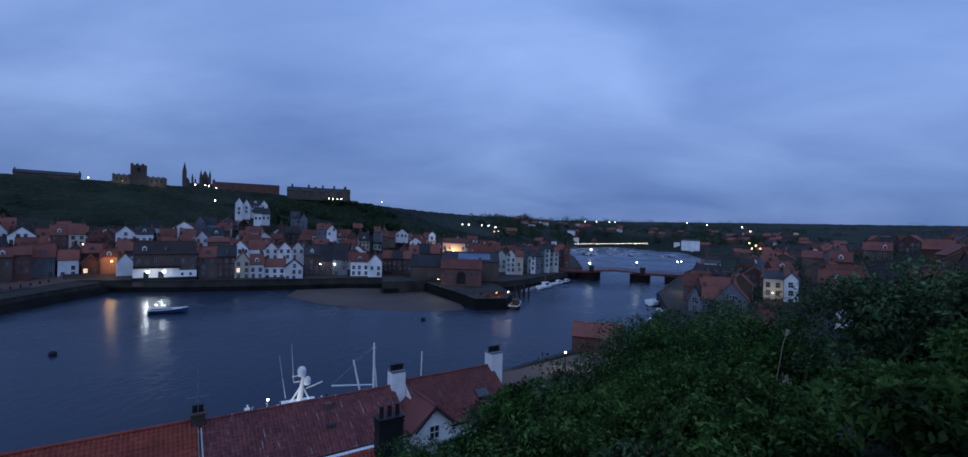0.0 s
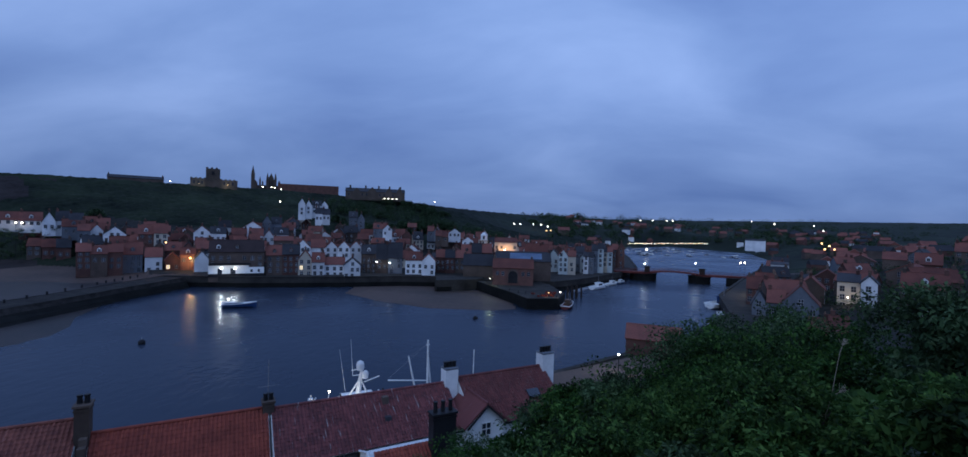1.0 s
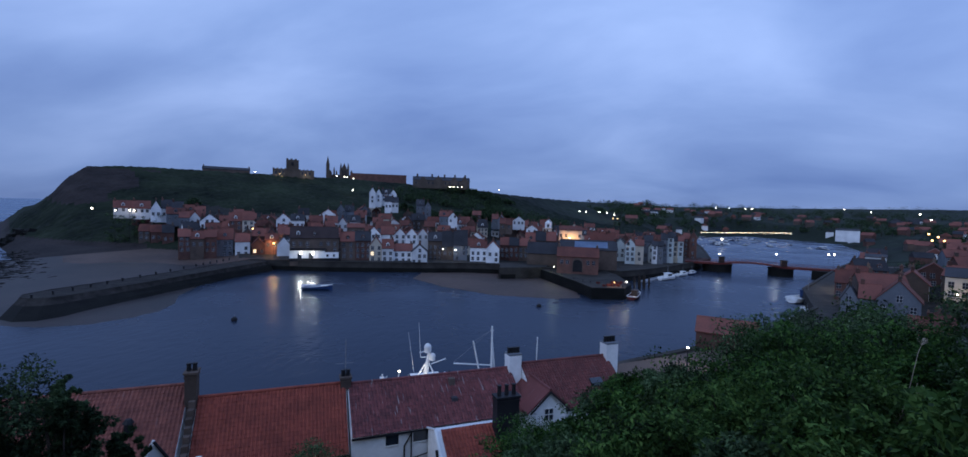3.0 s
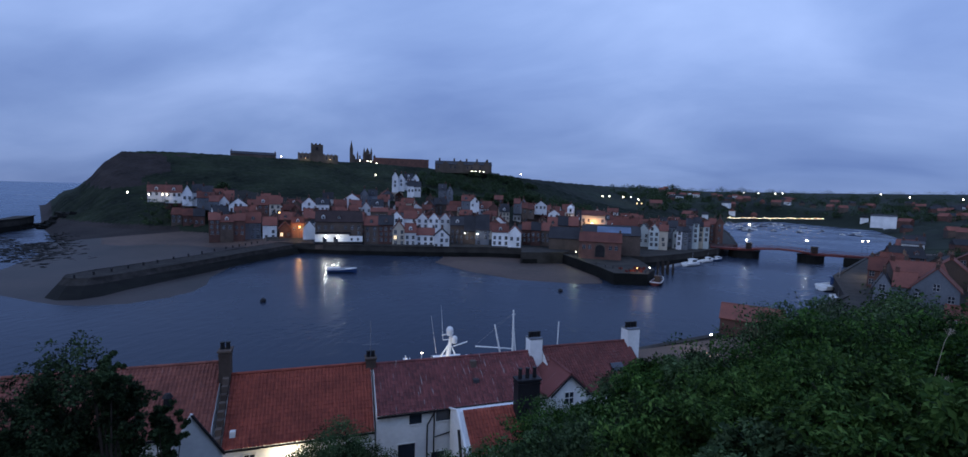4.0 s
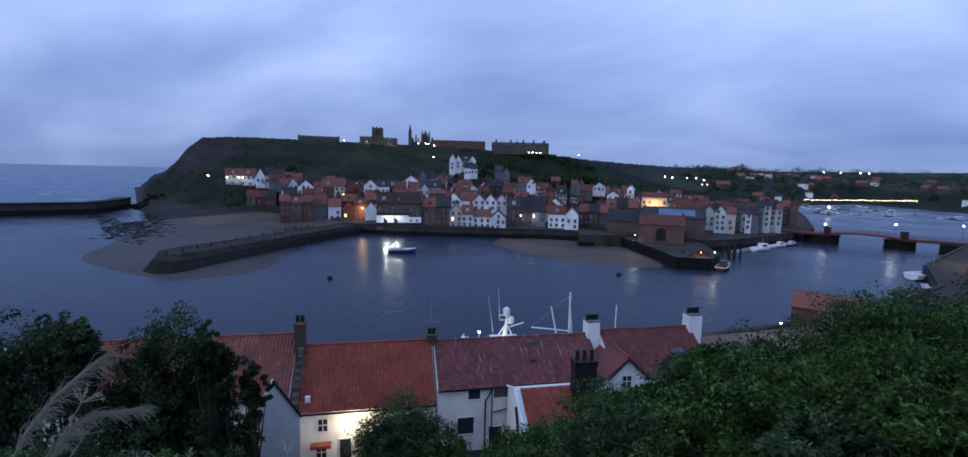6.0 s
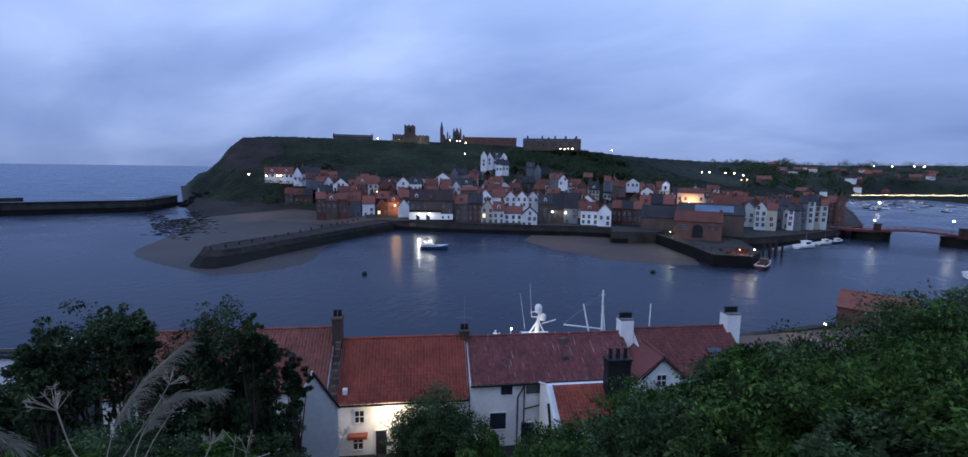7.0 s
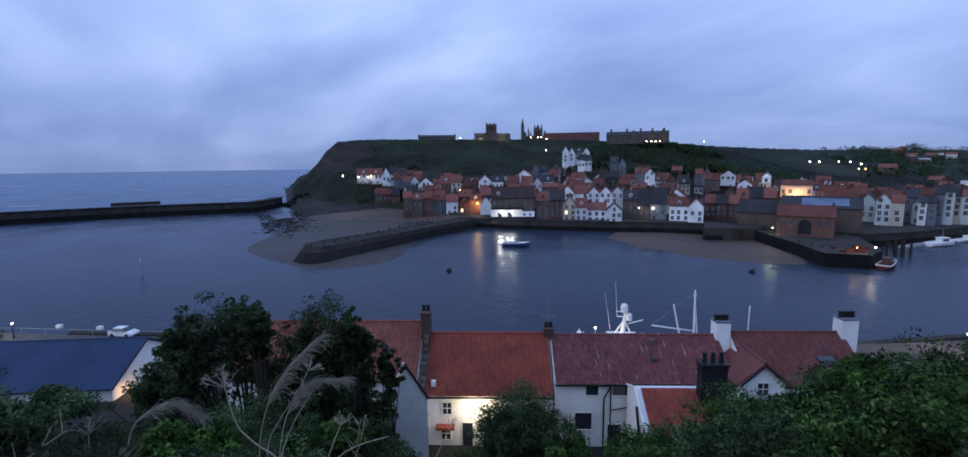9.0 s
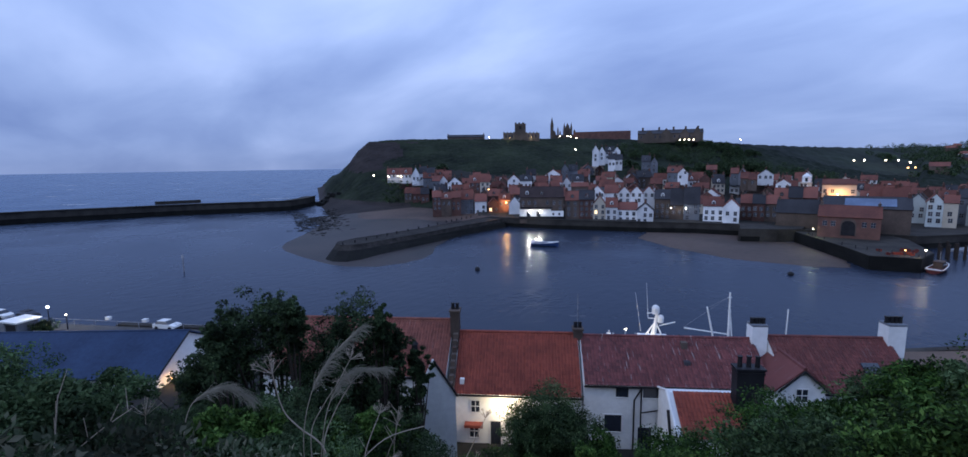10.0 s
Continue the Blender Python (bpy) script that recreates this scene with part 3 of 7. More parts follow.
house(-116.6, 197.7, 4.7, 6.5, 9.0, 8.5, 3.9, 30, BROWN, PANTILE)
house(-110.5, 201.0, 4.7, 7.1, 9.0, 8.9, 3.9, 28, BRICK, SLATE)
house(-105.0, 203.4, 3.3, 5.8, 9.0, 7.8, 4.1, 27, CREAM, PANTILE, gable=True)
house(-99.6, 205.1, 3.5, 5.3, 9.0, 6.7, 3.8, 26, WHITE, PANTILE)
house(-113.1, 216.6, 10.3, 7.1, 9.0, 5.2, 3.8, 27, WHITE, PANTILE, gable=True)
house(-107.4, 220.9, 10.2, 6.6, 9.0, 5.5, 3.6, 26, WHITE, PANTILE)
house(-93.8, 209.7, 2.7, 8.9, 9.0, 6.2, 2.9, 24, WHITE, PANTILE)
house(-84.2, 207.3, 2.8, 7.1, 9.0, 6.3, 3.1, 22, WHITE, SLATE, gable=True, blue=True)
house(-101.4, 222.8, 10.3, 5.8, 9.0, 5.3, 3.1, 24, WHITE, PANTILE, gable=True)
house(-96.0, 225.1, 10.4, 5.7, 9.0, 5.3, 3.1, 23, WHITE, PANTILE, gable=True)
house(-90.7, 227.3, 10.4, 5.7, 9.0, 5.3, 3.1, 22, WHITE, PANTILE, gable=True)
house(-82.2, 223.1, 3.3, 7.1, 9.0, 10.2, 3.9, 20, BROWN, SLATE)
house(-75.4, 223.3, 0.7, 5.5, 10.0, 10.4, 7.0, 18, BROWN, SLATE)
house(-69.2, 224.5, 1.0, 6.6, 10.0, 10.9, 6.9, 17, GREYW, SLATE)
house(-59.6, 223.8, 4.0, 8.1, 9.0, 7.1, 2.8, 15, WHITE, PANTILE)
house(-51.8, 221.7, 4.1, 6.2, 9.0, 7.1, 3.3, 13, WHITE, PANTILE, gable=True)
house(-48.9, 236.1, 5.1, 4.6, 9.0, 7.0, 3.4, 12, BRICK, PANTILE)
house(-43.9, 235.2, 5.5, 4.7, 9.0, 6.6, 3.4, 11, BRICK, SLATE)
house(-39.3, 236.9, 5.5, 4.9, 9.0, 6.6, 3.3, 9, BROWN, PANTILE)
house(-37.7, 250.0, 6.4, 5.5, 9.0, 7.1, 4.4, 9, BROWN, PANTILE)
house(-32.4, 251.0, 6.6, 5.2, 9.0, 7.6, 4.4, 7, BROWN, SLATE)
house(-27.1, 252.4, 6.7, 5.3, 9.0, 7.5, 4.3, 6, BRICK, PANTILE)
house(-17.6, 263.0, 12.4, 12.3, 9.0, 7.2, 2.1, 4, CREAM, PANTILE)
house(-4.6, 264.2, 6.8, 4.5, 9.0, 7.9, 4.3, 1, BRICK, PANTILE)
house(-0.0, 262.2, 7.2, 4.6, 9.0, 6.9, 4.2, 0, BROWN, PANTILE)
house(4.4, 263.0, 7.4, 4.1, 9.0, 7.3, 4.1, -1, BROWN, PANTILE)
house(13.8, 252.1, 5.0, 4.8, 9.0, 9.0, 3.0, -3, PALE, PANTILE, gable=True)
house(18.3, 251.7, 5.3, 4.0, 9.0, 8.5, 2.7, -4, CREAM, PANTILE)
house(9.0, 263.5, 5.7, 5.4, 9.0, 7.3, 3.2, -2, PALE, SLATE, gable=True)
house(23.8, 268.6, 6.0, 4.7, 9.0, 8.9, 3.2, -5, GREYW, SLATE)
house(26.4, 258.9, 5.6, 2.6, 9.0, 7.9, 2.2, -6, WHITE, SLATE)
house(29.2, 259.0, 5.7, 2.8, 9.0, 7.8, 2.2, -6, GREYW, SLATE)
house(32.1, 264.9, 6.8, 2.4, 9.0, 9.9, 2.8, -7, GREYW, SLATE)
house(35.1, 266.8, 6.8, 3.0, 9.0, 10.8, 2.8, -7, PALE, SLATE)
house(38.1, 269.9, 7.2, 2.3, 9.0, 8.5, 2.3, -8, CREAM, SLATE)
house(40.4, 268.0, 7.5, 2.6, 9.0, 8.5, 2.3, -8, PALE, PANTILE)
house(-155.6, 295.3, 31.1, 4.2, 9.0, 7.6, 3.4, 28, WHITE, SLATE, gable=True)
house(-152.8, 299.1, 31.9, 4.2, 9.0, 5.9, 3.4, 27, WHITE, SLATE, gable=True)
house(-149.1, 303.1, 32.7, 5.9, 9.0, 5.5, 3.1, 26, WHITE, SLATE)
house(-145.5, 307.1, 33.5, 4.6, 9.0, 4.7, 3.0, 25, WHITE, SLATE, gable=True)
house(-142.9, 293.9, 28.0, 4.5, 9.0, 4.9, 3.4, 26, WHITE, SLATE)
house(-138.8, 295.9, 28.4, 4.5, 9.0, 4.1, 3.3, 25, WHITE, SLATE)
house(-164.4, 255.6, 18.5, 9.9, 9.0, 4.7, 3.5, 32, WHITE, PANTILE, gable=True)
house(-160.5, 263.5, 21.0, 4.9, 9.0, 5.6, 3.6, 31, GREYW, SLATE, gable=True)
house(-157.3, 268.4, 20.9, 5.5, 9.0, 4.9, 3.6, 30, GREYW, SLATE)
house(-156.8, 247.1, 15.5, 7.1, 9.0, 3.7, 3.7, 32, WHITE, PANTILE)
house(-151.5, 250.8, 15.4, 5.6, 9.0, 2.9, 3.8, 31, WHITE, PANTILE, gable=True)
house(-145.8, 253.9, 15.4, 7.4, 9.0, 4.5, 3.7, 30, WHITE, SLATE)
house(-175.3, 228.3, 16.1, 7.5, 9.0, 4.5, 3.4, 37, WHITE, PANTILE, gable=True)
house(-168.9, 232.2, 16.0, 7.2, 9.0, 4.4, 3.2, 36, WHITE, SLATE)
house(-255.6, 199.9, 22.0, 8.3, 9.0, 2.9, 3.6, 52, WHITE, PANTILE)
house(-248.9, 205.1, 21.6, 8.0, 9.0, 3.1, 3.9, 50, WHITE, PANTILE)
house(-241.6, 207.4, 20.2, 4.9, 9.0, 4.3, 4.4, 49, WHITE, SLATE, gable=True)
house(-239.1, 211.8, 20.1, 5.0, 9.0, 5.0, 4.4, 48, WHITE, SLATE)
house(-234.0, 214.3, 20.0, 5.4, 9.0, 4.3, 4.4, 47, WHITE, SLATE)
house(-223.4, 208.5, 16.5, 4.7, 9.0, 4.0, 3.0, 47, GREYW, PANTILE)
house(-221.3, 213.4, 16.3, 5.0, 9.0, 3.9, 3.2, 46, WHITE, PANTILE, gable=True)
house(-212.6, 214.9, 14.4, 9.3, 9.0, 4.3, 3.9, 44, WHITE, SLATE, gable=True)
house(-232.5, 211.6, 18.2, 8.8, 9.0, 4.0, 3.5, 47, GREYW, PANTILE)
house(-99.6, 285.5, 20.0, 5.7, 9.0, 4.4, 2.9, 19, GREYW, PANTILE)
house(-94.1, 287.1, 20.0, 5.6, 9.0, 3.8, 3.0, 18, WHITE, PANTILE, gable=True)
house(-42.4, 284.5, 15.3, 6.6, 9.0, 3.3, 2.3, 8, WHITE, PANTILE, gable=True)
house(-70.5, 305.8, 19.6, 4.1, 9.0, 3.9, 2.9, 13, GREYW, PANTILE)
house(-66.3, 306.4, 19.6, 4.4, 9.0, 4.0, 2.9, 12, GREYW, PANTILE, gable=True)
house(-122.0, 300.3, 23.8, 5.4, 9.0, 7.2, 3.7, 22, GREYW, SLATE)
house(-116.9, 301.1, 23.7, 4.4, 9.0, 6.3, 3.6, 21, GREYW, SLATE, gable=True)
house(-63.0, 296.1, 17.1, 4.0, 9.0, 3.9, 3.1, 12, BROWN, PANTILE)
house(-58.7, 295.1, 17.2, 4.0, 9.0, 3.2, 3.0, 11, BROWN, PANTILE)
house(-55.0, 308.8, 19.6, 7.8, 9.0, 2.9, 2.9, 10, WHITE, SLATE, gable=True)
house(-130.4, 229.4, 8.7, 9.2, 9.0, 9.2, 1.9, 29, BROWN, PANTILE)
house(-191.3, 210.4, 14.4, 6.2, 9.0, 5.4, 4.3, 42, BRICK, PANTILE)
house(-185.9, 213.4, 14.4, 5.6, 9.0, 6.0, 4.3, 41, CREAM, PANTILE)
house(251.0, 578.0, 9.0, 20.5, 14.0, 9.0, 1.4, -23.6, WHITE, SLATE, plain=True)
house(44.6, 299.4, 3.7, 3.2, 9.0, 10.6, 3.3, -8, WHITE, PANTILE)
house(49.5, 308.9, 2.3, 3.6, 9.0, 13.1, 3.1, -9, BRICK, PANTILE)
house(53.1, 306.7, 2.8, 4.0, 9.0, 13.4, 3.2, -10, BRICK, PANTILE, gable=True)
house(26.8, 263.3, 3.9, 6.1, 9.0, 8.6, 3.2, -6, PALE, SLATE, gable=True)
house(35.1, 275.5, 3.8, 7.7, 9.0, 12.5, 3.1, -7, GREYW, SLATE)
house(132.3, 274.2, 8.2, 8.2, 12.0, 3.7, 1.1, -26, WHITE, SLATE)
house(24.2, 98.6, 4.7, 10.4, 7.0, 3.2, 2.0, -14, BRICK, PANTILE, plain=True, bare=True)
house(69.2, 154.5, 1.1, 3.9, 9.0, 6.8, 3.9, -24, GREYW, SLATE, gable=True)
house(72.8, 151.8, 1.8, 4.6, 9.0, 7.1, 3.3, -26, GREYW, PANTILE)
house(76.3, 145.3, 3.3, 8.8, 9.0, 6.4, 5.1, -28, GREYW, PANTILE, gable=True)
house(99.3, 162.2, 5.8, 5.7, 9.0, 9.1, 2.1, -31, CREAM, SLATE)
house(100.4, 154.4, 6.8, 3.9, 9.0, 8.5, 2.1, -33, WHITE, SLATE, gable=True)
house(79.0, 102.2, 13.1, 4.3, 9.0, 1.5, 2.0, -38, WHITE, SLATE, gable=True)
house(152.5, 179.6, 9.2, 4.5, 9.0, 4.0, 1.3, -40, GREYW, SLATE)
house(155.1, 176.5, 9.8, 3.5, 9.0, 4.1, 1.2, -41, WHITE, SLATE)
house(68.4, 121.8, 4.4, 3.9, 9.0, 1.7, 3.1, -29, BROWN, PANTILE)
house(70.8, 118.3, 5.3, 3.6, 9.0, 2.2, 3.0, -31, CREAM, PANTILE)



# brick fish shed with arched doorway, and the slate-roofed hall behind it
shed_b = house(-10.1, 202.6, 5.0, 17.0, 11.0, 6.3, 3.3, 3, BRICK, PANTILE, plain=True)
tagged(shed_b, "dark brick fish shed with arched doorway and red pantile roof", "shed")
arch_pts = [(-1.9, 0.0), (1.9, 0.0), (1.9, 3.2)] + [(1.9 * math.cos(math.radians(q)), 3.2 + 1.9 * math.sin(math.radians(q))) for q in range(15, 180, 15)] + [(-1.9, 3.2)]
for nm, sc, y0, y1, mt in (("arch_surround", 1.16, -5.62, -5.4, BROWN), ("arched_door", 1.0, -5.68, -5.45, BLACK)):
    b = bmesh.new()
    f0 = [b.verts.new((x * sc, y0, z * sc)) for x, z in arch_pts]
    f1 = [b.verts.new((x * sc, y1, z * sc)) for x, z in arch_pts]
    b.faces.new(f0); b.faces.new(f1[::-1])
    for k in range(len(f0)):
        b.faces.new((f0[k], f1[k], f1[(k + 1) % len(f0)], f0[(k + 1) % len(f0)]))
    bmesh.ops.recalc_face_normals(b, faces=b.faces)
    part(nm, b, mt, shed_b)
for wx in (-6.5, -4.2, 4.2, 6.5):
    o = new("window", WIN); o.parent = shed_b; o.matrix_basis = pose(wx, -5.52, 3.2)
hall_b = house(-6.5, 218.5, 7.0, 25.0, 13.0, 6.3, 3.6, 3, BROWN, SLATE, plain=True)
tagged(hall_b, "brown stone hall with slate roof and long pale rooflight", "hall")
store = tagged(house(-27.0, 221.5, 4.6, 15.0, 11.0, 5.6, 4.6, 6, BROWN, SLATE, plain=True), "brown stone store with large dark slate roof", "store")
ROOFLIGHT = mat("pale_rooflight", (0.14, 0.19, 0.28), (0.08, 0.11, 0.17), 1.0, 0.35, 0.05)
o = part("rooflight", boxes((-6, -2.6, 0, 8.5, 2.2, 0.12)), ROOFLIGHT, hall_b)
o.matrix_basis = pose(0, -3.4, 8.35, 29.0, 0, 0)

def clear(x, y, r):
    return all((x - a) ** 2 + (y - b) ** 2 > (r + c * 0.9) ** 2 for a, b, c in PLACED)


def infill(count, bearings, near, far, seed, walls, tall=(4.2, 6.8), limit=400):
    """Rows of closely built houses on rising ground."""
    rnd = random.Random(seed)
    made = tries = 0
    while made < count and tries < count * limit:
        tries += 1
        a = rnd.uniform(*bearings)
        d0 = float(np.interp(a, TOWN_A, TOWN_D))
        d = d0 + rnd.uniform(near, far)
        x, y = -d * math.sin(radians(a)), d * math.cos(radians(a))
        w, dp = rnd.uniform(5.0, 9.0), rnd.uniform(5.5, 7.5)
        if not clear(x, y, 2.6):
            continue
        g = gz(x, y)
        if g < 3.5:
            continue
        house(x, y, g, w, dp, rnd.uniform(*tall), rnd.uniform(2.6, 3.8), a + rnd.choice((0, 0, 0, 90, 12, -14)), rnd.choice(walls), PANTILE if rnd.random() < 0.74 else SLATE, gable=rnd.random() < 0.3)
        made += 1


PLACED.append((-16, 246, 9))
MIX = (BROWN, BRICK, BRICK, BROWN, BRICK, CREAM, WHITE, WHITE, GREYW)
infill(112, (-6, 36), -12, 70, 21, MIX)
infill(42, (34, 47), -5, 55, 22, (BROWN, BRICK, BRICK, BROWN, CREAM, WHITE))
infill(20, (-2, 30), 70, 105, 23, MIX, (3.5, 5.5))
infill(12, (44, 51), 12, 40, 25, (BROWN, BRICK, BROWN, GREYW), (4, 5.5))


def west_town(count, seed):
    """Roofs stepping up the near bank, beyond the bushes."""
    rnd = random.Random(seed)
    made = tries = 0
    while made < count and tries < 40000:
        tries += 1
        a, d = rnd.uniform(-62, -24), rnd.uniform(150, 360)
        x, y = -d * math.sin(radians(a)), d * math.cos(radians(a))
        g = gz(x, y)
        if g < 3.8 or not clear(x, y, 4.5):
            continue
        house(x, y, g - 0.3, rnd.uniform(7, 12), rnd.uniform(7, 9), rnd.uniform(4.5, 6.5), rnd.uniform(2.8, 3.8), a + rnd.choice((0, 20, 90, -15)), rnd.choice((BROWN, BRICK, BRICK, BROWN, GREYW)), PANTILE if rnd.random() < 0.7 else SLATE, gable=rnd.random() < 0.3)
        made += 1


west_town(48, 31)


def far_houses(count, seed):
    """Far-off houses, too small to tell apart singly, with walls and pitched roofs."""
    rnd = random.Random(seed)
    bs = {k.name: (bmesh.new(), k) for k in (WHITE, BRICK, BROWN, PANTILE, SLATE)}
    made = 0
    while made < count:
        if made % 5 < 3:
            a, d = rnd.uniform(-34, -3), rnd.uniform(360, 1150)
        else:
            a, d = rnd.uniform(-62, -30), rnd.uniform(330, 700)
        x, y = -d * math.sin(radians(a)), d * math.cos(radians(a))
        g = gz(x, y)
        made += 1
        if g < 4 or not clear(x, y, 4):
            continue
        PLACED.append((x, y, 4))
        m = pose(x, y, g - 0.5, 0, 0, a + rnd.choice((0, 20, 90, -25)))
        w, dp, hw, hr = rnd.uniform(7, 13), 8, rnd.uniform(4, 6.5), 3.2
        b, _ = bs[rnd.choice((WHITE, BRICK, BRICK, BROWN, BROWN)).name]
        box(b, -w / 2, -dp / 2, -2, w / 2, dp / 2, hw, m)
        b, _ = bs[rnd.choice((PANTILE, PANTILE, SLATE)).name]
        e = [[b.verts.new(m @ Vector((sx * (w / 2 + 0.3), py, pz))) for py, pz in ((-dp / 2 - 0.3, hw), (0, hw + hr), (dp / 2 + 0.3, hw))] for sx in (-1, 1)]
        b.faces.new(e[0]); b.faces.new(e[1][::-1])
        for k in range(3):
            b.faces.new((e[0][k], e[1][k], e[1][(k + 1) % 3], e[0][(k + 1) % 3]))
    root = new("far_houses")
    for nm, (b, k) in bs.items():
        bmesh.ops.recalc_face_normals(b, faces=b.faces)
        o = part("far_roofs" if k in (PANTILE, SLATE) else "far_walls", b, k, root)
        o["kind"] = "stuff"
    tagged(root, "distant houses scattered over the dark hillside", "houses", kind="stuff")


far_houses(230, 41)


# ---- the near row of cottages, in its own frame: X along the row, Y to the harbour ----
ROW_O = un(0, 38)
ROW = Matrix.Translation((ROW_O[0], ROW_O[1], 0)) @ pose(0, 0, 0, 0, 0, 35.4) @ Matrix.Translation((0.45, 0, 0))


def pantiles(name, x0, x1, y0, z0, y1, z1, material, parent, cover=0.30, course=0.34, label=""):
    """A pitched slope of separate overlapping roll tiles, lower edge (y0, z0), upper edge (y1, z1)."""
    cols, rows = max(1, round((x1 - x0) / cover)), max(1, round(math.hypot(y1 - y0, z1 - z0) / course))
    up = Vector((0, y1 - y0, z1 - z0))
    nrm = Vector((0, -(z1 - z0), y1 - y0)).normalized()
    if nrm.z < 0:
        nrm = -nrm
    rnd = random.Random(int(abs(x0) * 100) + rows)
    prof = [(0.0, 0.02), (0.2, 0.075), (0.42, 0.085), (0.6, 0.03), (0.8, 0.0), (1.02, 0.012)]
    verts, faces = [], []
    for r in range(rows):
        a, b = r / rows, min(1.0, (r + 1.18) / rows)
        for c in range(cols):
            xa = x0 + (x1 - x0) * c / cols
            dx = (x1 - x0) / cols
            j, lift = rnd.uniform(-0.012, 0.012), rnd.uniform(0.0, 0.018)
            base = len(verts)
            for s, extra in ((a, 0.05), (b, 0.0)):
                for px, pz in prof:
                    p = Vector((xa + px * dx, y0, z0)) + up * (s + j / rows) + nrm * (pz + extra + lift)
                    verts.append(tuple(p))
            m = len(prof)
            for px, pz in prof:
                p = Vector((xa + px * dx, y0, z0)) + up * (a + j / rows) + nrm * (pz + lift + 0.012)
                verts.append(tuple(p))
            for k in range(m - 1):
                faces.append((base + k, base + k + 1, base + m + k + 1, base + m + k))
                faces.append((base + 2 * m + k, base + 2 * m + k + 1, base + k + 1, base + k))
    me = bpy.data.meshes.new(name)
    me.from_pydata(verts, [], faces)
    me.materials.append(material)
    me.update()
    ob = new(name, me)
    ob.parent = parent
    ob["kind"] = "stuff"
    if label:
        ob["label"] = label
    return ob


def island_tile(name, a, b, c, spots=0.0):
    """Clay tile whose tone changes from tile to tile, with lichen and pale droppings."""
    m = bpy.data.materials.new(name)
    m.use_nodes = True
    nd, ln = m.node_tree.nodes, m.node_tree.links
    bsdf = nd["Principled BSDF"]
    bsdf.inputs["Roughness"].default_value = 0.85
    g = nd.new("ShaderNodeNewGeometry")
    rp = ramp_node(nd, [(0.0, b), (0.5, a), (1.0, c)])
    ln.new(g.outputs["Random Per Island"], rp.inputs[0])
    tc = nd.new("ShaderNodeTexCoord")
    nz = nd.new("ShaderNodeTexNoise"); nz.inputs["Scale"].default_value = 0.55; nz.inputs["Detail"].default_value = 6
    ln.new(tc.outputs["Object"], nz.inputs["Vector"])
    r2 = ramp_node(nd, [(0.35, (0.80, 0.80, 0.80)), (0.65, (1.06, 1.06, 1.06))])
    ln.new(nz.outputs[0], r2.inputs[0])
    mx = nd.new("ShaderNodeMix"); mx.data_type = "RGBA"; mx.blend_type = "MULTIPLY"; mx.inputs["Factor"].default_value = 1
    ln.new(rp.outputs[0], mx.inputs["A"]); ln.new(r2.outputs[0], mx.inputs["B"])
    out = mx.outputs["Result"]
    if spots:
        mp = nd.new("ShaderNodeMapping"); mp.inputs["Scale"].default_value = (7.0, 0.55, 0.55)
        ln.new(tc.outputs["Object"], mp.inputs[0])
        n2 = nd.new("ShaderNodeTexNoise"); n2.inputs["Scale"].default_value = 1.0; n2.inputs["Detail"].default_value = 3
        ln.new(mp.outputs[0], n2.inputs["Vector"])
        r3 = ramp_node(nd, [(0.64, (0, 0, 0)), (0.72, (spots, spots, spots))])
        ln.new(n2.outputs[0], r3.inputs[0])
        m2 = nd.new("ShaderNodeMix"); m2.data_type = "RGBA"
        ln.new(r3.outputs[0], m2.inputs["Factor"]); ln.new(out, m2.inputs["A"])
        m2.inputs["B"].default_value = (0.62, 0.58, 0.56, 1)
        out = m2.outputs["Result"]
    ln.new(out, bsdf.inputs["Base Color"])
    return m


TILE_ORANGE = island_tile("orange_pantile", (0.265, 0.056, 0.034), (0.225, 0.047, 0.030), (0.305, 0.068, 0.040))
TILE_RUST = island_tile("rust_pantile", (0.215, 0.070, 0.050), (0.175, 0.056, 0.042), (0.255, 0.084, 0.058), spots=0.1)
TILE_PLUM = island_tile("weathered_plum_pantile", (0.165, 0.048, 0.047), (0.115, 0.037, 0.038), (0.21, 0.064, 0.060), spots=0.55)
TILE_RED = island_tile("dull_red_pantile", (0.145, 0.042, 0.038), (0.11, 0.034, 0.032), (0.18, 0.054, 0.046), spots=0.12)


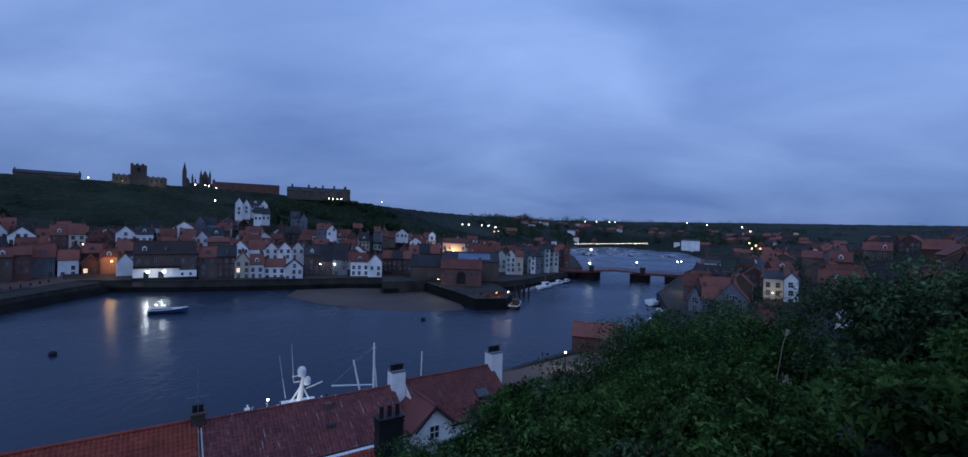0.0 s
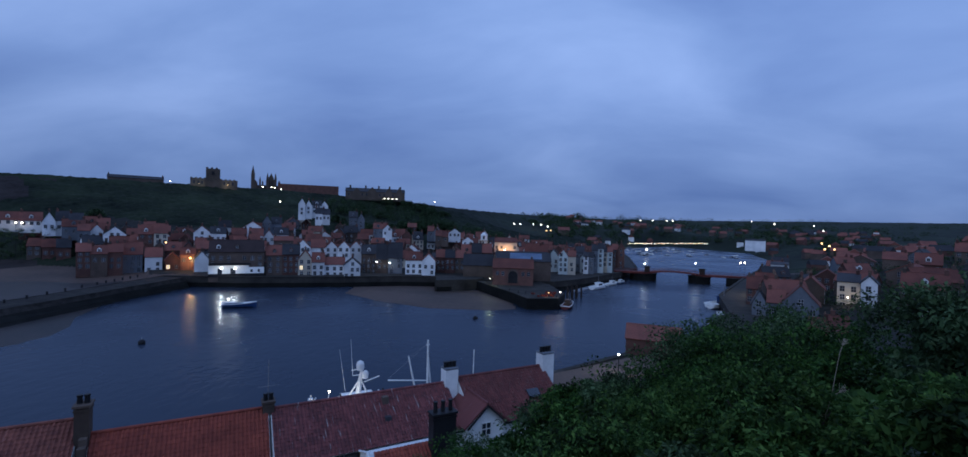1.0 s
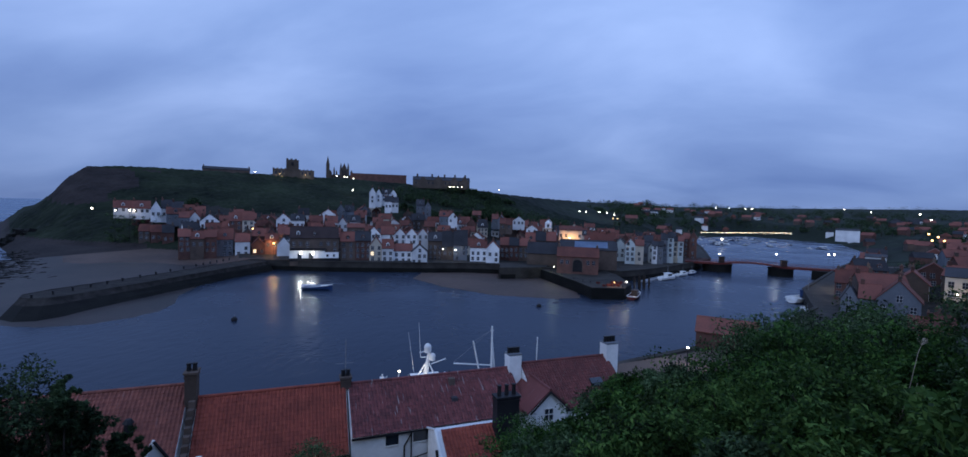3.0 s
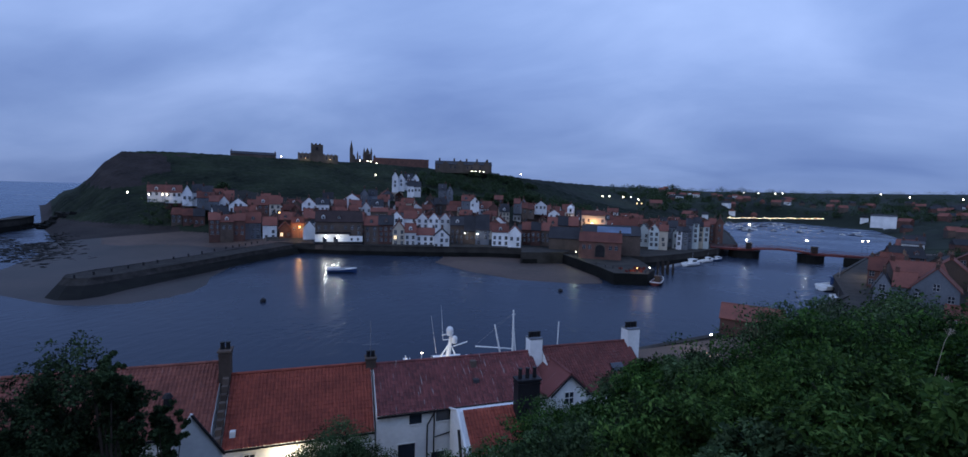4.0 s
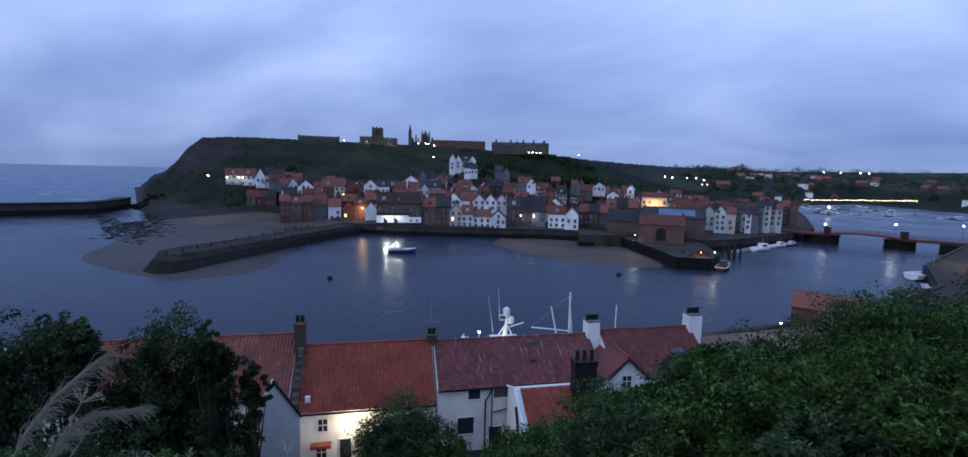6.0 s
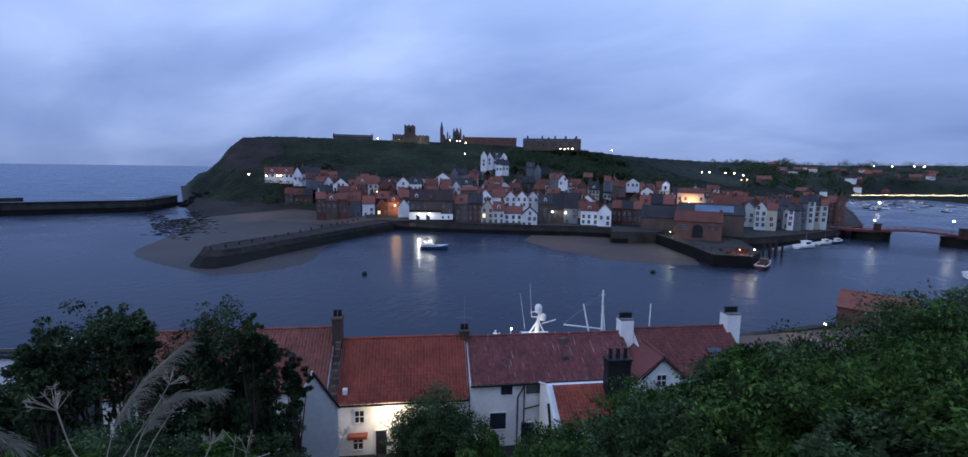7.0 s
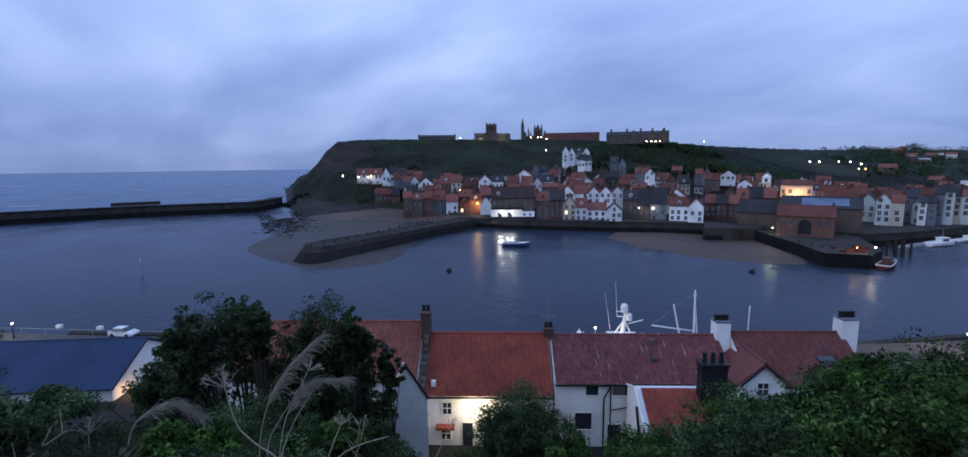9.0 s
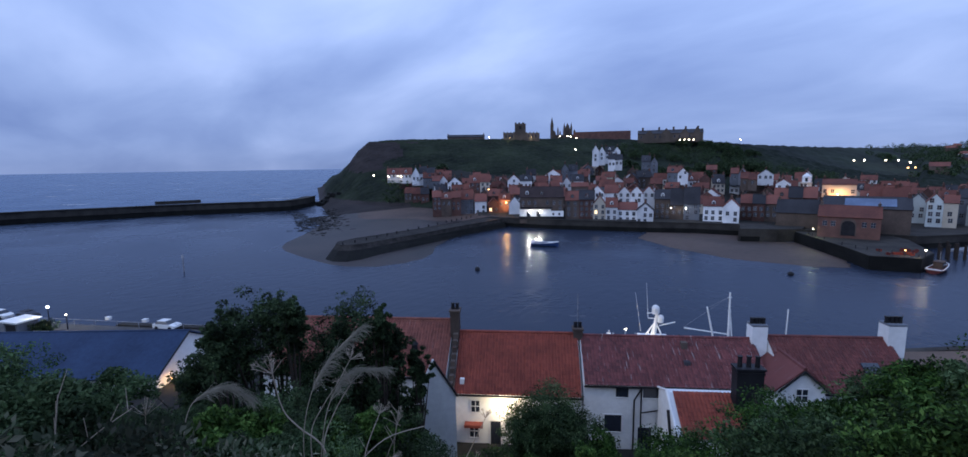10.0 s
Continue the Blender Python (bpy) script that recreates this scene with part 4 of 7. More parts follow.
def cottage(name, x0, x1, ground, eave, ridge, depth, tile, label, y0=0.0):
    root = new(name)
    root.matrix_basis = ROW
    b = bmesh.new()
    pts = [(y0, ground - 1.5), (y0 + depth, ground - 1.5), (y0 + depth, eave), (y0 + depth / 2, ridge), (y0, eave)]
    ends = [[b.verts.new((x, py, pz)) for py, pz in pts] for x in (x0, x1)]
    b.faces.new(ends[0][::-1]); b.faces.new(ends[1])
    for k in range(5):
        b.faces.new((ends[0][k], ends[0][(k + 1) % 5], ends[1][(k + 1) % 5], ends[1][k]))
    bmesh.ops.recalc_face_normals(b, faces=b.faces)
    part("wall", b, WHITE, root, "white-rendered wall")
    run = (ridge - eave) / (depth / 2)
    o = 0.3
    pantiles("roof_tiles", x0 + 0.05, x1 - 0.05, y0 - o, eave - o * run + 0.06, y0 + depth / 2, ridge + 0.06, tile, root)
    b = bmesh.new()
    q = [b.verts.new(v) for v in ((x0, y0 + depth / 2, ridge + 0.1), (x1, y0 + depth / 2, ridge + 0.1), (x1, y0 + depth + o, eave - o * run + 0.1), (x0, y0 + depth + o, eave - o * run + 0.1))]
    b.faces.new(q)
    bmesh.ops.solidify(b, geom=b.faces[:], thickness=0.06)
    part("rear_roof", b, tile, root)
    n = round((x1 - x0) / 0.45)
    rows = []
    for i in range(n):
        a = x0 + (x1 - x0) * i / n
        rows.append(((a, y0 + depth / 2, ridge + 0.13), (a + (x1 - x0) / n * 0.97, y0 + depth / 2, ridge + 0.14), 0.15, 0.135))
    part("ridge_tiles", tubes(*rows, sides=8), tile, root)
    part("gutter", boxes((x0, y0 - o - 0.12, eave - o * run - 0.1, x1, y0 - o + 0.02, eave - o * run + 0.03)), BLACK, root, "black gutter")
    tagged(root, label, "house", "cottages along the quay")
    return root


def opening(parent, x, z, w, h, y=0.0, lit=False, name="window", frame_m=None, bars=True):
    root = part(name, boxes((x - w / 2, y - 0.03, z, x + w / 2, y + 0.05, z + h)), L_WINDOW if lit else GLASS, parent)
    t = 0.07
    fr = [(x - w / 2 - t, y - 0.08, z - t, x - w / 2, y + 0.05, z + h + t), (x + w / 2, y - 0.08, z - t, x + w / 2 + t, y + 0.05, z + h + t),
          (x - w / 2, y - 0.08, z + h, x + w / 2, y + 0.05, z + h + t), (x - w / 2, y - 0.12, z - t, x + w / 2, y + 0.05, z)]
    if bars:
        fr += [(x - 0.03, y - 0.07, z, x + 0.03, y + 0.0, z + h), (x - w / 2, y - 0.065, z + h * 0.48, x + w / 2, y + 0.0, z + h * 0.54)]
    part("window_frame", boxes(*fr), frame_m or TRIM, root)
    return root


def stack(parent, x0, x1, y0, y1, z0, z1, material, pots=3, pot_m=None, pot_h=0.75):
    e = 0.02 if material is WHITE else 0.1
    c = part("chimney", boxes((x0, y0, z0, x1, y1, z1), (x0 - e / 2, y0 - e / 2, z1 - 0.3, x1 + e / 2, y1 + e / 2, z1 - 0.16)), material, parent)
    part("flaunching", boxes((x0 - e, y0 - e, z1, x1 + e, y1 + e, z1 + 0.16)), GREYW if material is WHITE else material, c)
    for i in range(pots):
        px = x0 + (x1 - x0) * (i + 0.5) / pots
        b = tubes(((px, (y0 + y1) / 2, z1 + 0.16), (px, (y0 + y1) / 2, z1 + 0.16 + pot_h), 0.19, 0.15), ((px, (y0 + y1) / 2, z1 + 0.1 + pot_h), (px, (y0 + y1) / 2, z1 + 0.22 + pot_h), 0.19, 0.19), sides=10)
        part("chimney_pot", b, pot_m or POT, c)
    return c


G0 = 4.9
c1 = cottage("cottage", -11.3, 0.35, G0, 10.15, 14.15, 8.4, TILE_ORANGE, "white cottage with bright orange pantile roof and floodlit wall")
opening(c1, -9.3, 8.1, 0.75, 1.1)
opening(c1, -9.45, 5.6, 0.8, 1.2)
opening(c1, -7.45, 4.9, 0.95, 2.35, name="doorway", bars=False)
part("porch_hood", boxes((-10.3, -0.7, 7.0, -8.6, 0.0, 7.12), (-10.3, -0.7, 6.85, -8.6, -0.62, 7.0)), TILE_ORANGE, c1, "small tiled hood over the window")
part("verge_parapet", boxes((-11.75, -0.4, 10.0, -11.35, 0.3, 10.9)), BROWN, c1)
for s in range(9):
    part("verge_stone", boxes((-11.75, -0.35 + s * 0.5, 10.35 + s * 0.48, -11.3, 0.2 + s * 0.5, 10.95 + s * 0.48)), BROWN, c1)
stack(c1, -12.1, -11.25, 3.6, 4.7, 12.5, 16.4, BROWN, 2, BLACK, 0.55)
part("roof_vent", boxes((-10.75, 0.25, 10.6, -10.35, 0.6, 11.1)), TRIM, c1)
stack(c1, -0.1, 0.75, 3.8, 4.8, 13.6, 14.7, BROWN, 2, BLACK, 0.5)
part("aerial", tubes(((0.3, 4.3, 14.7), (0.3, 4.3, 18.2), 0.03), ((-0.5, 4.3, 16.0), (1.1, 4.3, 16.0), 0.02)), STEEL, c1)

c2 = cottage("cottage", 0.5, 16.6, G0, 11.3, 14.0, 8.4, TILE_PLUM, "white cottage with weathered plum-red pantile roof streaked white")
opening(c2, 3.85, 10.0, 1.1, 0.9, bars=False)
opening(c2, 6.6, 10.0, 1.9, 0.9, bars=False)
opening(c2, 3.1, 6.7, 1.5, 1.6, bars=False)
opening(c2, 5.9, 4.9, 1.2, 2.3, name="doorway", bars=False)
part("drain_pipe", tubes(((4.9, -0.12, 4.9), (4.9, -0.12, 9.8), 0.07), ((4.9, -0.12, 9.8), (5.5, -0.3, 11.0), 0.07), ((5.5, -0.12, 4.9), (5.5, -0.12, 10.9), 0.06), ((5.5, -0.12, 8.6), (7.0, -0.12, 8.9), 0.05)), BLACK, c2, "black iron drain pipes")
part("roof_light", boxes((9.6, 1.5, 12.35, 10.15, 2.0, 12.75)), SLATE, c2)
part("roof_vent", boxes((9.75, 3.0, 13.3, 10.3, 3.5, 14.0)), BROWN, c2)
stack(c2, 16.25, 17.6, 3.6, 4.8, 12.4, 15.45, WHITE, 4, BLACK, 0.5)

c3 = cottage("cottage", 17.7, 28.4, G0, 11.2, 14.3, 8.4, TILE_RED, "white cottage with dull red pantile roof and gabled dormer")
stack(c3, 27.9, 29.4, 3.5, 4.8, 12.4, 15.75, WHITE, 4, BLACK, 0.55)
d = part("dormer", bmesh.new(), WHITE, c3, "white gabled dormer")
b = bmesh.new()
f0 = [b.verts.new((px, -1.0, pz)) for px, pz in ((16.5, 10.2), (20.2, 10.2), (20.2, 11.7), (18.35, 13.3), (16.5, 11.7))]
f1 = [b.verts.new((v.co.x, 2.6, v.co.z)) for v in f0]
b.faces.new(f0)
for k in range(5):
    b.faces.new((f0[k], f1[k], f1[(k + 1) % 5], f0[(k + 1) % 5]))
bmesh.ops.recalc_face_normals(b, faces=b.faces)
b.to_mesh(d.data); b.free()
rb = roof_mesh(4.6, 4.1, 11.6, 1.75, 0.25, 0.14)
dr = part("dormer_roof", rb, TILE_RED, d)
dr.matrix_basis = pose(18.35, 1.2, 0.1, 0, 0, 90)
part("barge_board", tubes(((16.3, -1.3, 11.5), (18.35, -1.3, 13.4), 0.09), ((20.4, -1.3, 11.5), (18.35, -1.3, 13.4), 0.09), sides=6), BLACK, d)
opening(c3, 18.35, 10.6, 0.9, 1.1, y=-1.0)
sl = part("skylight", boxes((-0.7, -0.5, 0, 0.7, 0.5, 0.12)), GLASS, c3)
sl.matrix_basis = pose(25.4, 1.6, 12.55, 36.4, 0, 0)

c4 = cottage("cottage", -30, -12.0, G0, 11.4, 15.0, 9.6, TILE_RUST, "white house with red pantile roof behind a dark tree", y0=0.4)
part("roof_vent", tubes(((-15.4, 2.2, 12.4), (-15.4, 2.2, 13.6), 0.35, 0.28), ((-15.4, 2.2, 13.6), (-15.4, 2.2, 13.9), 0.4, 0.2)), BLACK, c4)

# extension with orange lean-to roof and the tall brown stack
ext = new("cottage_extension")
ext.matrix_basis = ROW @ Matrix.Translation((-0.5, 0, 0))
b = bmesh.new()
pts = [(-5.8, 3.5), (-0.35, 3.5), (-0.35, 11.1), (-2.8, 12.0), (-5.8, 9.9)]
ends = [[b.verts.new((x, py, pz)) for py, pz in pts] for x in (7.4, 13.4)]
b.faces.new(ends[0][::-1]); b.faces.new(ends[1])
for k in range(5):
    b.faces.new((ends[0][k], ends[0][(k + 1) % 5], ends[1][(k + 1) % 5], ends[1][k]))
bmesh.ops.recalc_face_normals(b, faces=b.faces)
part("wall", b, WHITE, ext)
pantiles("roof_tiles", 7.8, 13.3, -6.0, 9.85, -2.8, 12.08, TILE_ORANGE, ext)
part("verge_board", tubes(((7.35, -6.0, 9.95), (7.35, -2.8, 12.15), 0.14), ((7.35, -2.8, 12.15), (7.35, -0.3, 11.2), 0.1), sides=6), TRIM, ext)
part("gutter_board", tubes(((7.1, -6.1, 7.2), (7.1, -4.2, 11.2), 0.12), sides=6), BLACK, ext)
opening(ext, 8.6, 6.4, 0.5, 1.6, y=-5.8)
stack(ext, 12.2, 14.2, -4.2, -3.2, 9.0, 14.6, BLACK, 3, BLACK, 0.8)
tagged(ext, "white rear extension with orange pantile roof and black chimney", "house", "cottages along the quay")

shed = new("outhouse")
shed.matrix_basis = ROW @ Matrix.Translation((-12.1, -3.8, 0)) @ pose(0, 0, 0, 0, 0, 16) @ Matrix.Translation((12.1, 3.8, 0))
b = bmesh.new()
pts = [(-13.3, 3.5), (-10.5, 3.5), (-10.5, 11.5), (-12.3, 14.5), (-13.3, 12.4)]
ends = [[b.verts.new((px, y, pz)) for px, pz in pts] for y in (-3.8, -3.3)]
b.faces.new(ends[0]); b.faces.new(ends[1][::-1])
for k in range(5):
    b.faces.new((ends[0][k], ends[1][k], ends[1][(k + 1) % 5], ends[0][(k + 1) % 5]))
bmesh.ops.recalc_face_normals(b, faces=b.faces)
part("wall", b, WHITE, shed)
part("lean_to", boxes((-13.6, -3.3, 3.5, -10.6, 0.6, 8.6), (-13.7, -3.3, 8.6, -10.5, 0.6, 8.75)), WHITE, shed)
part("coping", tubes(((-12.3, -3.55, 14.6), (-13.35, -3.55, 12.4), 0.1), sides=6), TRIM, shed)
part("barge_board", tubes(((-12.3, -3.9, 14.65), (-10.35, -3.9, 11.35), 0.1), sides=6), BLACK, shed)
tagged(shed, "white gabled outhouse beside the floodlit cottage", "outhouse")


def small_lamp(name, x, y, z, power, colour, bulb, r, label, size=0.15, post=0.0, material=BLACK):
    """A lamp housing with its glowing bulb, an optional post, and the light that it gives."""
    root = new(name)
    root.matrix_basis = Matrix.Translation((x, y, z))
    b = bmesh.new(); ball(b, (0, 0, 0), r)
    part("bulb", b, bulb, root).visible_shadow = False
    part("cap", tubes(((0, 0, r * 0.9), (0, 0, r * 1.5), r * 1.15, r * 0.5)), material, root)
    if post:
        part("post", tubes(((0, 0, -post), (0, 0, -r * 0.9), 0.09, 0.06)), material, root)
    tagged(root, label, "lamp")
    if power:
        l = new(name + "_light", bpy.data.lights.new(name, "POINT"))
        l.data.energy, l.data.color, l.data.shadow_soft_size = power, colour, size
        l.location = (x, y, z)
    return root


def row_point(x, y, z):
    return tuple(ROW @ Vector((x, y, z)))


small_lamp("wall_lamp", *row_point(-6.6, -1.1, 9.0), 420, (1.0, 0.82, 0.55), L_STREET, 0.1, "bright floodlight on the white cottage wall")

# ---- building with blue slate roof by the car park ----
bb = new("blue_roofed_hall")
bb.matrix_basis = pose(-79.4, 5.2, -0.5, 0, 0, 41)
b = bmesh.new()
pts = [(-6.3, 3), (6.3, 3), (6.3, 7.2), (0, 10.3), (-6.3, 7.2)]
ends = [[b.verts.new((x, py, pz)) for py, pz in pts] for x in (-22, 16.4)]
b.faces.new(ends[0][::-1]); b.faces.new(ends[1])
for k in range(5):
    b.faces.new((ends[0][k], ends[0][(k + 1) % 5], ends[1][(k + 1) % 5], ends[1][k]))
bmesh.ops.recalc_face_normals(b, faces=b.faces)
part("wall", b, WHITE, bb)
r = part("roof", roof_mesh(38.6, 12.6, 7.3, 3.1, 0.5, 0.15), BLUE_SLATE, bb, "blue slate roof")
r.matrix_basis = pose(-2.8, 0, 0)
part("barge_board", tubes(((16.8, -6.8, 7.1), (16.8, 0, 10.5), 0.12), sides=6), BLACK, bb)
tagged(bb, "low hall with blue slate roof and pale gable", "building")
small_lamp("gable_lamp", -63.6, 13.0, 5.6, 130, (1.0, 0.6, 0.25), L_WARM, 0.16, "warm lamp under the gable of the hall")


# ---- plants ----
def leaf_mat(name, a, b, c):
    m = bpy.data.materials.new(name)
    m.use_nodes = True
    nd, ln = m.node_tree.nodes, m.node_tree.links
    bsdf = nd["Principled BSDF"]
    bsdf.inputs["Roughness"].default_value = 0.7
    bsdf.inputs["Specular IOR Level"].default_value = 0.12
    g = nd.new("ShaderNodeNewGeometry")
    rp = ramp_node(nd, [(0.0, b), (0.55, a), (1.0, c)])
    ln.new(g.outputs["Random Per Island"], rp.inputs[0])
    # broad noise puts lit clumps and dark gaps into the leaf colour
    tc = nd.new("ShaderNodeTexCoord")
    no = nd.new("ShaderNodeTexNoise"); no.inputs["Scale"].default_value = 0.75; no.inputs["Detail"].default_value = 4
    ln.new(tc.outputs["Object"], no.inputs["Vector"])
    mr = nd.new("ShaderNodeMapRange")
    mr.inputs["From Min"].default_value, mr.inputs["From Max"].default_value = 0.36, 0.64
    mr.inputs["To Min"].default_value, mr.inputs["To Max"].default_value = 0.30, 2.1
    ln.new(no.outputs[0], mr.inputs["Value"])
    hs = nd.new("ShaderNodeHueSaturation")
    ln.new(mr.outputs[0], hs.inputs["Value"]); ln.new(rp.outputs[0], hs.inputs["Color"])
    ln.new(hs.outputs[0], bsdf.inputs["Base Color"])
    tr = nd.new("ShaderNodeBsdfTranslucent")
    ln.new(hs.outputs[0], tr.inputs["Color"])
    mx = nd.new("ShaderNodeMixShader"); mx.inputs[0].default_value = 0.25
    ln.new(bsdf.outputs[0], mx.inputs[1]); ln.new(tr.outputs[0], mx.inputs[2])
    ln.new(mx.outputs[0], nd["Material Output"].inputs["Surface"])
    return m


LEAF = leaf_mat("green_leaves", (0.026, 0.060, 0.012), (0.008, 0.022, 0.006), (0.062, 0.115, 0.024))
LEAF_FRESH = leaf_mat("fresh_green_leaves", (0.060, 0.120, 0.024), (0.024, 0.055, 0.013), (0.115, 0.190, 0.045))
LEAF_MID = leaf_mat("mid_green_leaves", (0.036, 0.074, 0.016), (0.013, 0.030, 0.008), (0.080, 0.130, 0.031))
LEAF_DARK = leaf_mat("dark_leaves", (0.032, 0.052, 0.023), (0.015, 0.026, 0.013), (0.056, 0.084, 0.035))
LEAF_DULL = leaf_mat("dull_bramble_leaves", (0.042, 0.072, 0.028), (0.018, 0.034, 0.015), (0.078, 0.112, 0.050))
STALK = mat("dry_stalk", (0.44, 0.37, 0.29), (0.27, 0.22, 0.17), 4.0, 0.9, 0.2)
BARK = mat("dark_bark", (0.07, 0.055, 0.045), (0.035, 0.028, 0.024), 4.0, 0.9, 0.5)


def leaves(name, clumps, per, size, material, parent, rnd, droop=0.3, spread=1.0):
    """Many pointed leaves set round twig clumps: (centre, radius) each."""
    cs = np.array([c for c, r in clumps]); rs = np.array([r for c, r in clumps])
    n = len(clumps) * per
    k = np.repeat(np.arange(len(clumps)), per)
    d = rnd.normal(size=(n, 3)); d /= np.linalg.norm(d, axis=1)[:, None]
    rad = rs[k] * spread * rnd.uniform(0.25, 1.0, n) ** 0.5
    p = cs[k] + d * rad[:, None] * np.array([1, 1, 0.75])
    ax = d + rnd.normal(size=(n, 3)) * 0.7
    ax[:, 2] -= droop
    ax /= np.linalg.norm(ax, axis=1)[:, None]
    sd = np.cross(ax, rnd.normal(size=(n, 3)) * 0.6 + [0, 0, 1.0]); sd /= np.linalg.norm(sd, axis=1)[:, None] + 1e-9
    up = np.cross(sd, ax)
    L = size * rnd.uniform(0.6, 1.4, n)[:, None]
    v = np.stack([p - ax * L * 0.5, p + sd * L * 0.24 + up * L * 0.07, p + ax * L * 0.5 - up * L * 0.1, p - sd * L * 0.24 + up * L * 0.07], 1).reshape(-1, 3)
    me = bpy.data.meshes.new(name)
    me.vertices.add(len(v)); me.vertices.foreach_set("co", v.ravel())
    idx = np.arange(n * 4).reshape(n, 4)
    tri = np.concatenate([idx[:, [0, 1, 2]], idx[:, [0, 2, 3]]], 1).reshape(-1)
    me.loops.add(len(tri)); me.loops.foreach_set("vertex_index", tri.astype(np.int32))
    me.polygons.add(len(tri) // 3); me.polygons.foreach_set("loop_start", np.arange(0, len(tri), 3, dtype=np.int32))
    me.update(calc_edges=True)
    me.materials.append(material)
    ob = new(name, me)
    ob.parent = parent
    ob["kind"] = "stuff"
    return ob


def shrub(name, u, n, top, r, material, seed, label, clumps=46, per=60, size=0.16, ground=None, tall=None, category="bush", inner=1.0):
    """Stems from the ground, spreading into leafy clumps with gaps between them."""
    rnd = np.random.RandomState(seed)
    x, y = un(u, n)
    g = gz(x, y) if ground is None else ground
    root = new(name)
    root.matrix_basis = Matrix.Translation((x, y, g))
    h = max(top - g, 0.45)
    half = tall or min(h * 0.5, r * 1.15)
    mid = h - half
    cl, b = [], bmesh.new()
    for i in range(clumps):
        d = rnd.normal(size=3); d /= np.linalg.norm(d)
        if d[2] < -0.35:
            d[2] *= -1
        f = rnd.uniform(0.58, 1.06)
        wob = 1 + 0.22 * math.sin(3.1 * math.atan2(d[1], d[0]) + seed) + rnd.uniform(-0.12, 0.12)
        c = (d[0] * r * f * wob, d[1] * r * f * wob, mid + d[2] * half * f)
        cl.append((c, r * rnd.uniform(0.14, 0.30)))
    for i in range(7):
        c = Vector(cl[i * 3][0])
        m = Vector((c.x * 0.35, c.y * 0.35, c.z * 0.55))
        tube(b, (c.x * 0.08, c.y * 0.08, -0.4), m, 0.05 + h * 0.006, 0.035 + h * 0.003, 6)
        tube(b, m, c, 0.035 + h * 0.003, 0.015, 5)
    part("branching_trunk", b, BARK, root)
    leaves("crown", cl, per, size, material, root, rnd)
    leaves("inner_leaves", [((0, 0, mid), r * 0.62), ((0, 0, mid + half * 0.35), r * 0.5), ((0, 0, mid - half * 0.5), r * 0.6)], int(clumps * per * inner / 6), size * 1.7, material, root, rnd)
    tagged(root, label, category, "bushes on the bank")
    return root


k = 0
for u, n, top, r in ((4, 17.2, 18.6, 2.4), (7, 15.6, 21.2, 2.7), (10.5, 14.8, 22.9, 2.8), (14, 14.8, 24.2, 3.0), (17.5, 13, 26.1, 3.2), (19, 15.6, 25.5, 3.0), (25, 15, 26.2, 3.2), (18.5, 8.8, 26.9, 3.0), (16.2, 4.6, 29.2, 2.6),
                     (12.5, 7.2, 26.3, 2.6), (9, 9.8, 24.6, 2.5), (6.2, 12.2, 22.5, 2.3), (12, 10.5, 25.0, 2.5), (15, 10, 26.1, 2.6), (13.6, 1.4, 29.3, 2.2), (10.5, 2.4, 27.6, 1.6), (11.8, -0.6, 28.3, 1.6), (8.6, 6.2, 25.4, 1.6), (7.9, 1.6, 26.8, 1.2), (9.5, 0.6, 27.7, 1.4), (21, 12, 26.6, 3.2), (3.4, 14.0, 19.6, 1.9), (20, 4, 28.9, 2.8),
                     (22.5, 16.5, 25.6, 3.2), (10.2, 5.6, 26.2, 1.8), (11.2, 14.9, 23.6, 1.6), (12.3, 14.2, 24.1, 1.6), (9.6, 15.4, 22.2, 1.5), (8.4, 16.0, 21.4, 1.4), (13.0, 17.0, 22.6, 2.2)):
    k += 1
    shrub("bush", u, n, top, r, LEAF_MID if math.hypot(u, n) < 16.5 and k % 3 else LEAF if k % 3 else LEAF_DULL, 100 + k, "dense green leafy bush on the steep bank", 84, 105, 0.155)
shrub("bush", -2.0, 30.3, 14.7, 3.3, LEAF_DULL, 140, "dark green bush against the white cottages", 130, 110, 0.15, tall=4.6)
shrub("bush", -3.4, 30.0, 12.8, 2.3, LEAF_DULL, 144, "dark green bush beside the cottage door", 90, 100, 0.15)
shrub("bush", -0.4, 30.4, 13.0, 2.4, LEAF_DULL, 145, "dark green bush against the white cottages", 90, 100, 0.15)
shrub("bush", 1.6, 27.5, 12.9, 1.7, LEAF, 141, "green bush below the white cottages", 40, 70, 0.16)
shrub("bush", 6.5, 26.5, 14.2, 2.2, LEAF_DULL, 142, "dull green bush below the white cottages", 50, 70, 0.16)
shrub("bush", 11.5, 27.0, 16.6, 2.8, LEAF_DULL, 143, "dull green bush below the tiled extension", 50, 70, 0.16)
shrub("bush", -14.9, 31.6, 14.0, 1.7, LEAF_DARK, 150, "dark bush beside the white outhouse", 46, 70, 0.18)
shrub("bush", -17.2, 31.2, 13.5, 2.2, LEAF_DARK, 151, "dark bush below the red-roofed house", 50, 70, 0.18)
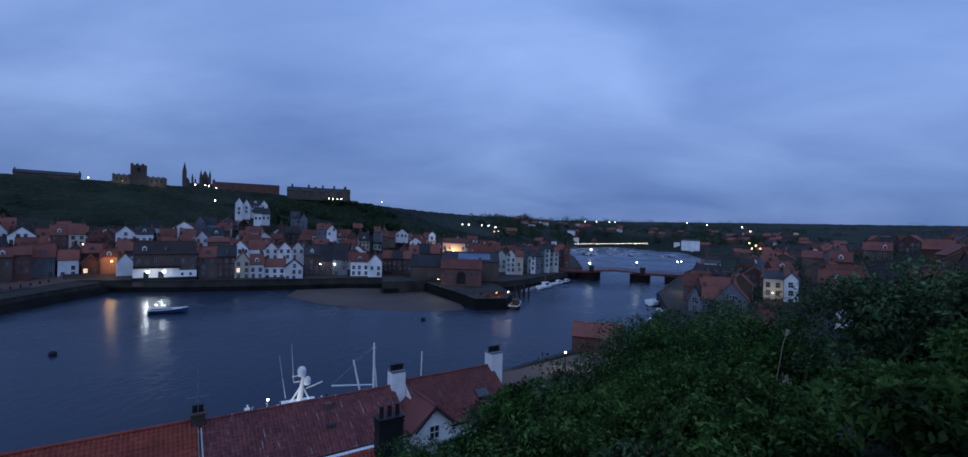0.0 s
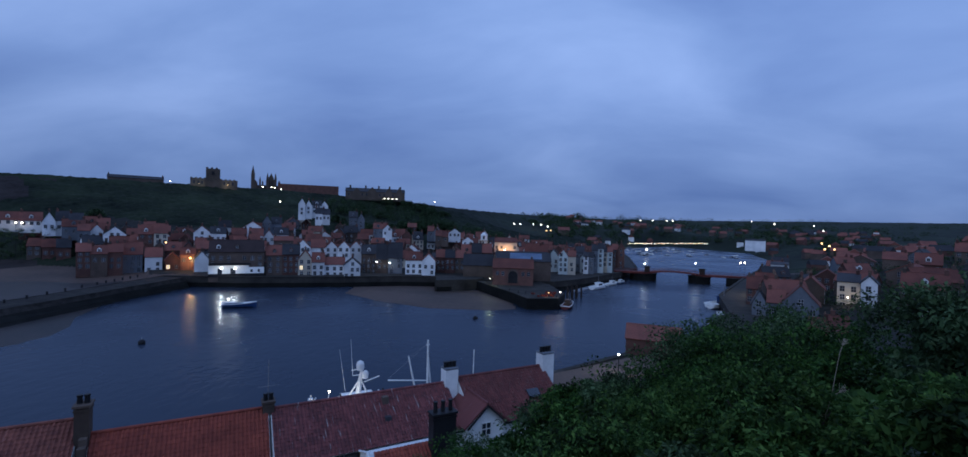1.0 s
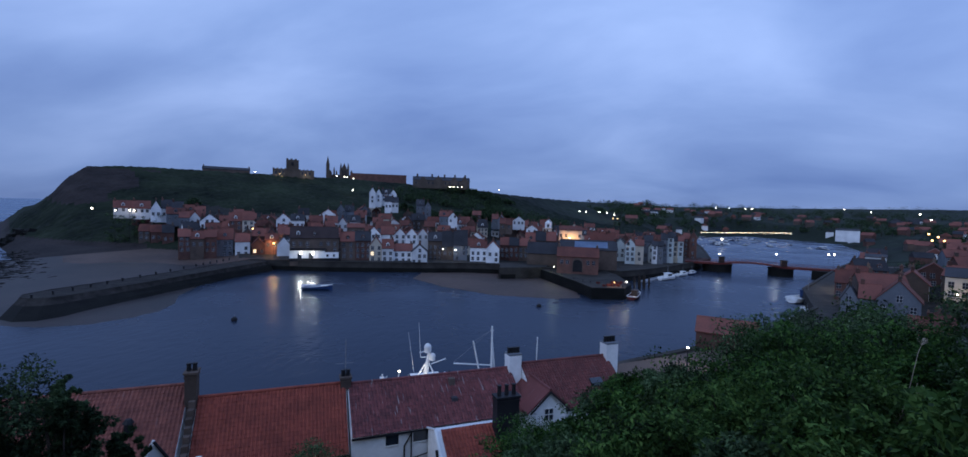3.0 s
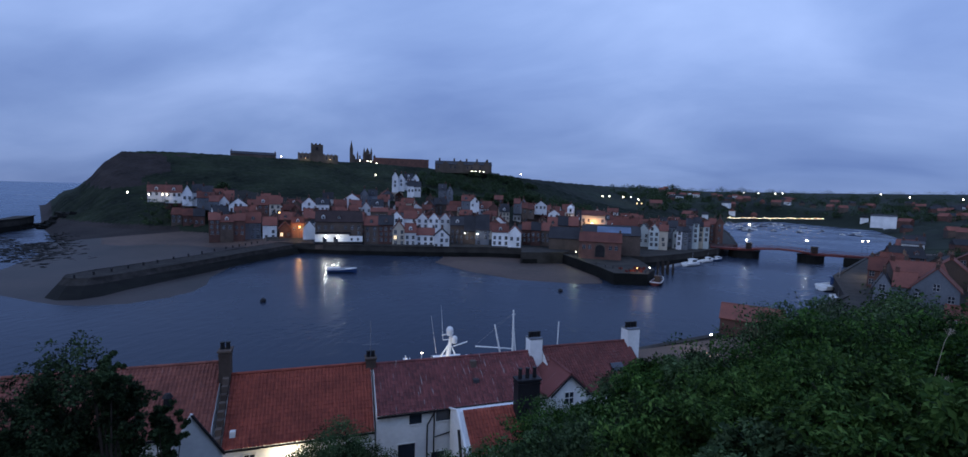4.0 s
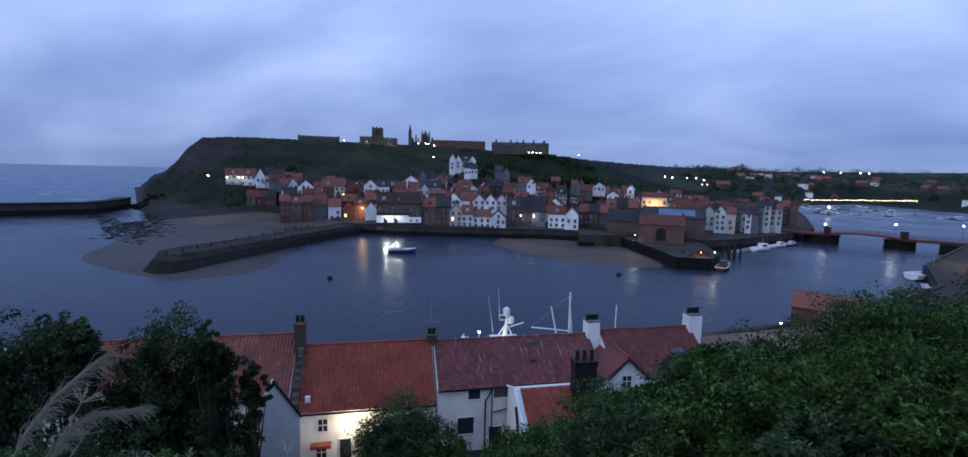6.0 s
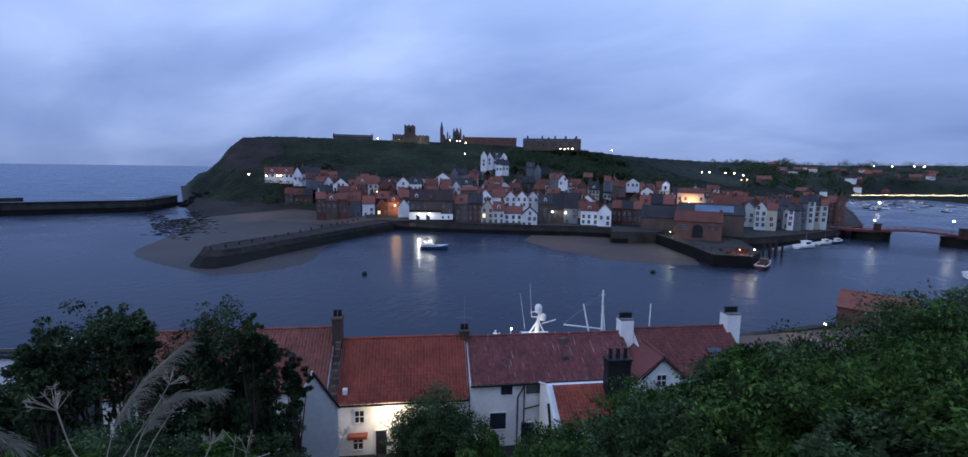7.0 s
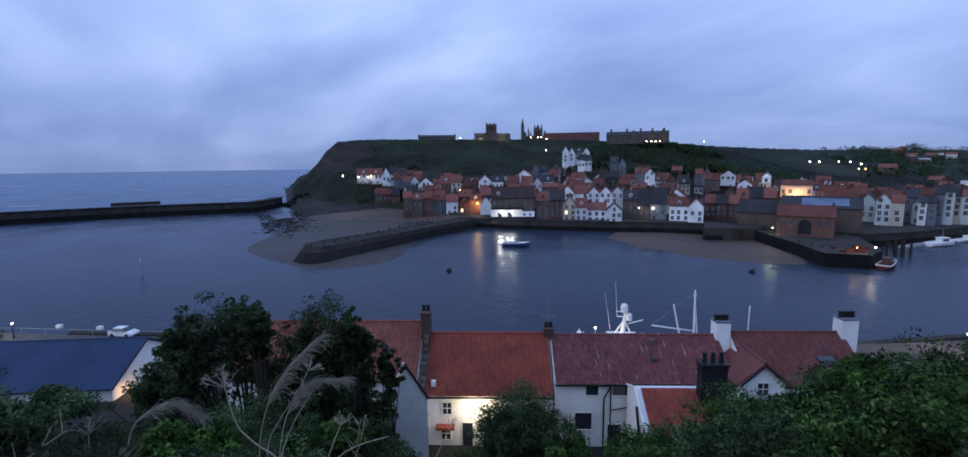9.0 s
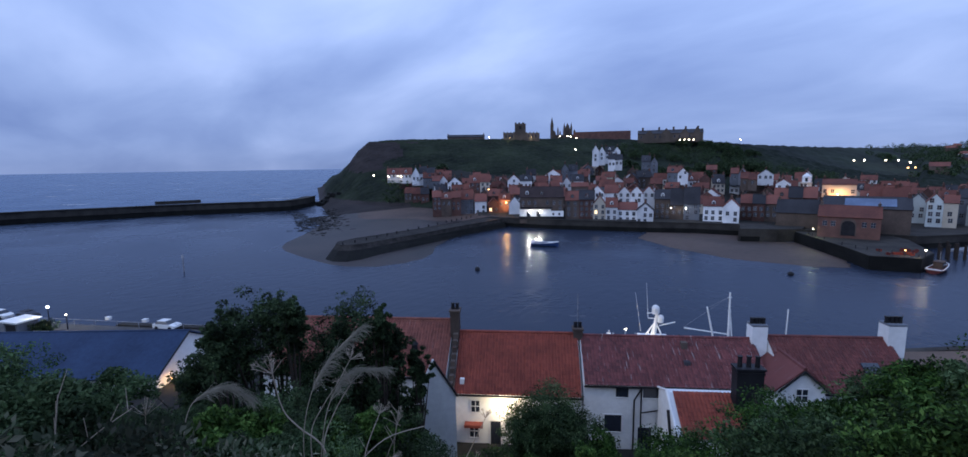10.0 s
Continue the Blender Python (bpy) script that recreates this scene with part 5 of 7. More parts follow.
for i, (u, n, top, r, hh) in enumerate(((-15.3, 26.5, 22.3, 2.6, 3.6), (-20.6, 23.5, 22.9, 2.8, 3.8), (-14.6, 27.4, 18.8, 1.9, 3.4), (-18, 25.5, 18.4, 2.2, 3.0), (-23.5, 22, 19.2, 2.0, 2.6), (-15.8, 25.4, 15.8, 2.2, 3.2), (-18.3, 22.6, 16.8, 2.6, 3.2), (-21.5, 21, 17.8, 2.4, 2.6), (-16.9, 27.2, 20.9, 2.4, 3.6), (-19.9, 25, 22.5, 1.6, 3.2), (-22.6, 24, 21.3, 1.9, 3.0), (-14.6, 24.6, 17.6, 2.0, 3.0), (-15.6, 29.6, 17.2, 1.9, 4.0), (-18.0, 28.6, 17.8, 2.2, 4.0), (-12.1, 25.8, 20.4, 1.1, 2.4), (-10.6, 26.3, 18.6, 0.8, 2.0), (-12.6, 25.4, 16.4, 1.5, 2.6), (-11.6, 26.4, 15.6, 1.6, 3.0), (-17.2, 22.6, 22.9, 0.9, 2.0), (-20.4, 20.4, 22.6, 1.2, 2.6), (-12.6, 24.9, 21.9, 0.7, 2.2))):
    shrub("tree", u, n, top, r, LEAF_DARK, 160 + i, "dark leafy tree in front of the red-roofed house", 62, 76, 0.19, tall=hh, category="tree", inner=0.35)
for i, (u, n, top, r) in enumerate(((-8, 7.4, 25.0, 1.5), (-11, 5.4, 25.4, 1.6), (-13.5, 8.2, 23.6, 1.9), (-6, 9.2, 23.3, 1.5), (-3.6, 11.4, 21.0, 1.7), (-10, 9.5, 23.9, 1.8), (-16.5, 5.5, 25.7, 2.2), (-0.6, 13.4, 19.2, 1.5), (-8.5, 4.4, 26.2, 1.1), (-13, 3.0, 27.1, 1.6), (-19, 9, 24.9, 2.2), (-1.8, 9.0, 22.4, 1.2), (-5, 6.6, 24.6, 1.1), (-17, 1.0, 26.9, 1.8), (-5.6, 5.2, 25.9, 1.1), (-4.2, 5.4, 25.4, 1.1), (-6.9, 4.3, 26.2, 1.1), (-9, 1.4, 27.2, 1.2), (-11.5, 0.4, 27.5, 1.4), (-7.4, 2.4, 26.9, 0.9), (-2.6, 6.6, 24.0, 1.0), (-13.8, -1.2, 27.8, 1.5), (-6.3, 0.8, 27.2, 0.9), (-7.7, 0.2, 27.6, 1.0), (-5.0, 2.2, 26.5, 0.9), (1.5, 10.5, 21.0, 1.3))):
    near = n < 5.5
    shrub("bramble", u, n, top, r, LEAF if i % 3 == 1 and not near else LEAF_DULL, 200 + i, "low tangled bramble and grass on the bank", 70 if near else 60, 230 if near else 130, 0.045 if near else 0.08)


for i, (u, n, top, r) in enumerate(((-5.1, 5.6, 25.9, 0.6), (-4.6, 5.8, 25.5, 0.5), (-6.7, 3.4, 27.0, 0.6), (-6.3, 3.8, 26.8, 0.5), (-5.4, 4.6, 26.2, 0.5), (-0.5, 11.4, 21.7, 0.7), (1.0, 11.2, 21.7, 0.8))):
    shrub("bramble", u, n, top, r, LEAF_FRESH, 260 + i, "fresh light green leafy shoots on the bank", 44, 90, 0.085)


def sweep(b, pts, r0, r1, sides=6):
    """One bent, tapering bar along the points."""
    rings = []
    for k, p in enumerate(pts):
        r = r0 + (r1 - r0) * k / (len(pts) - 1)
        m = (pts[min(k + 1, len(pts) - 1)] - pts[max(k - 1, 0)]).to_track_quat("Z", "Y").to_matrix()
        rings.append([b.verts.new(p + m @ Vector((r * math.cos(w), r * math.sin(w), 0))) for w in [math.tau * i / sides for i in range(sides)]])
    for lo, hi in zip(rings, rings[1:]):
        for i in range(sides):
            b.faces.new((lo[i], lo[(i + 1) % sides], hi[(i + 1) % sides], hi[i]))
    b.faces.new(rings[0][::-1]); b.faces.new(rings[-1])


def dry_umbel(u, n, top, lean, seed):
    """A dead hogweed stalk with its branching, rayed heads."""
    rnd = random.Random(seed)
    x, y = un(u, n)
    g = gz(x, y)
    root = new("dry_stalk")
    root.matrix_basis = Matrix.Translation((x, y, g))
    h = top - g
    pts = [Vector((lean * 1.15 * t ** 1.7 + 0.05 * math.sin(9 * t + seed), -0.15 * t, h * t)) for t in (0, 0.2, 0.4, 0.6, 0.75, 0.88, 1.0)]
    b = bmesh.new()
    sweep(b, pts, 0.010, 0.006)
    part("stem", b, STALK, root)
    heads = [(pts[-1], Vector((lean * 0.6, 0, 1)), rnd.uniform(0.17, 0.26)), (pts[4], Vector((lean * 1.3 + 0.8, 0.2, 0.7)), rnd.uniform(0.12, 0.2)), (pts[3], Vector((lean - 0.9, -0.2, 0.8)), rnd.uniform(0.10, 0.18))][:2 + seed % 2]
    for p, dv, size in heads:
        b = bmesh.new()
        dv = dv.normalized()
        q = p + dv * size * 1.1
        tube(b, p, q, 0.006, 0.005, 5)
        for i in range(13):
            e = (dv + Vector((rnd.uniform(-1, 1), rnd.uniform(-1, 1), rnd.uniform(-0.5, 0.6))) * 0.85).normalized()
            t = q + e * size * rnd.uniform(0.7, 1.1)
            tube(b, q, t, 0.0032, 0.0024, 4)
            for j in range(4):
                f = (e + Vector((rnd.uniform(-1, 1), rnd.uniform(-1, 1), rnd.uniform(-1, 1)))).normalized()
                tube(b, t, t + f * size * 0.2, 0.0026, 0.0014, 3)
        part("seed_head", b, STALK, root)
    tagged(root, "dead pale brown umbel stalk with branching seed heads", "dry plant", "dead stalks on the bank")


for i, (u, n, top, lean) in enumerate(((-4.5, 4.7, 26.3, 0.5), (-3.4, 4.1, 26.2, 0.8), (-7.3, 2.9, 27.2, 0.5), (12.5, 6.6, 27.2, 0.5))):
    dry_umbel(u, n, top, lean, 300 + i)


PLUME = mat("dry_plume", (0.30, 0.27, 0.21), (0.17, 0.16, 0.12), 4.0, 0.9, 0.2)
ACROSS = Vector((0.493, 0.870, 0))


def dead_stalk(name, x, y, path, head, seed, thick=0.009, plume=False, label="dead pale brown stalk with a rayed seed head"):
    """A dried stem along (across, up) stations from the ground, with side rays or a drooping plume at its end."""
    rnd = random.Random(seed)
    root = new(name)
    root.matrix_basis = Matrix.Translation((x, y, gz(x, y) - 0.05))
    P = [ACROSS * a + Vector((0.08 * math.sin(3 * z + seed), 0, z)) for a, z in path]
    fine = []
    for k in range(len(P) - 1):
        a, b0, c, d = P[max(k - 1, 0)], P[k], P[k + 1], P[min(k + 2, len(P) - 1)]
        for q in range(5):
            t = q / 5
            fine.append(0.5 * (2 * b0 + (c - a) * t + (2 * a - 5 * b0 + 4 * c - d) * t * t + (3 * b0 - a - 3 * c + d) * t ** 3))
    fine.append(P[-1])
    b = bmesh.new()
    sweep(b, fine, thick, thick * 0.5)
    part("stem", b, STALK, root)
    b = bmesh.new()
    if plume:
        m = len(fine) // 2
        for p, q in zip(fine[m:], fine[m + 1:]):
            along = (q - p).normalized()
            for i in range(24):
                s = p.lerp(q, rnd.random())
                side = Vector((rnd.uniform(-1, 1), rnd.uniform(-1, 1), rnd.uniform(-1.2, 0.3))) + ACROSS * 0.5
                bend = s + (along * 1.2 + side * 0.5).normalized() * rnd.uniform(0.08, 0.17)
                e = bend + (along * 0.6 + side * 0.5 + Vector((0, 0, -0.6))).normalized() * rnd.uniform(0.05, 0.12)
                tube(b, s, bend, 0.0026, 0.0018, 3); tube(b, bend, e, 0.0024, 0.0010, 3)
        part("plume", b, PLUME, root)
    elif head:
        q, dv = fine[-1], (fine[-1] - fine[-3]).normalized()
        for i in range(14):
            e = (dv * 0.8 + Vector((rnd.uniform(-1, 1), rnd.uniform(-1, 1), rnd.uniform(-0.7, 0.9)))).normalized()
            t = q + e * head * rnd.uniform(0.5, 1.1)
            tube(b, q, t, 0.003, 0.002, 4)
            for j in range(5):
                f = (e + Vector((rnd.uniform(-1, 1), rnd.uniform(-1, 1), rnd.uniform(-1, 1)))).normalized()
                tube(b, t, t + f * head * 0.25, 0.0022, 0.0012, 3)
        part("seed_head", b, STALK, root)
    else:
        b.free()
        for i in range(3):
            p = fine[len(fine) // 3 + 3 * i]
            tip = p + (ACROSS * rnd.uniform(-0.6, 0.6) + Vector((0, 0, 1))).normalized() * rnd.uniform(0.1, 0.3)
            part("side_twig", tubes((p, tip, 0.004, 0.002), sides=4), STALK, root)
    tagged(root, label, "dry plant", "dead stalks on the bank")


bare = "bare pale dead stick leaning over the bank"
feather = "arching dead grass with a feathery pale plume"
dead_stalk("dry_stalk", -4.38, -0.52, ((0, 0), (0.01, 0.6), (-0.21, 0.9), (-0.34, 1.12), (-0.43, 1.55)), 0.19, 1, 0.011)
dead_stalk("dry_stalk", -4.37, -0.51, ((0, 0), (0.02, 0.6), (0.17, 0.98), (0.34, 1.32)), 0.17, 2)
dead_stalk("dry_stalk", -4.42, -0.61, ((0, 0), (0.02, 0.7), (0.13, 1.05), (0.26, 1.3), (0.40, 1.58)), 0.14, 3, 0.007)
dead_stalk("plume_grass", -4.46, -0.66, ((0, 0), (-0.02, 0.7), (0.05, 1.25), (0.28, 1.6), (0.60, 1.85)), 0, 4, 0.006, True, feather)
dead_stalk("plume_grass", -4.36, -0.56, ((0, 0), (0.0, 0.7), (0.10, 1.15), (0.34, 1.42), (0.68, 1.42)), 0, 5, 0.006, True, feather)
dead_stalk("plume_grass", -4.9, -1.7, ((0, 0), (0.0, 0.45), (0.10, 0.75), (0.36, 0.86), (0.55, 0.74)), 0, 6, 0.006, True, feather)
dead_stalk("dry_stalk", -4.2, -0.2, ((0, 0), (0.05, 0.6), (0.3, 1.05)), 0.13, 7)
dead_stalk("dry_stalk", -4.3, -0.4, ((0, 0), (0.1, 0.3), (0.55, 0.62), (1.05, 0.68)), 0, 8, 0.009, False, bare)
dead_stalk("dry_stalk", -4.0, 0.2, ((0, 0), (0.02, 0.7), (0.03, 1.35)), 0, 9, 0.006, False, bare)
dead_stalk("dry_stalk", -4.99, -2.61, ((0, 0), (0.05, 0.3), (0.09, 0.55)), 0, 10, 0.007, False, bare)
dead_stalk("dry_stalk", -5.0, -2.5, ((0, 0), (0.25, 0.2), (0.48, 0.36)), 0, 11, 0.007, False, bare)
dead_stalk("dry_stalk", -3.7, 0.6, ((0, 0), (0.2, 0.6), (0.6, 1.2)), 0.1, 12, 0.007)


BLADE = leaf_mat("dull_grass_blades", (0.075, 0.095, 0.055), (0.035, 0.050, 0.026), (0.17, 0.165, 0.11))
rg = np.random.RandomState(61)
tufts = []
while len(tufts) < 3200:
    u, n = rg.uniform(-19, 1), rg.uniform(-1.5, 10)
    if math.hypot(u + 1.0, n + 1.6) > 4.0:
        x, y = un(u, n)
        tufts.append(((x, y, gz(x, y) + 0.1 + 0.25 * rg.rand() ** 2), rg.uniform(0.12, 0.28)))
weeds = leaves("bank_weeds", tufts, 22, 0.085, BLADE, None, rg, droop=-0.9)
tagged(weeds, "tangled dull grey-green weeds and grass on the bank", "weeds", kind="stuff")


def hill_tree(x, y, r, h, seed, name="tree"):
    """A distant rounded tree: short trunk and a ragged crown of leaf clumps."""
    rnd = np.random.RandomState(seed)
    root = new(name)
    root.matrix_basis = Matrix.Translation((x, y, gz(x, y)))
    part("trunk", tubes(((0, 0, -1), (0, 0, h * 0.6), 0.35, 0.2)), BARK, root)
    cl = []
    for i in range(22):
        d = rnd.normal(size=3); d /= np.linalg.norm(d)
        cl.append(((d[0] * r * 0.75, d[1] * r * 0.75, h * 0.22 + abs(d[2]) * h * 0.6), r * rnd.uniform(0.25, 0.45)))
    leaves("crown", cl, 34, 1.0, LEAF_DARK, root, rnd)
    tagged(root, "dark distant tree on the far hillside", "tree", "trees on the far bank")


rh = np.random.RandomState(19)
hedge = []
for i in range(70):
    q = rh.rand()
    x, y = -257 + 21 * q + rh.uniform(-1, 1), 192.5 + 13.5 * q + rh.uniform(-1, 1)
    g = gz(x, y)
    hedge.append(((x, y, g + 0.3 + (max(20.6 - g, 0.6)) * rh.rand()), rh.uniform(0.9, 1.5)))
tagged(leaves("terrace_hedge", hedge, 70, 0.5, LEAF_DULL, None, rh), "dark hedge below the white hillside terrace", "hedge", kind="stuff")
rr_ = random.Random(8)
for i in range(200):
    if i < 34:
        a, d = 20.2 + rr_.uniform(-2.6, 2.6), 342 + rr_.uniform(-16, 14)
    elif i < 54:
        a, d = rr_.uniform(17, 26), rr_.uniform(330, 400)
    elif i < 66:
        a, d = rr_.uniform(12, 20), rr_.uniform(440, 470)
    elif i < 76:
        a, d = rr_.uniform(44, 50), rr_.uniform(310, 345)
    elif i >= 150:
        q = rr_.random()
        a, d = 17.6 - 9.0 * q + rr_.uniform(-1, 1), 358 + 62 * q + rr_.uniform(-7, 7)
    elif i < 120:
        a, d = rr_.uniform(-30, 0), rr_.uniform(560, 1500)
    else:
        a, d = rr_.uniform(-62, -26), rr_.uniform(300, 900)
    a += 1.3 * math.sin(d * 0.05)
    d = d if i % 3 == 0 or i < 34 or i >= 150 else 36 * round(d / 36) + rr_.uniform(-5, 5)
    x, y = -d * math.sin(radians(a)), d * math.cos(radians(a))
    if gz(x, y) > 4.5 and clear(x, y, 2.0):
        sc = max(1.0, d / 500)
        hill_tree(x, y, rr_.uniform(3, 5.5) * sc, rr_.uniform(5, 8) * sc, 500 + i)


rw = np.random.RandomState(77)
cl = []
while len(cl) < 620:
    a, d = rw.uniform(-64, -2), 480 * (5.0 ** rw.rand())
    x, y = -d * math.sin(radians(a)), d * math.cos(radians(a))
    g = gz(x, y)
    if g > 6:
        for q in range(rw.randint(1, 5)):
            cl.append(((x + rw.uniform(-20, 20) * d / 900, y + rw.uniform(-12, 12), g + 2.5), rw.uniform(4, 8) * d / 900))
while len(cl) < 1250:
    a, d = rw.uniform(-34, 2), 520 * (3.2 ** rw.rand())
    x, y = -d * math.sin(radians(a)), d * math.cos(radians(a))
    g = gz(x, y)
    if g > 6 and math.sin(x * 0.021) + math.sin(y * 0.017 + 1) > -0.3:
        cl.append(((x, y, g + 2.0), rw.uniform(4, 8) * d / 900))
woods = leaves("far_woods", cl, 80, 1.7, LEAF_DARK, None, rw)
tagged(woods, "dark hedges and woods on the distant hillside", "woods", kind="stuff")


belt = []
while len(belt) < 360:
    q = rw.rand()
    a = 25.0 - 21.0 * q
    d = rw.uniform(392, 440) + 12 * q + 6 * math.sin(a * 1.7)
    x, y = -d * math.sin(radians(a)), d * math.cos(radians(a))
    if clear(x, y, 3.0):
        belt.append(((x, y, gz(x, y) + rw.uniform(0.5, 3.5)), rw.uniform(2.2, 4.4)))
hill_wood = leaves("hillside_wood", belt, 90, 0.8, LEAF_DARK, None, rw)
tagged(hill_wood, "dark belt of trees across the green hillside", "woods", kind="stuff")


slope = []
while len(slope) < 330:
    a, d = rw.uniform(-62, -24), rw.uniform(120, 350)
    x, y = -d * math.sin(radians(a)), d * math.cos(radians(a))
    g = gz(x, y)
    if g > 5.2 and clear(x, y, 1.2):
        slope.append(((x, y, g + rw.uniform(0.3, 3.0)), rw.uniform(1.6, 3.2)))
slope_wood = leaves("bank_wood", slope, 60, 0.7, LEAF_DARK, None, rw)
tagged(slope_wood, "dark trees and shrubs between the roofs of the near bank", "woods", kind="stuff")


# ---- landmarks on the cliff top ----
def merlons(b, x0, x1, y0, y1, z, h=1.0, step=1.6):
    n = max(2, round((x1 - x0) / step))
    for i in range(0, n, 2):
        box(b, x0 + (x1 - x0) * i / n, y0, z, x0 + (x1 - x0) * (i + 1) / n, y1, z + h)


church = new("church")
church.matrix_basis = pose(-263, 354, 52.6, 0, 0, 37)
b = boxes((-5, -4.5, -2, 5, 4.5, 14.2))
merlons(b, -5, 5, -4.5, -4.0, 14.2); merlons(b, -5, 5, 4.0, 4.5, 14.2)
part("tower", b, RUIN, church, "square crenellated stone tower")
part("belfry_opening", boxes((-1.0, -4.6, 9.2, 1.0, -4.45, 12.2)), BLACK, church)
b = boxes((-15.5, -5, -2, -5, 5, 6.0), (5, -5, -2, 17.5, 5, 5.6))
merlons(b, -15.5, -5, -5, -4.6, 6.0, 0.7); merlons(b, 5, 17.5, -5, -4.6, 5.6, 0.7)
part("nave", b, RUIN, church, "low stone nave with battlements")
for wx in (-13, -10, -7.5, 8, 11, 14):
    part("window", boxes((wx - 0.6, -5.1, 1.6, wx + 0.6, -4.98, 4.0)), GLASS, church)
tagged(church, "dark stone parish church with square tower on the cliff", "church")

abbey = new("abbey_ruin")
abbey.matrix_basis = pose(-258, 425, 54, 0, 0, 31)


def pointed(b, x, w, y0, y1, z0, z1, rise):
    """A wall pier that ends in a steep gable point."""
    lo = [b.verts.new((x + s * w / 2, y, z)) for y in (y0, y1) for s, z in ((-1, z0), (1, z0), (1, z1), (0, z1 + rise), (-1, z1))]
    f = [lo[:5], lo[5:]]
    b.faces.new(f[0]); b.faces.new(f[1][::-1])
    for k in range(5):
        b.faces.new((f[0][k], f[1][k], f[1][(k + 1) % 5], f[0][(k + 1) % 5]))


for nm, rows in (("west_tower", ((-13.6, 3.2, 0, 4, -2, 16, 8), (-12.6, 4.2, 0.5, 4.5, -2, 9, 2))), ("north_wall", ((-7.5, 1.6, 0, 2, -2, 10, 4), (-10.2, 1.2, 0, 2, -2, 7, 2), (-5.2, 1.4, 0, 2, -2, 8, 2))),
                 ("transept", ((-1.0, 2.0, 0, 4, -2, 13, 5), (2.2, 4.6, 0, 4, -2, 12.5, 5), (6.0, 2.0, 0, 4, -2, 13, 5), (2.2, 9.0, 0.4, 4, -2, 10.5, 2))), ("aisle", ((9.2, 2.2, 0, 3, -2, 8.5, 2.5), (0, 26, 3, 4, -2, 5.5, 0.2)))):
    b = bmesh.new()
    for r in rows:
        pointed(b, *r)
    bmesh.ops.recalc_face_normals(b, faces=b.faces)
    part(nm, b, RUIN, abbey)
for wx in (0.8, 2.2, 3.6):
    part("lancet", boxes((wx - 0.35, -0.12, 3, wx + 0.35, -0.02, 10)), BLACK, abbey)
tagged(abbey, "ruined gothic abbey with pointed gables and turret", "ruin")

bm = boxes((0, -0.8, -3, 54, 0.8, 6.6))
w = tagged(link_bm("abbey_wall", bm, BRICK), "long red brick boundary wall beside the abbey", "wall")
w.matrix_basis = pose(-241, 412, 54, 0, 0, 27)
hostel = new("manor_house")
hostel.matrix_basis = pose(-151, 432, 50.5, 0, 0, 20)
part("wall", boxes((-30, -6, -3, 24, 6, 5.0)), RUIN, hostel)
r = part("roof", roof_mesh(54, 12, 5.0, 3.2), SLATE, hostel, "long slate roof")
r.matrix_basis = pose(-3, 0, 0)
for cx in (-26, -12, 0, 10, 20):
    part("chimney", boxes((cx - 0.8, -0.8, 8.5, cx + 0.8, 0.8, 11.0)), BROWN, hostel)
for wx in range(-27, 23, 4):
    part("window", boxes((wx - 0.6, -6.1, 1.2, wx + 0.6, -5.98, 3.4)), GLASS, hostel)
tagged(hostel, "long grey stone manor house on the cliff top", "building")
cot = tagged(house(-301, 321.5, 52.8, 34, 9, 2.6, 2.0, 42, BROWN, SLATE, plain=True), "low dark cottages along the cliff top", "house")

# clock tower
ct = new("clock_tower")
ct.matrix_basis = pose(-29.5, 257.6, 8.6, 0, 0, 6)
part("tower", boxes((-2, -2, -3, 2, 2, 11.5), (-2.3, -2.3, 11.5, 2.3, 2.3, 11.9)), CREAM, ct)
part("cupola", tubes(((0, 0, 11.9), (0, 0, 14.6), 1.7, 1.7), ((0, 0, 14.6), (0, 0, 16.2), 1.8, 0.2), sides=8), WHITE, ct, "white domed cupola")
part("clock_face", tubes(((0, -2.02, 9.8), (0, -2.1, 9.8), 1.0), sides=20), TRIM, ct)
part("cupola_opening", boxes((-0.5, -1.76, 12.3, 0.5, -1.6, 14.0)), BLACK, ct)
tagged(ct, "small market clock tower with white domed cupola", "clock tower")

# ---- swing bridge ----
br = new("swing_bridge")
br.matrix_basis = Matrix.Translation((0, 0, 0))
A, B = Vector((44, 276, 5.0)), Vector((118, 266, 5.0))
P1, P2 = Vector((60.5, 277, 0)), Vector((89, 270, 0))
for nm, p, r in (("pier", P1, 7.2), ("pier", P2, 5.6)):
    part(nm, tubes(((p.x, p.y, -3), (p.x, p.y, 3.6), r * 1.02, r), ((p.x, p.y, 3.6), (p.x, p.y, 4.1), r * 1.06, r * 1.06), sides=20), WEED, br, "dark round stone pier")
dirv = (B - A).normalized(); sidev = Vector((-dirv.y, dirv.x, 0))
ln_ = (B - A).length
m = Matrix.Translation(A) @ Matrix((dirv, sidev, Vector((0, 0, 1)))).transposed().to_4x4()
b = bmesh.new()
N_ = 24
def arch(s):
    x = (s * ln_ - 17) / 29
    return 1.1 * max(0, 1 - (2 * x - 1) ** 2) if 0 < x < 1 else 0.0
prev = None
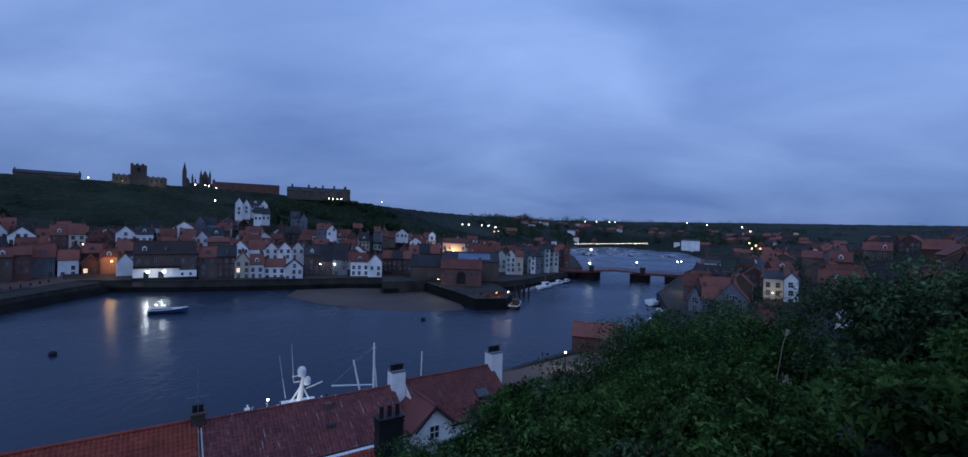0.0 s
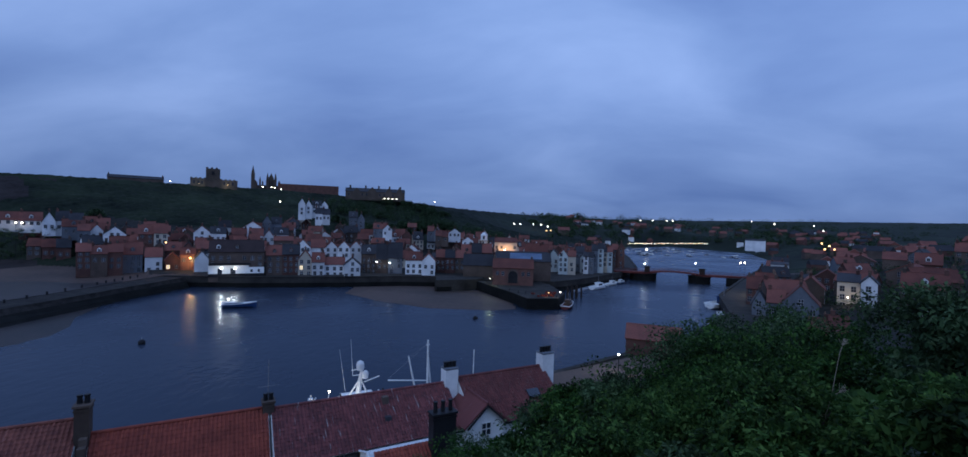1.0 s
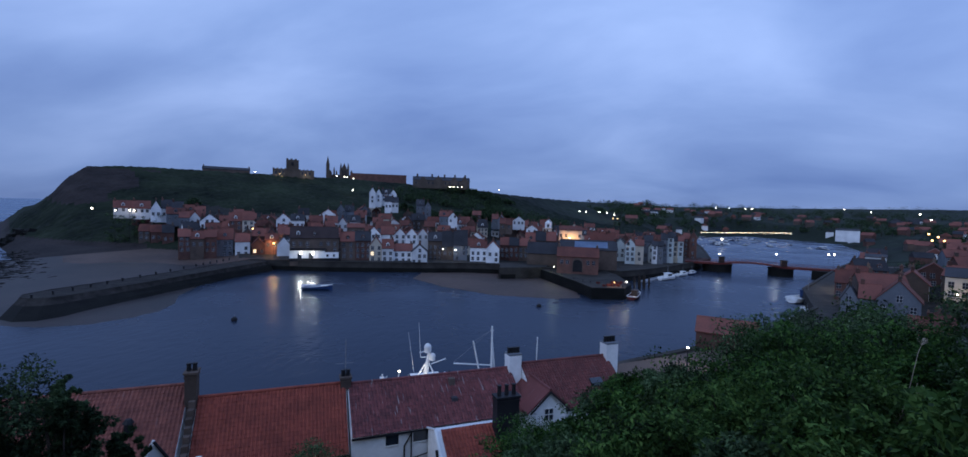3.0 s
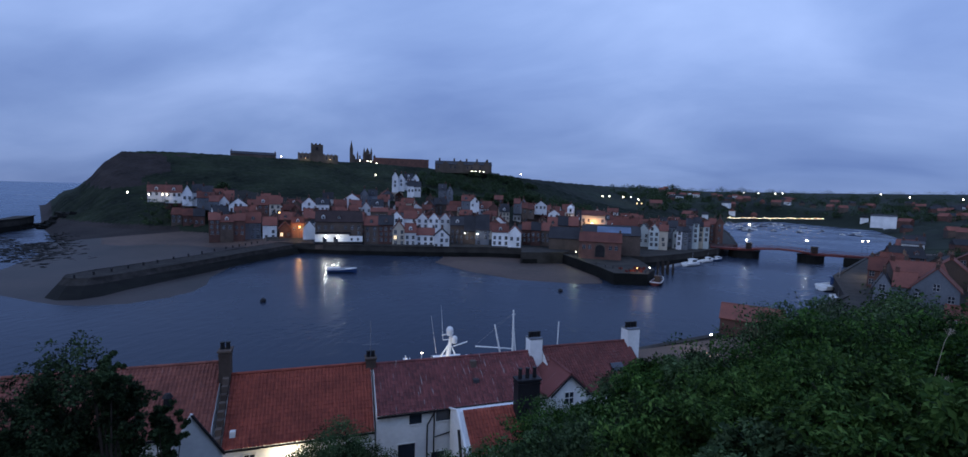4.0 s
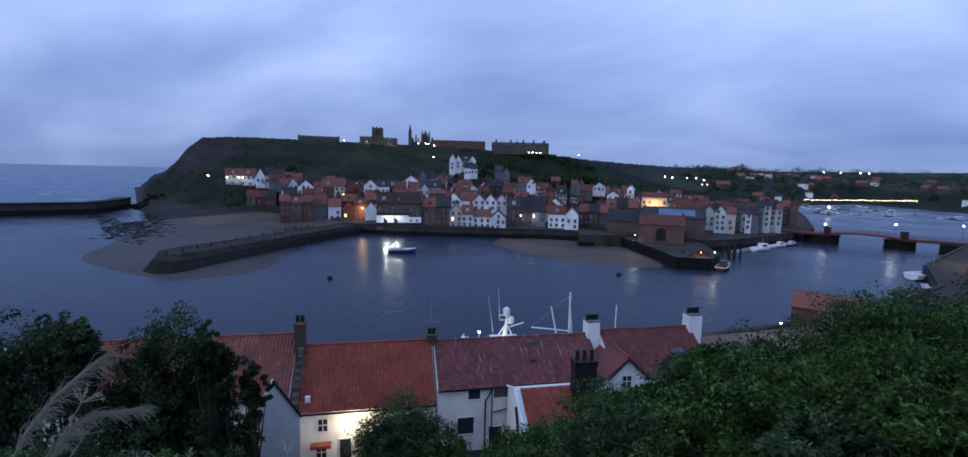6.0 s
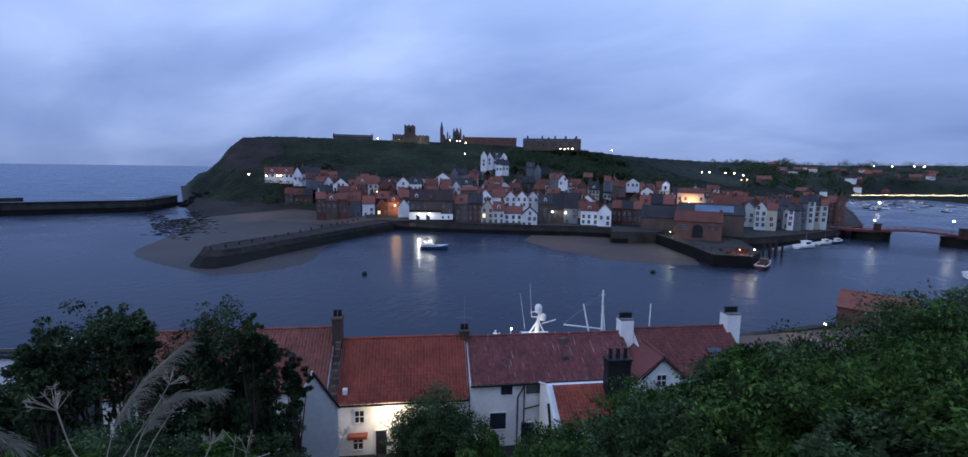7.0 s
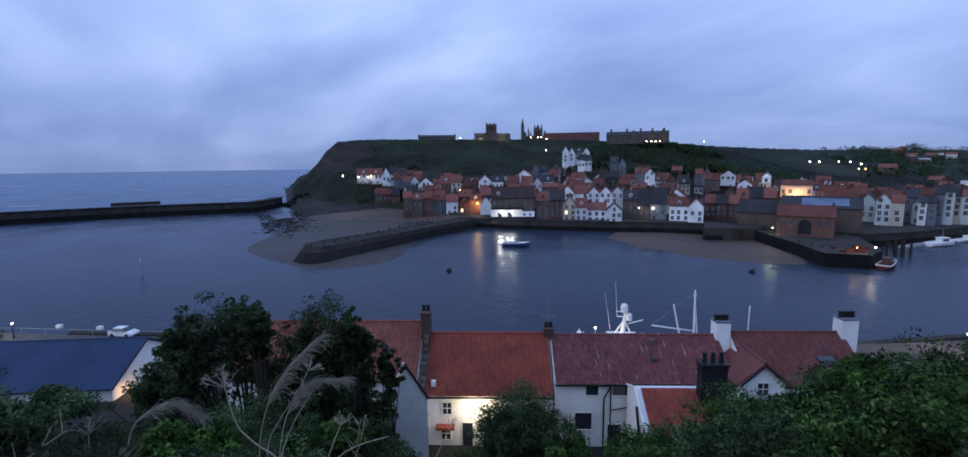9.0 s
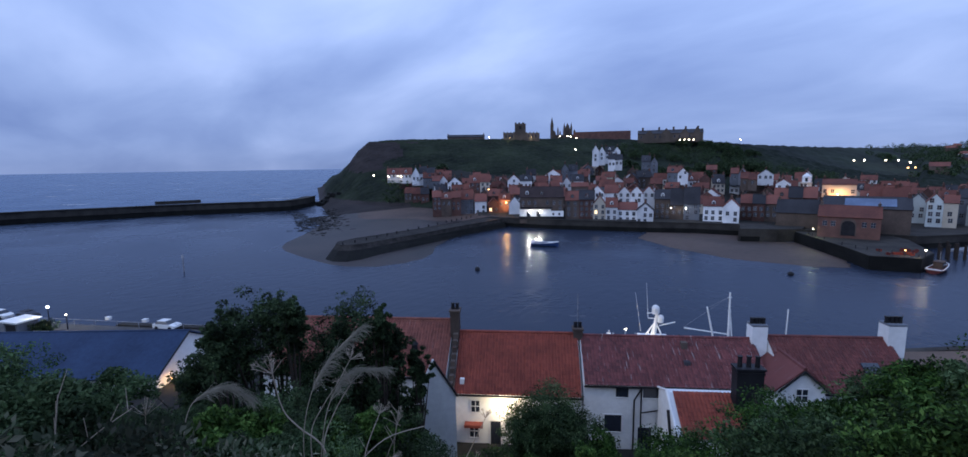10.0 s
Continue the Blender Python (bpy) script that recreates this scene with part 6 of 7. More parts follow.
for i in range(N_ + 1):
    s = i / N_
    z = arch(s)
    th = 0.95 - 0.4 * (z / 1.1)
    ring = [b.verts.new(m @ Vector((s * ln_, yy, zz))) for yy, zz in ((-3.5, z - th), (3.5, z - th), (3.5, z), (-3.5, z))]
    if prev:
        for k in range(4):
            b.faces.new((prev[k], prev[(k + 1) % 4], ring[(k + 1) % 4], ring[k]))
    prev = ring
bmesh.ops.recalc_face_normals(b, faces=b.faces)
part("deck", b, RUST, br, "rust-red steel deck")
for yy in (-3.5, 3.5):
    b = bmesh.new()
    for i in range(N_):
        z0, z1 = arch(i / N_), arch((i + 1) / N_)
        p, q = m @ Vector((i / N_ * ln_, yy, z0 + 1.1)), m @ Vector(((i + 1) / N_ * ln_, yy, z1 + 1.1))
        tube(b, p, q, 0.09, sides=5)
        tube(b, m @ Vector((i / N_ * ln_, yy, z0)), p, 0.07, sides=5)
    part("railing", b, RUST, br)
for s, yy in ((0.24, 0), (0.62, 0)):
    p = m @ Vector((s * ln_, yy - 2, 0))
    part("control_cabin", boxes((p.x - 1.2, p.y - 1.2, p.z, p.x + 1.2, p.y + 1.2, p.z + 3.0), (p.x - 1.5, p.y - 1.5, p.z + 3.0, p.x + 1.5, p.y + 1.5, p.z + 3.3)), WOODP, br)
tagged(br, "low red steel swing bridge on round stone piers", "bridge")
apron("bridge_abutment", [(100, 262), (116, 256), (126, 272), (108, 278)], -2, 4.3, WEED, "dark stone abutment of the swing bridge")

# ---- vessels ----
def boat(x, y, turn, L, hull_m, cabin_m, label, cabin=True, z=0.0):
    root = new("boat")
    root.matrix_basis = pose(x, y, z, 0, 0, turn)
    b = bmesh.new()
    rings = []
    for s in (0, 0.08, 0.3, 0.6, 0.85, 1.0):
        w = L * 0.16 * (0.8 if s == 0 else 1.0) * math.sqrt(max(0.0, 1 - s ** 3.2)) + 0.02
        sheer = L * (0.105 + 0.07 * s * s)
        rings.append([b.verts.new(((s - 0.5) * L, yy, zz)) for yy, zz in ((-w, sheer), (-w * 0.85, sheer * 0.3), (0, -0.25), (w * 0.85, sheer * 0.3), (w, sheer), (w * 0.8, sheer * 0.72), (-w * 0.8, sheer * 0.72))])
    for r0, r1 in zip(rings, rings[1:]):
        for k in range(7):
            b.faces.new((r0[k], r0[(k + 1) % 7], r1[(k + 1) % 7], r1[k]))
    b.faces.new(rings[0][::-1])
    rings_co = [[v.co.copy() for v in r] for r in rings]
    bmesh.ops.recalc_face_normals(b, faces=b.faces)
    part("hull", b, hull_m, root)
    for k in (0, 4):
        b = bmesh.new()
        sweep(b, [r[k] for r in rings_co], L * 0.011, L * 0.011, 5)
        part("gunwale", b, TRIM, root, "white gunwale")
    part("transom", boxes((-L * 0.5, -L * 0.125, L * 0.1, -L * 0.46, L * 0.125, L * 0.12)), TRIM, root)
    part("foredeck", boxes((L * 0.12, -L * 0.07, L * 0.10, L * 0.34, L * 0.07, L * 0.145)), TRIM, root)
    if cabin:
        c = part("cabin", boxes((-L * 0.12, -L * 0.09, L * 0.07, L * 0.16, L * 0.09, L * 0.24), (-L * 0.15, -L * 0.1, L * 0.24, L * 0.18, L * 0.1, L * 0.255)), cabin_m, root)
        part("cabin_window", boxes((-L * 0.1, -L * 0.092, L * 0.15, L * 0.14, L * 0.092, L * 0.215)), GLASS, c)
        part("mast", tubes(((0, 0, L * 0.25), (0, 0, L * 0.5), L * 0.006)), STEEL, root)
    tagged(root, label, "boat", "boats in the harbour")
    return root


BLUEP = mat("blue_hull_paint", (0.03, 0.06, 0.15), (0.02, 0.04, 0.10), 1.0, 0.4, 0.05)
boat(-96.5, 143.5, 18, 10.5, BLUEP, TRIM, "moored blue and white open fishing boat", False)
boat(-103.5, 148.5, 30, 5.0, TRIM, TRIM, "small white dinghy moored beside the boat", False)
boat(29.5, 228.5, 50, 12, TRIM, TRIM, "white motor cruiser at the pontoon")
boat(38.5, 246, 50, 9, TRIM, TRIM, "small white cabin boat at the pontoon")
boat(44, 254, 50, 8, BLUEP, TRIM, "small blue cabin boat at the quay")
boat(72.4, 191, 35, 17, TRIM, BLUEP, "white and blue passenger boat at the west quay")
boat(68, 175, 30, 9, TRIM, TRIM, "white cabin boat at the west quay")
boat(58, 156, 40, 9, TRIM, GREYW, "white fishing boat at the west quay")
boat(62, 163, 60, 8, BLUEP, TRIM, "blue fishing boat at the west quay")
rb_ = random.Random(5)
for i in range(44):
    s = rb_.random()
    x, y = 105 + rb_.uniform(0, 120), 500 + s * 190
    if rb_.random() < 0.5:
        x = 95 + rb_.uniform(0, 25) + s * 60
    if gz(x, y) < -0.2:
        boat(x, y, rb_.choice((20, 110, 25)), rb_.uniform(6, 9.5), rb_.choice((TRIM, BLUEP, GREYW)), rb_.choice((TRIM, GREYW)), "pale yacht moored in the upper harbour", rb_.random() < 0.7)
pont = tagged(link_bm("pontoon", boxes((-14, -1.4, -0.3, 14, 1.4, 0.7)), STEEL), "grey floating pontoon along the quay", "pontoon")
pont.matrix_basis = pose(24, 226, 0, 0, 0, 62)
for i in range(7):
    p = link_bm("mooring_post", tubes(((0, 0, -2), (0, 0, 4.4 + (i % 3) * 0.4), 0.42, 0.36)), WOODP)
    p.matrix_basis = Matrix.Translation((13 + (i % 4) * 1.9, 193 + (i // 4) * 5 + (i % 4) * 1.6, 0))
    tagged(p, "dark timber mooring post standing in the water", "mooring post", "posts by the fish pier")
for x, y in ((-89.5, 97.5), (-18.5, 144.5)):
    b = bmesh.new(); ball(b, (0, 0, 0.35), 0.75, 0.9, 14, 8)
    root = link_bm("mooring_buoy", b, BLACK)
    root.matrix_basis = Matrix.Translation((x, y, 0))
    part("ring", tubes(((0, 0, 0.9), (0, 0, 1.5), 0.09)), STEEL, root)
    tagged(root, "dark round mooring buoy afloat in the harbour", "buoy", "mooring buoys")
mk = link_bm("channel_marker", tubes(((0, 0, -1), (0, 0, 4.2), 0.18), ((0, 0, 4.2), (0, 0, 5.2), 0.5, 0.1)), STEEL)
mk.matrix_basis = Matrix.Translation((-158, 42.5, 0))
tagged(mk, "slim channel marker post standing in the water", "marker")

# survey ship behind the cottages
ship = new("ship")
ship.matrix_basis = Matrix.Translation((*un(16, 74), 0.3)) @ pose(0, 0, 0, 0, 0, 31.8)
b = bmesh.new()
prism(b, [(-14, -3.4), (14, -3.4), (20, 0), (14, 3.4), (-14, 3.4)], -1, 0.7)
part("hull", b, BLUEP, ship)
part("wheelhouse", boxes((-4.5, -2.6, 0.7, 0.5, 2.6, 1.9)), TRIM, ship)
part("radar_mast", tubes(((-2.2, 0, 1.8), (-1.6, 0, 6.4), 0.5, 0.2), ((-3.4, 0, 2.4), (-2.0, 0, 4.6), 0.16, 0.12), ((-0.6, 0, 2.2), (-1.6, 0, 4.4), 0.14, 0.1), ((-3.0, 0, 5.4), (-0.9, 0, 5.4), 0.08), ((-3.2, 0, 6.2), (-1.2, 0, 6.5), 0.08), ((-1.2, 0, 4.2), (1.2, 0, 4.9), 0.1)), TRIM, ship, "white radar mast")
for bx, bz, r in ((-1.9, 7.0, 0.62), (-1.1, 5.5, 0.52)):
    b = bmesh.new(); ball(b, (bx, -0.2, bz), r, 1.15, 16, 10); tube(b, (bx, -0.2, bz - r * 1.2), (bx, -0.2, bz - 0.1), r * 0.9, r * 0.95, 14)
    part("radome", b, TRIM, ship, "white satellite dome")
part("whip_aerials", tubes(((-3.0, 0, 5.5), (-3.4, 0, 11.2), 0.05, 0.02), ((-4.0, 0.4, 3.0), (-5.0, 0.4, 9.5), 0.04, 0.02)), TRIM, ship)
part("foremast", tubes(((9.3, 0, 1.5), (9.2, 0, 10.0), 0.22, 0.14), ((9.9, 0, 1.5), (9.25, 0, 8.0), 0.14, 0.1), ((8.9, 0, 9.2), (9.5, 0, 9.2), 0.1)), TRIM, ship, "white mast")
part("derrick_boom", tubes(((2.6, 0, 4.0), (9.2, 0, 3.2), 0.13, 0.1)), TRIM, ship)
part("derrick_post", tubes(((7.2, 0, 1.8), (5.9, 0, 7.6), 0.16, 0.12)), TRIM, ship)
part("stern_pole", tubes(((17.6, 0, 1.5), (17.7, 0, 7.6), 0.10)), TRIM, ship)
part("rigging", tubes(((9.2, 0, 9.4), (2.6, 0, 4.2), 0.02), ((9.2, 0, 9.4), (5.9, 0, 7.4), 0.02), sides=4), STEEL, ship)
part("bow_rail", tubes(((-10.5, -2, 2.6), (-5.2, -2, 3.1), 0.07), ((-9, -2, 2.0), (-8.6, -2, 3.4), 0.1), ((-7, -2, 2.0), (-6.7, -2, 3.9), 0.07)), TRIM, ship)
tagged(ship, "white-masted survey ship with radar domes at the quay", "ship")

# ---- cars ----
def car(x, y, z, turn, paint, label):
    root = new("car")
    root.matrix_basis = pose(x, y, z, 0, 0, turn)
    b = bmesh.new()
    rings = []
    for px, z0, z1, w in ((-2.1, 0.45, 0.85, 0.78), (-1.95, 0.3, 0.98, 0.86), (1.0, 0.3, 0.95, 0.88), (1.9, 0.32, 0.78, 0.84), (2.1, 0.42, 0.68, 0.74)):
        rings.append([b.verts.new((px, yy, zz)) for yy, zz in ((-w, z0), (w, z0), (w, z1), (-w, z1))])
    for p, q in zip(rings, rings[1:]):
        for k in range(4):
            b.faces.new((p[k], p[(k + 1) % 4], q[(k + 1) % 4], q[k]))
    b.faces.new(rings[0][::-1]); b.faces.new(rings[-1])
    bmesh.ops.recalc_face_normals(b, faces=b.faces)
    part("body", b, paint, root)
    b = bmesh.new()
    lo = [b.verts.new(v) for v in ((-1.7, -0.8, 0.93), (1.05, -0.8, 0.93), (1.05, 0.8, 0.93), (-1.7, 0.8, 0.93))]
    hi = [b.verts.new(v) for v in ((-1.2, -0.62, 1.42), (0.3, -0.62, 1.42), (0.3, 0.62, 1.42), (-1.2, 0.62, 1.42))]
    for k in range(4):
        b.faces.new((lo[k], lo[(k + 1) % 4], hi[(k + 1) % 4], hi[k]))
    b.faces.new(hi)
    part("glasshouse", b, GLASS, root)
    part("roof", boxes((-1.25, -0.65, 1.42, 0.35, 0.65, 1.47)), paint, root)
    for wx in (-1.3, 1.25):
        for wy in (-0.82, 0.82):
            part("wheel", tubes(((wx, wy - 0.1, 0.32), (wx, wy + 0.1, 0.32), 0.32), sides=14), BLACK, root)
    tagged(root, label, "car", "parked cars")


car(-88.5, 19.3, 4.48, 30, TRIM, "white hatchback parked on the quay car park")
car(-80, 27.2, 4.48, 35, TRIM, "white car parked behind the dark tree")
car(-114.5, 5.2, 4.48, 20, BLACK, "black car parked on the quay car park")
car(-119, 2.0, 4.48, 25, TRIM, "white van parked on the quay car park")

# ---- lamps round the harbour ----
WARM, COOL, ORANGE = (1.0, 0.72, 0.42), (1.0, 0.92, 0.76), (1.0, 0.50, 0.16)
small_lamp("flood_lamp", -129.0, 179.6, 8.0, 11, COOL, L_FLOOD, 0.42, "white floodlight on the quayside inn")
small_lamp("flood_lamp", -124.8, 182.4, 8.0, 11, COOL, L_FLOOD, 0.42, "white floodlight on the quayside inn")
for fx, fy in ((-129.0, 179.6), (-124.8, 182.4)):
    beam = new("flood_lamp_beam", bpy.data.lights.new("flood_lamp_beam", "SPOT"))
    beam.data.energy, beam.data.color, beam.data.shadow_soft_size = 3600, COOL, 0.45
    beam.data.spot_size, beam.data.spot_blend = radians(100), 0.8
    beam.matrix_world = look((fx + 0.6, fy - 1.0, 8.0), (-88, 118, 6))
small_lamp("street_lamp", -156.5, 196.5, 10.0, 2600, ORANGE, L_WARM, 0.42, "orange street lamp above the slipway", post=6)
small_lamp("flood_lamp", -17.5, 255.5, 15.5, 2800, (1.0, 0.46, 0.15), L_STREET, 0.25, "warm floodlight on the market hall")
small_lamp("flood_lamp", 94.5, 154.5, 10.5, 350, WARM, L_STREET, 0.18, "warm lamp on the cream house front")
small_lamp("flood_lamp", 101.5, 146.5, 8.0, 700, COOL, L_STREET, 0.18, "lamp below the white gable")
small_lamp("pier_lamp", 8.6, 168.6, 6.2, 420, WARM, L_STREET, 0.2, "warm lamp at the end of the fish pier", post=2.2)
small_lamp("pier_lamp", 4.5, 169.5, 5.6, 220, ORANGE, L_WARM, 0.18, "orange work lamp on the fish pier", post=1.6)
small_lamp("quay_lamp", -19.5, 196.5, 6.6, 700, (0.95, 1.0, 0.5), L_STREET, 0.15, "yellowish lamp beside the brick shed", post=2.5)
small_lamp("car_park_lamp", -102.4, 6.6, 8.6, 320, COOL, L_WHITE, 0.2, "white lamp on a post in the car park", post=4.1)
small_lamp("quay_lamp", 14.5, 82, 8.2, 300, COOL, L_WHITE, 0.16, "white lamp on the near quay", post=3.8)
small_lamp("ship_lamp", *(ship.matrix_basis @ Vector((-6.7, -2, 4.1))), 200, WARM, L_STREET, 0.16, "bright deck lamp on the ship")
small_lamp("ship_lamp", *(ship.matrix_basis @ Vector((-3.2, -2.8, 2.9))), 220, COOL, L_WHITE, 0.11, "bright deck lamp on the ship")
small_lamp("bridge_lamp", 60.8, 274.0, 9.4, 300, COOL, L_WHITE, 0.3, "white lamp on the swing bridge", post=4)
small_lamp("bridge_lamp", 86.2, 268.2, 11.2, 300, COOL, L_WHITE, 0.3, "white lamp on the swing bridge", post=5)
small_lamp("quay_lamp", 84, 196, 8.5, 1500, WARM, L_STREET, 0.3, "warm lamp on the west quay", post=4)
small_lamp("quay_lamp", 78, 170, 7.5, 500, COOL, L_WHITE, 0.3, "white lamp on the west quay", post=3)


def lamp_at(x, y, z, warm=False, r=0.5, post=4.0):
    small_lamp("distant_lamp", x, y, z, 0, WARM, L_WARM if warm else L_STREET, r, "distant lamp lit at dusk", post=max(post, z - gz(x, y) + 0.3))


for x, y, z in ((-199, 344, 41.6), (-252, 405.5, 56.9), (-245.7, 409.3, 56.8), (-241, 407, 56.3), (-233.4, 405, 54.6), (-266.5, 191.5, 24.1), (-108.8, 486, 50.0)):
    lamp_at(x, y, z, False, 0.42)
for i in range(4):
    lamp_at(-139.3 + 3.4 * i, 414.4 + 1.1 * i, 48.9, False, 0.38)
for x, y, z in ((-30, 596, 29.6), (-22, 598, 29.4), (3.4, 617, 29), (-6, 612, 29.3), (12, 600, 27)):
    lamp_at(x, y, z, False, 0.6)
for x, y, z in ((14.8, 557, 22.8), (10, 560, 22.5), (-188.5, 217.3, 14.6)):
    lamp_at(x, y, z, True, 0.55)
for x, y, z in ((307, 1466, 50), (341, 1459, 50), (379, 1450, 50), (395, 1445, 50), (704, 1655, 58), (635, 1357, 48), (293, 954, 20), (261, 963, 22), (311, 949, 19), (450, 1100, 30), (560, 1000, 32), (640, 1180, 44)):
    lamp_at(x, y, z, False, 1.2, 8)
for x, y, z in ((245.6, 435, 15.5), (253, 453, 20), (256, 447, 18), (262, 450, 15)):
    lamp_at(x, y, z, True, 0.7)
for x, y, z in ((-277.1, 326.0, 54.4), (-251.5, 192.4, 23.4), (-247.7, 197.2, 23.5), (-246.4, 198.8, 23.5)):
    lamp_at(x, y, z, False, 0.36)
lamp_at(-169.0, 196.9, 16.7, True, 0.34)
lamp_at(108.8, 486, 7.6, False, 0.8)
lamp_at(119.5, 293, 10.6, False, 0.38); lamp_at(121.6, 292, 10.8, False, 0.38)
# string of festoon lights, each built as a small post lamp
for i in range(56):
    s = i / 55
    lamp_at(127 + 99 * s, 686 - 26 * s, 6.0 + 4.6 * s + 0.35 * math.sin(i * 0.9), i % 3 == 0, 0.30, 3)

# ---- beach rocks, surf, bollards ----
rk = random.Random(17)
b = bmesh.new()
for i in range(1300):
    s = rk.random() ** 0.8
    x, y = -205 - 95 * s + rk.uniform(-18, 18), 112 + 52 * s + rk.uniform(-10, 12)
    z = gz(x, y)
    if z > -0.6:
        L, W = rk.uniform(0.6, 3.2), rk.uniform(0.4, 1.5)
        m2 = pose(x, y, max(z, 0.0) - 0.1, rk.uniform(-4, 4), rk.uniform(-4, 4), 55 + rk.uniform(-50, 50))
        vs = box(b, -L / 2, -W / 2, -0.5, L / 2, W / 2, rk.uniform(0.02, 0.28), m2)
        for v in vs:
            v.co += Vector((rk.uniform(-0.4, 0.4), rk.uniform(-0.4, 0.4), rk.uniform(-0.1, 0.1)))
tagged(link_bm("scar_rocks", b, WEED), "dark flat weed-covered rocks on the beach", "rocks", kind="stuff")
FOAM = mat("sea_foam", (0.5, 0.52, 0.55), (0.3, 0.33, 0.37), 0.8, 0.9, 0.3)
b = bmesh.new()
for i in range(22):
    a, d = rk.uniform(55, 90), rk.uniform(470, 1300)
    x, y = -d * math.sin(radians(a)), d * math.cos(radians(a))
    L, W = rk.uniform(6, 30), rk.uniform(0.2, 0.55) * d / 600
    m2 = pose(x, y, 0.05, 0, 0, 35 + rk.uniform(-8, 8) + 20)
    k = 9
    lo, hi = [], []
    for j in range(k):
        s = j / (k - 1)
        ww = W * math.sin(math.pi * s) * rk.uniform(0.4, 1.0) + 0.02
        off = 1.5 * math.sin(s * 5 + i)
        lo.append(b.verts.new(m2 @ Vector(((s - 0.5) * L, off - ww, 0)))); hi.append(b.verts.new(m2 @ Vector(((s - 0.5) * L, off + ww, 0.35))))
    for j in range(k - 1):
        b.faces.new((lo[j], lo[j + 1], hi[j + 1], hi[j]))
tagged(link_bm("surf", b, FOAM), "broken white wave crests on the open sea", "surf", kind="stuff")
line = [Vector((-153.5, 172, 0)), Vector((-148.8, 150, 0)), Vector((-140, 114, 0)), Vector((-134, 86, 0))]
for i in range(16):
    s = i / 15 * 3
    j = min(2, int(s))
    p = line[j].lerp(line[j + 1], s - j)
    o = link_bm("bollard", tubes(((0, 0, 0), (0, 0, 0.75), 0.3, 0.22), ((0, 0, 0.75), (0, 0, 1.0), 0.36, 0.3)), BLACK)
    o.matrix_basis = Matrix.Translation((p.x - 5.5, p.y - 1, 4.1))
    tagged(o, "black iron bollard on the stone pier", "bollard", "bollards on the pier")

for i, (dx, dz) in enumerate(((-9.2, 2.9), (-4.9, 2.6), (0.9, 2.5), (1.6, 2.7))):
    part("deck_gear", boxes((dx - 0.35, -1.2, 0.7, dx + 0.35, -0.5, dz), (dx - 0.1, -1.0, dz, dx + 0.1, -0.8, dz + 0.5)), BLACK if i % 2 else TRIM, ship)

boat(11.8, 173.5, 75, 11, RUST, BROWN, "rusty orange-lit fishing boat beside the fish pier")
crate = link_bm("fish_crate", boxes((-0.6, -0.4, 0, 0.6, 0.4, 0.12), (-0.6, -0.4, 0.12, -0.54, 0.4, 0.6), (0.54, -0.4, 0.12, 0.6, 0.4, 0.6), (-0.54, -0.4, 0.12, 0.54, -0.34, 0.6), (-0.54, 0.34, 0.12, 0.54, 0.4, 0.6)), RUST)
tagged(crate, "open red fish crate on the pier deck", "crate", "crates on the fish pier")
crate.matrix_basis = pose(3.0, 171.0, 4.08, 0, 0, 20)
for i in range(13):
    copy_thing(crate, pose(rk.uniform(-3, 7.5), rk.uniform(169, 180), 4.08, 0, 0, rk.uniform(0, 180)))
for i in range(9):
    s = i / 8
    o = link_bm("deck_post", tubes(((0, 0, 0), (0, 0, 1.0), 0.14, 0.12)), BLACK)
    o.matrix_basis = Matrix.Translation((-8.2 + 15.5 * max(0, s - 0.3) / 0.7 * 1.0 if s > 0.3 else -21 + 13 * s / 0.3, 177 - 9 * (s - 0.3) / 0.7 if s > 0.3 else 200 - 23 * s / 0.3, 4.08))
    tagged(o, "short black post along the pier edge", "post", "posts on the fish pier")
# weed-dark rocks along the foot of the headland
b = bmesh.new()
for i in range(330):
    a, d = rk.uniform(47, 63), rk.uniform(383, 412)
    x, y = -d * math.sin(radians(a)), d * math.cos(radians(a))
    z = max(gz(x, y), 0)
    if z < 9:
        L = rk.uniform(1.5, 6)
        vs = box(b, -L / 2, -L / 3, -1.5, L / 2, L / 3, rk.uniform(0.5, 1.8), pose(x, y, z, rk.uniform(-12, 12), rk.uniform(-12, 12), rk.uniform(0, 180)))
        for v in vs:
            v.co += Vector((rk.uniform(-0.6, 0.6), rk.uniform(-0.6, 0.6), rk.uniform(-0.3, 0.3)))
tagged(link_bm("headland_rocks", b, WEED), "dark tumbled rocks along the foot of the cliff", "rocks", kind="stuff")

# cross gables of the manor house
for gx, gw, gh in ((-20, 7, 2.2), (-6, 9, 3.4), (9, 7, 2.6), (19, 6, 4.2)):
    b = bmesh.new()
    f0 = [b.verts.new((gx + sx * gw / 2, -6.6, z)) for sx, z in ((-1, -3), (1, -3), (1, 4.6), (0, 4.6 + gh + 1.6), (-1, 4.6))]
    f1 = [b.verts.new((v.co.x, 2.0, v.co.z)) for v in f0]
    b.faces.new(f0)
    for q in range(5):
        b.faces.new((f0[q], f1[q], f1[(q + 1) % 5], f0[(q + 1) % 5]))
    bmesh.ops.recalc_face_normals(b, faces=b.faces)
    part("cross_gable", b, RUIN, hostel)
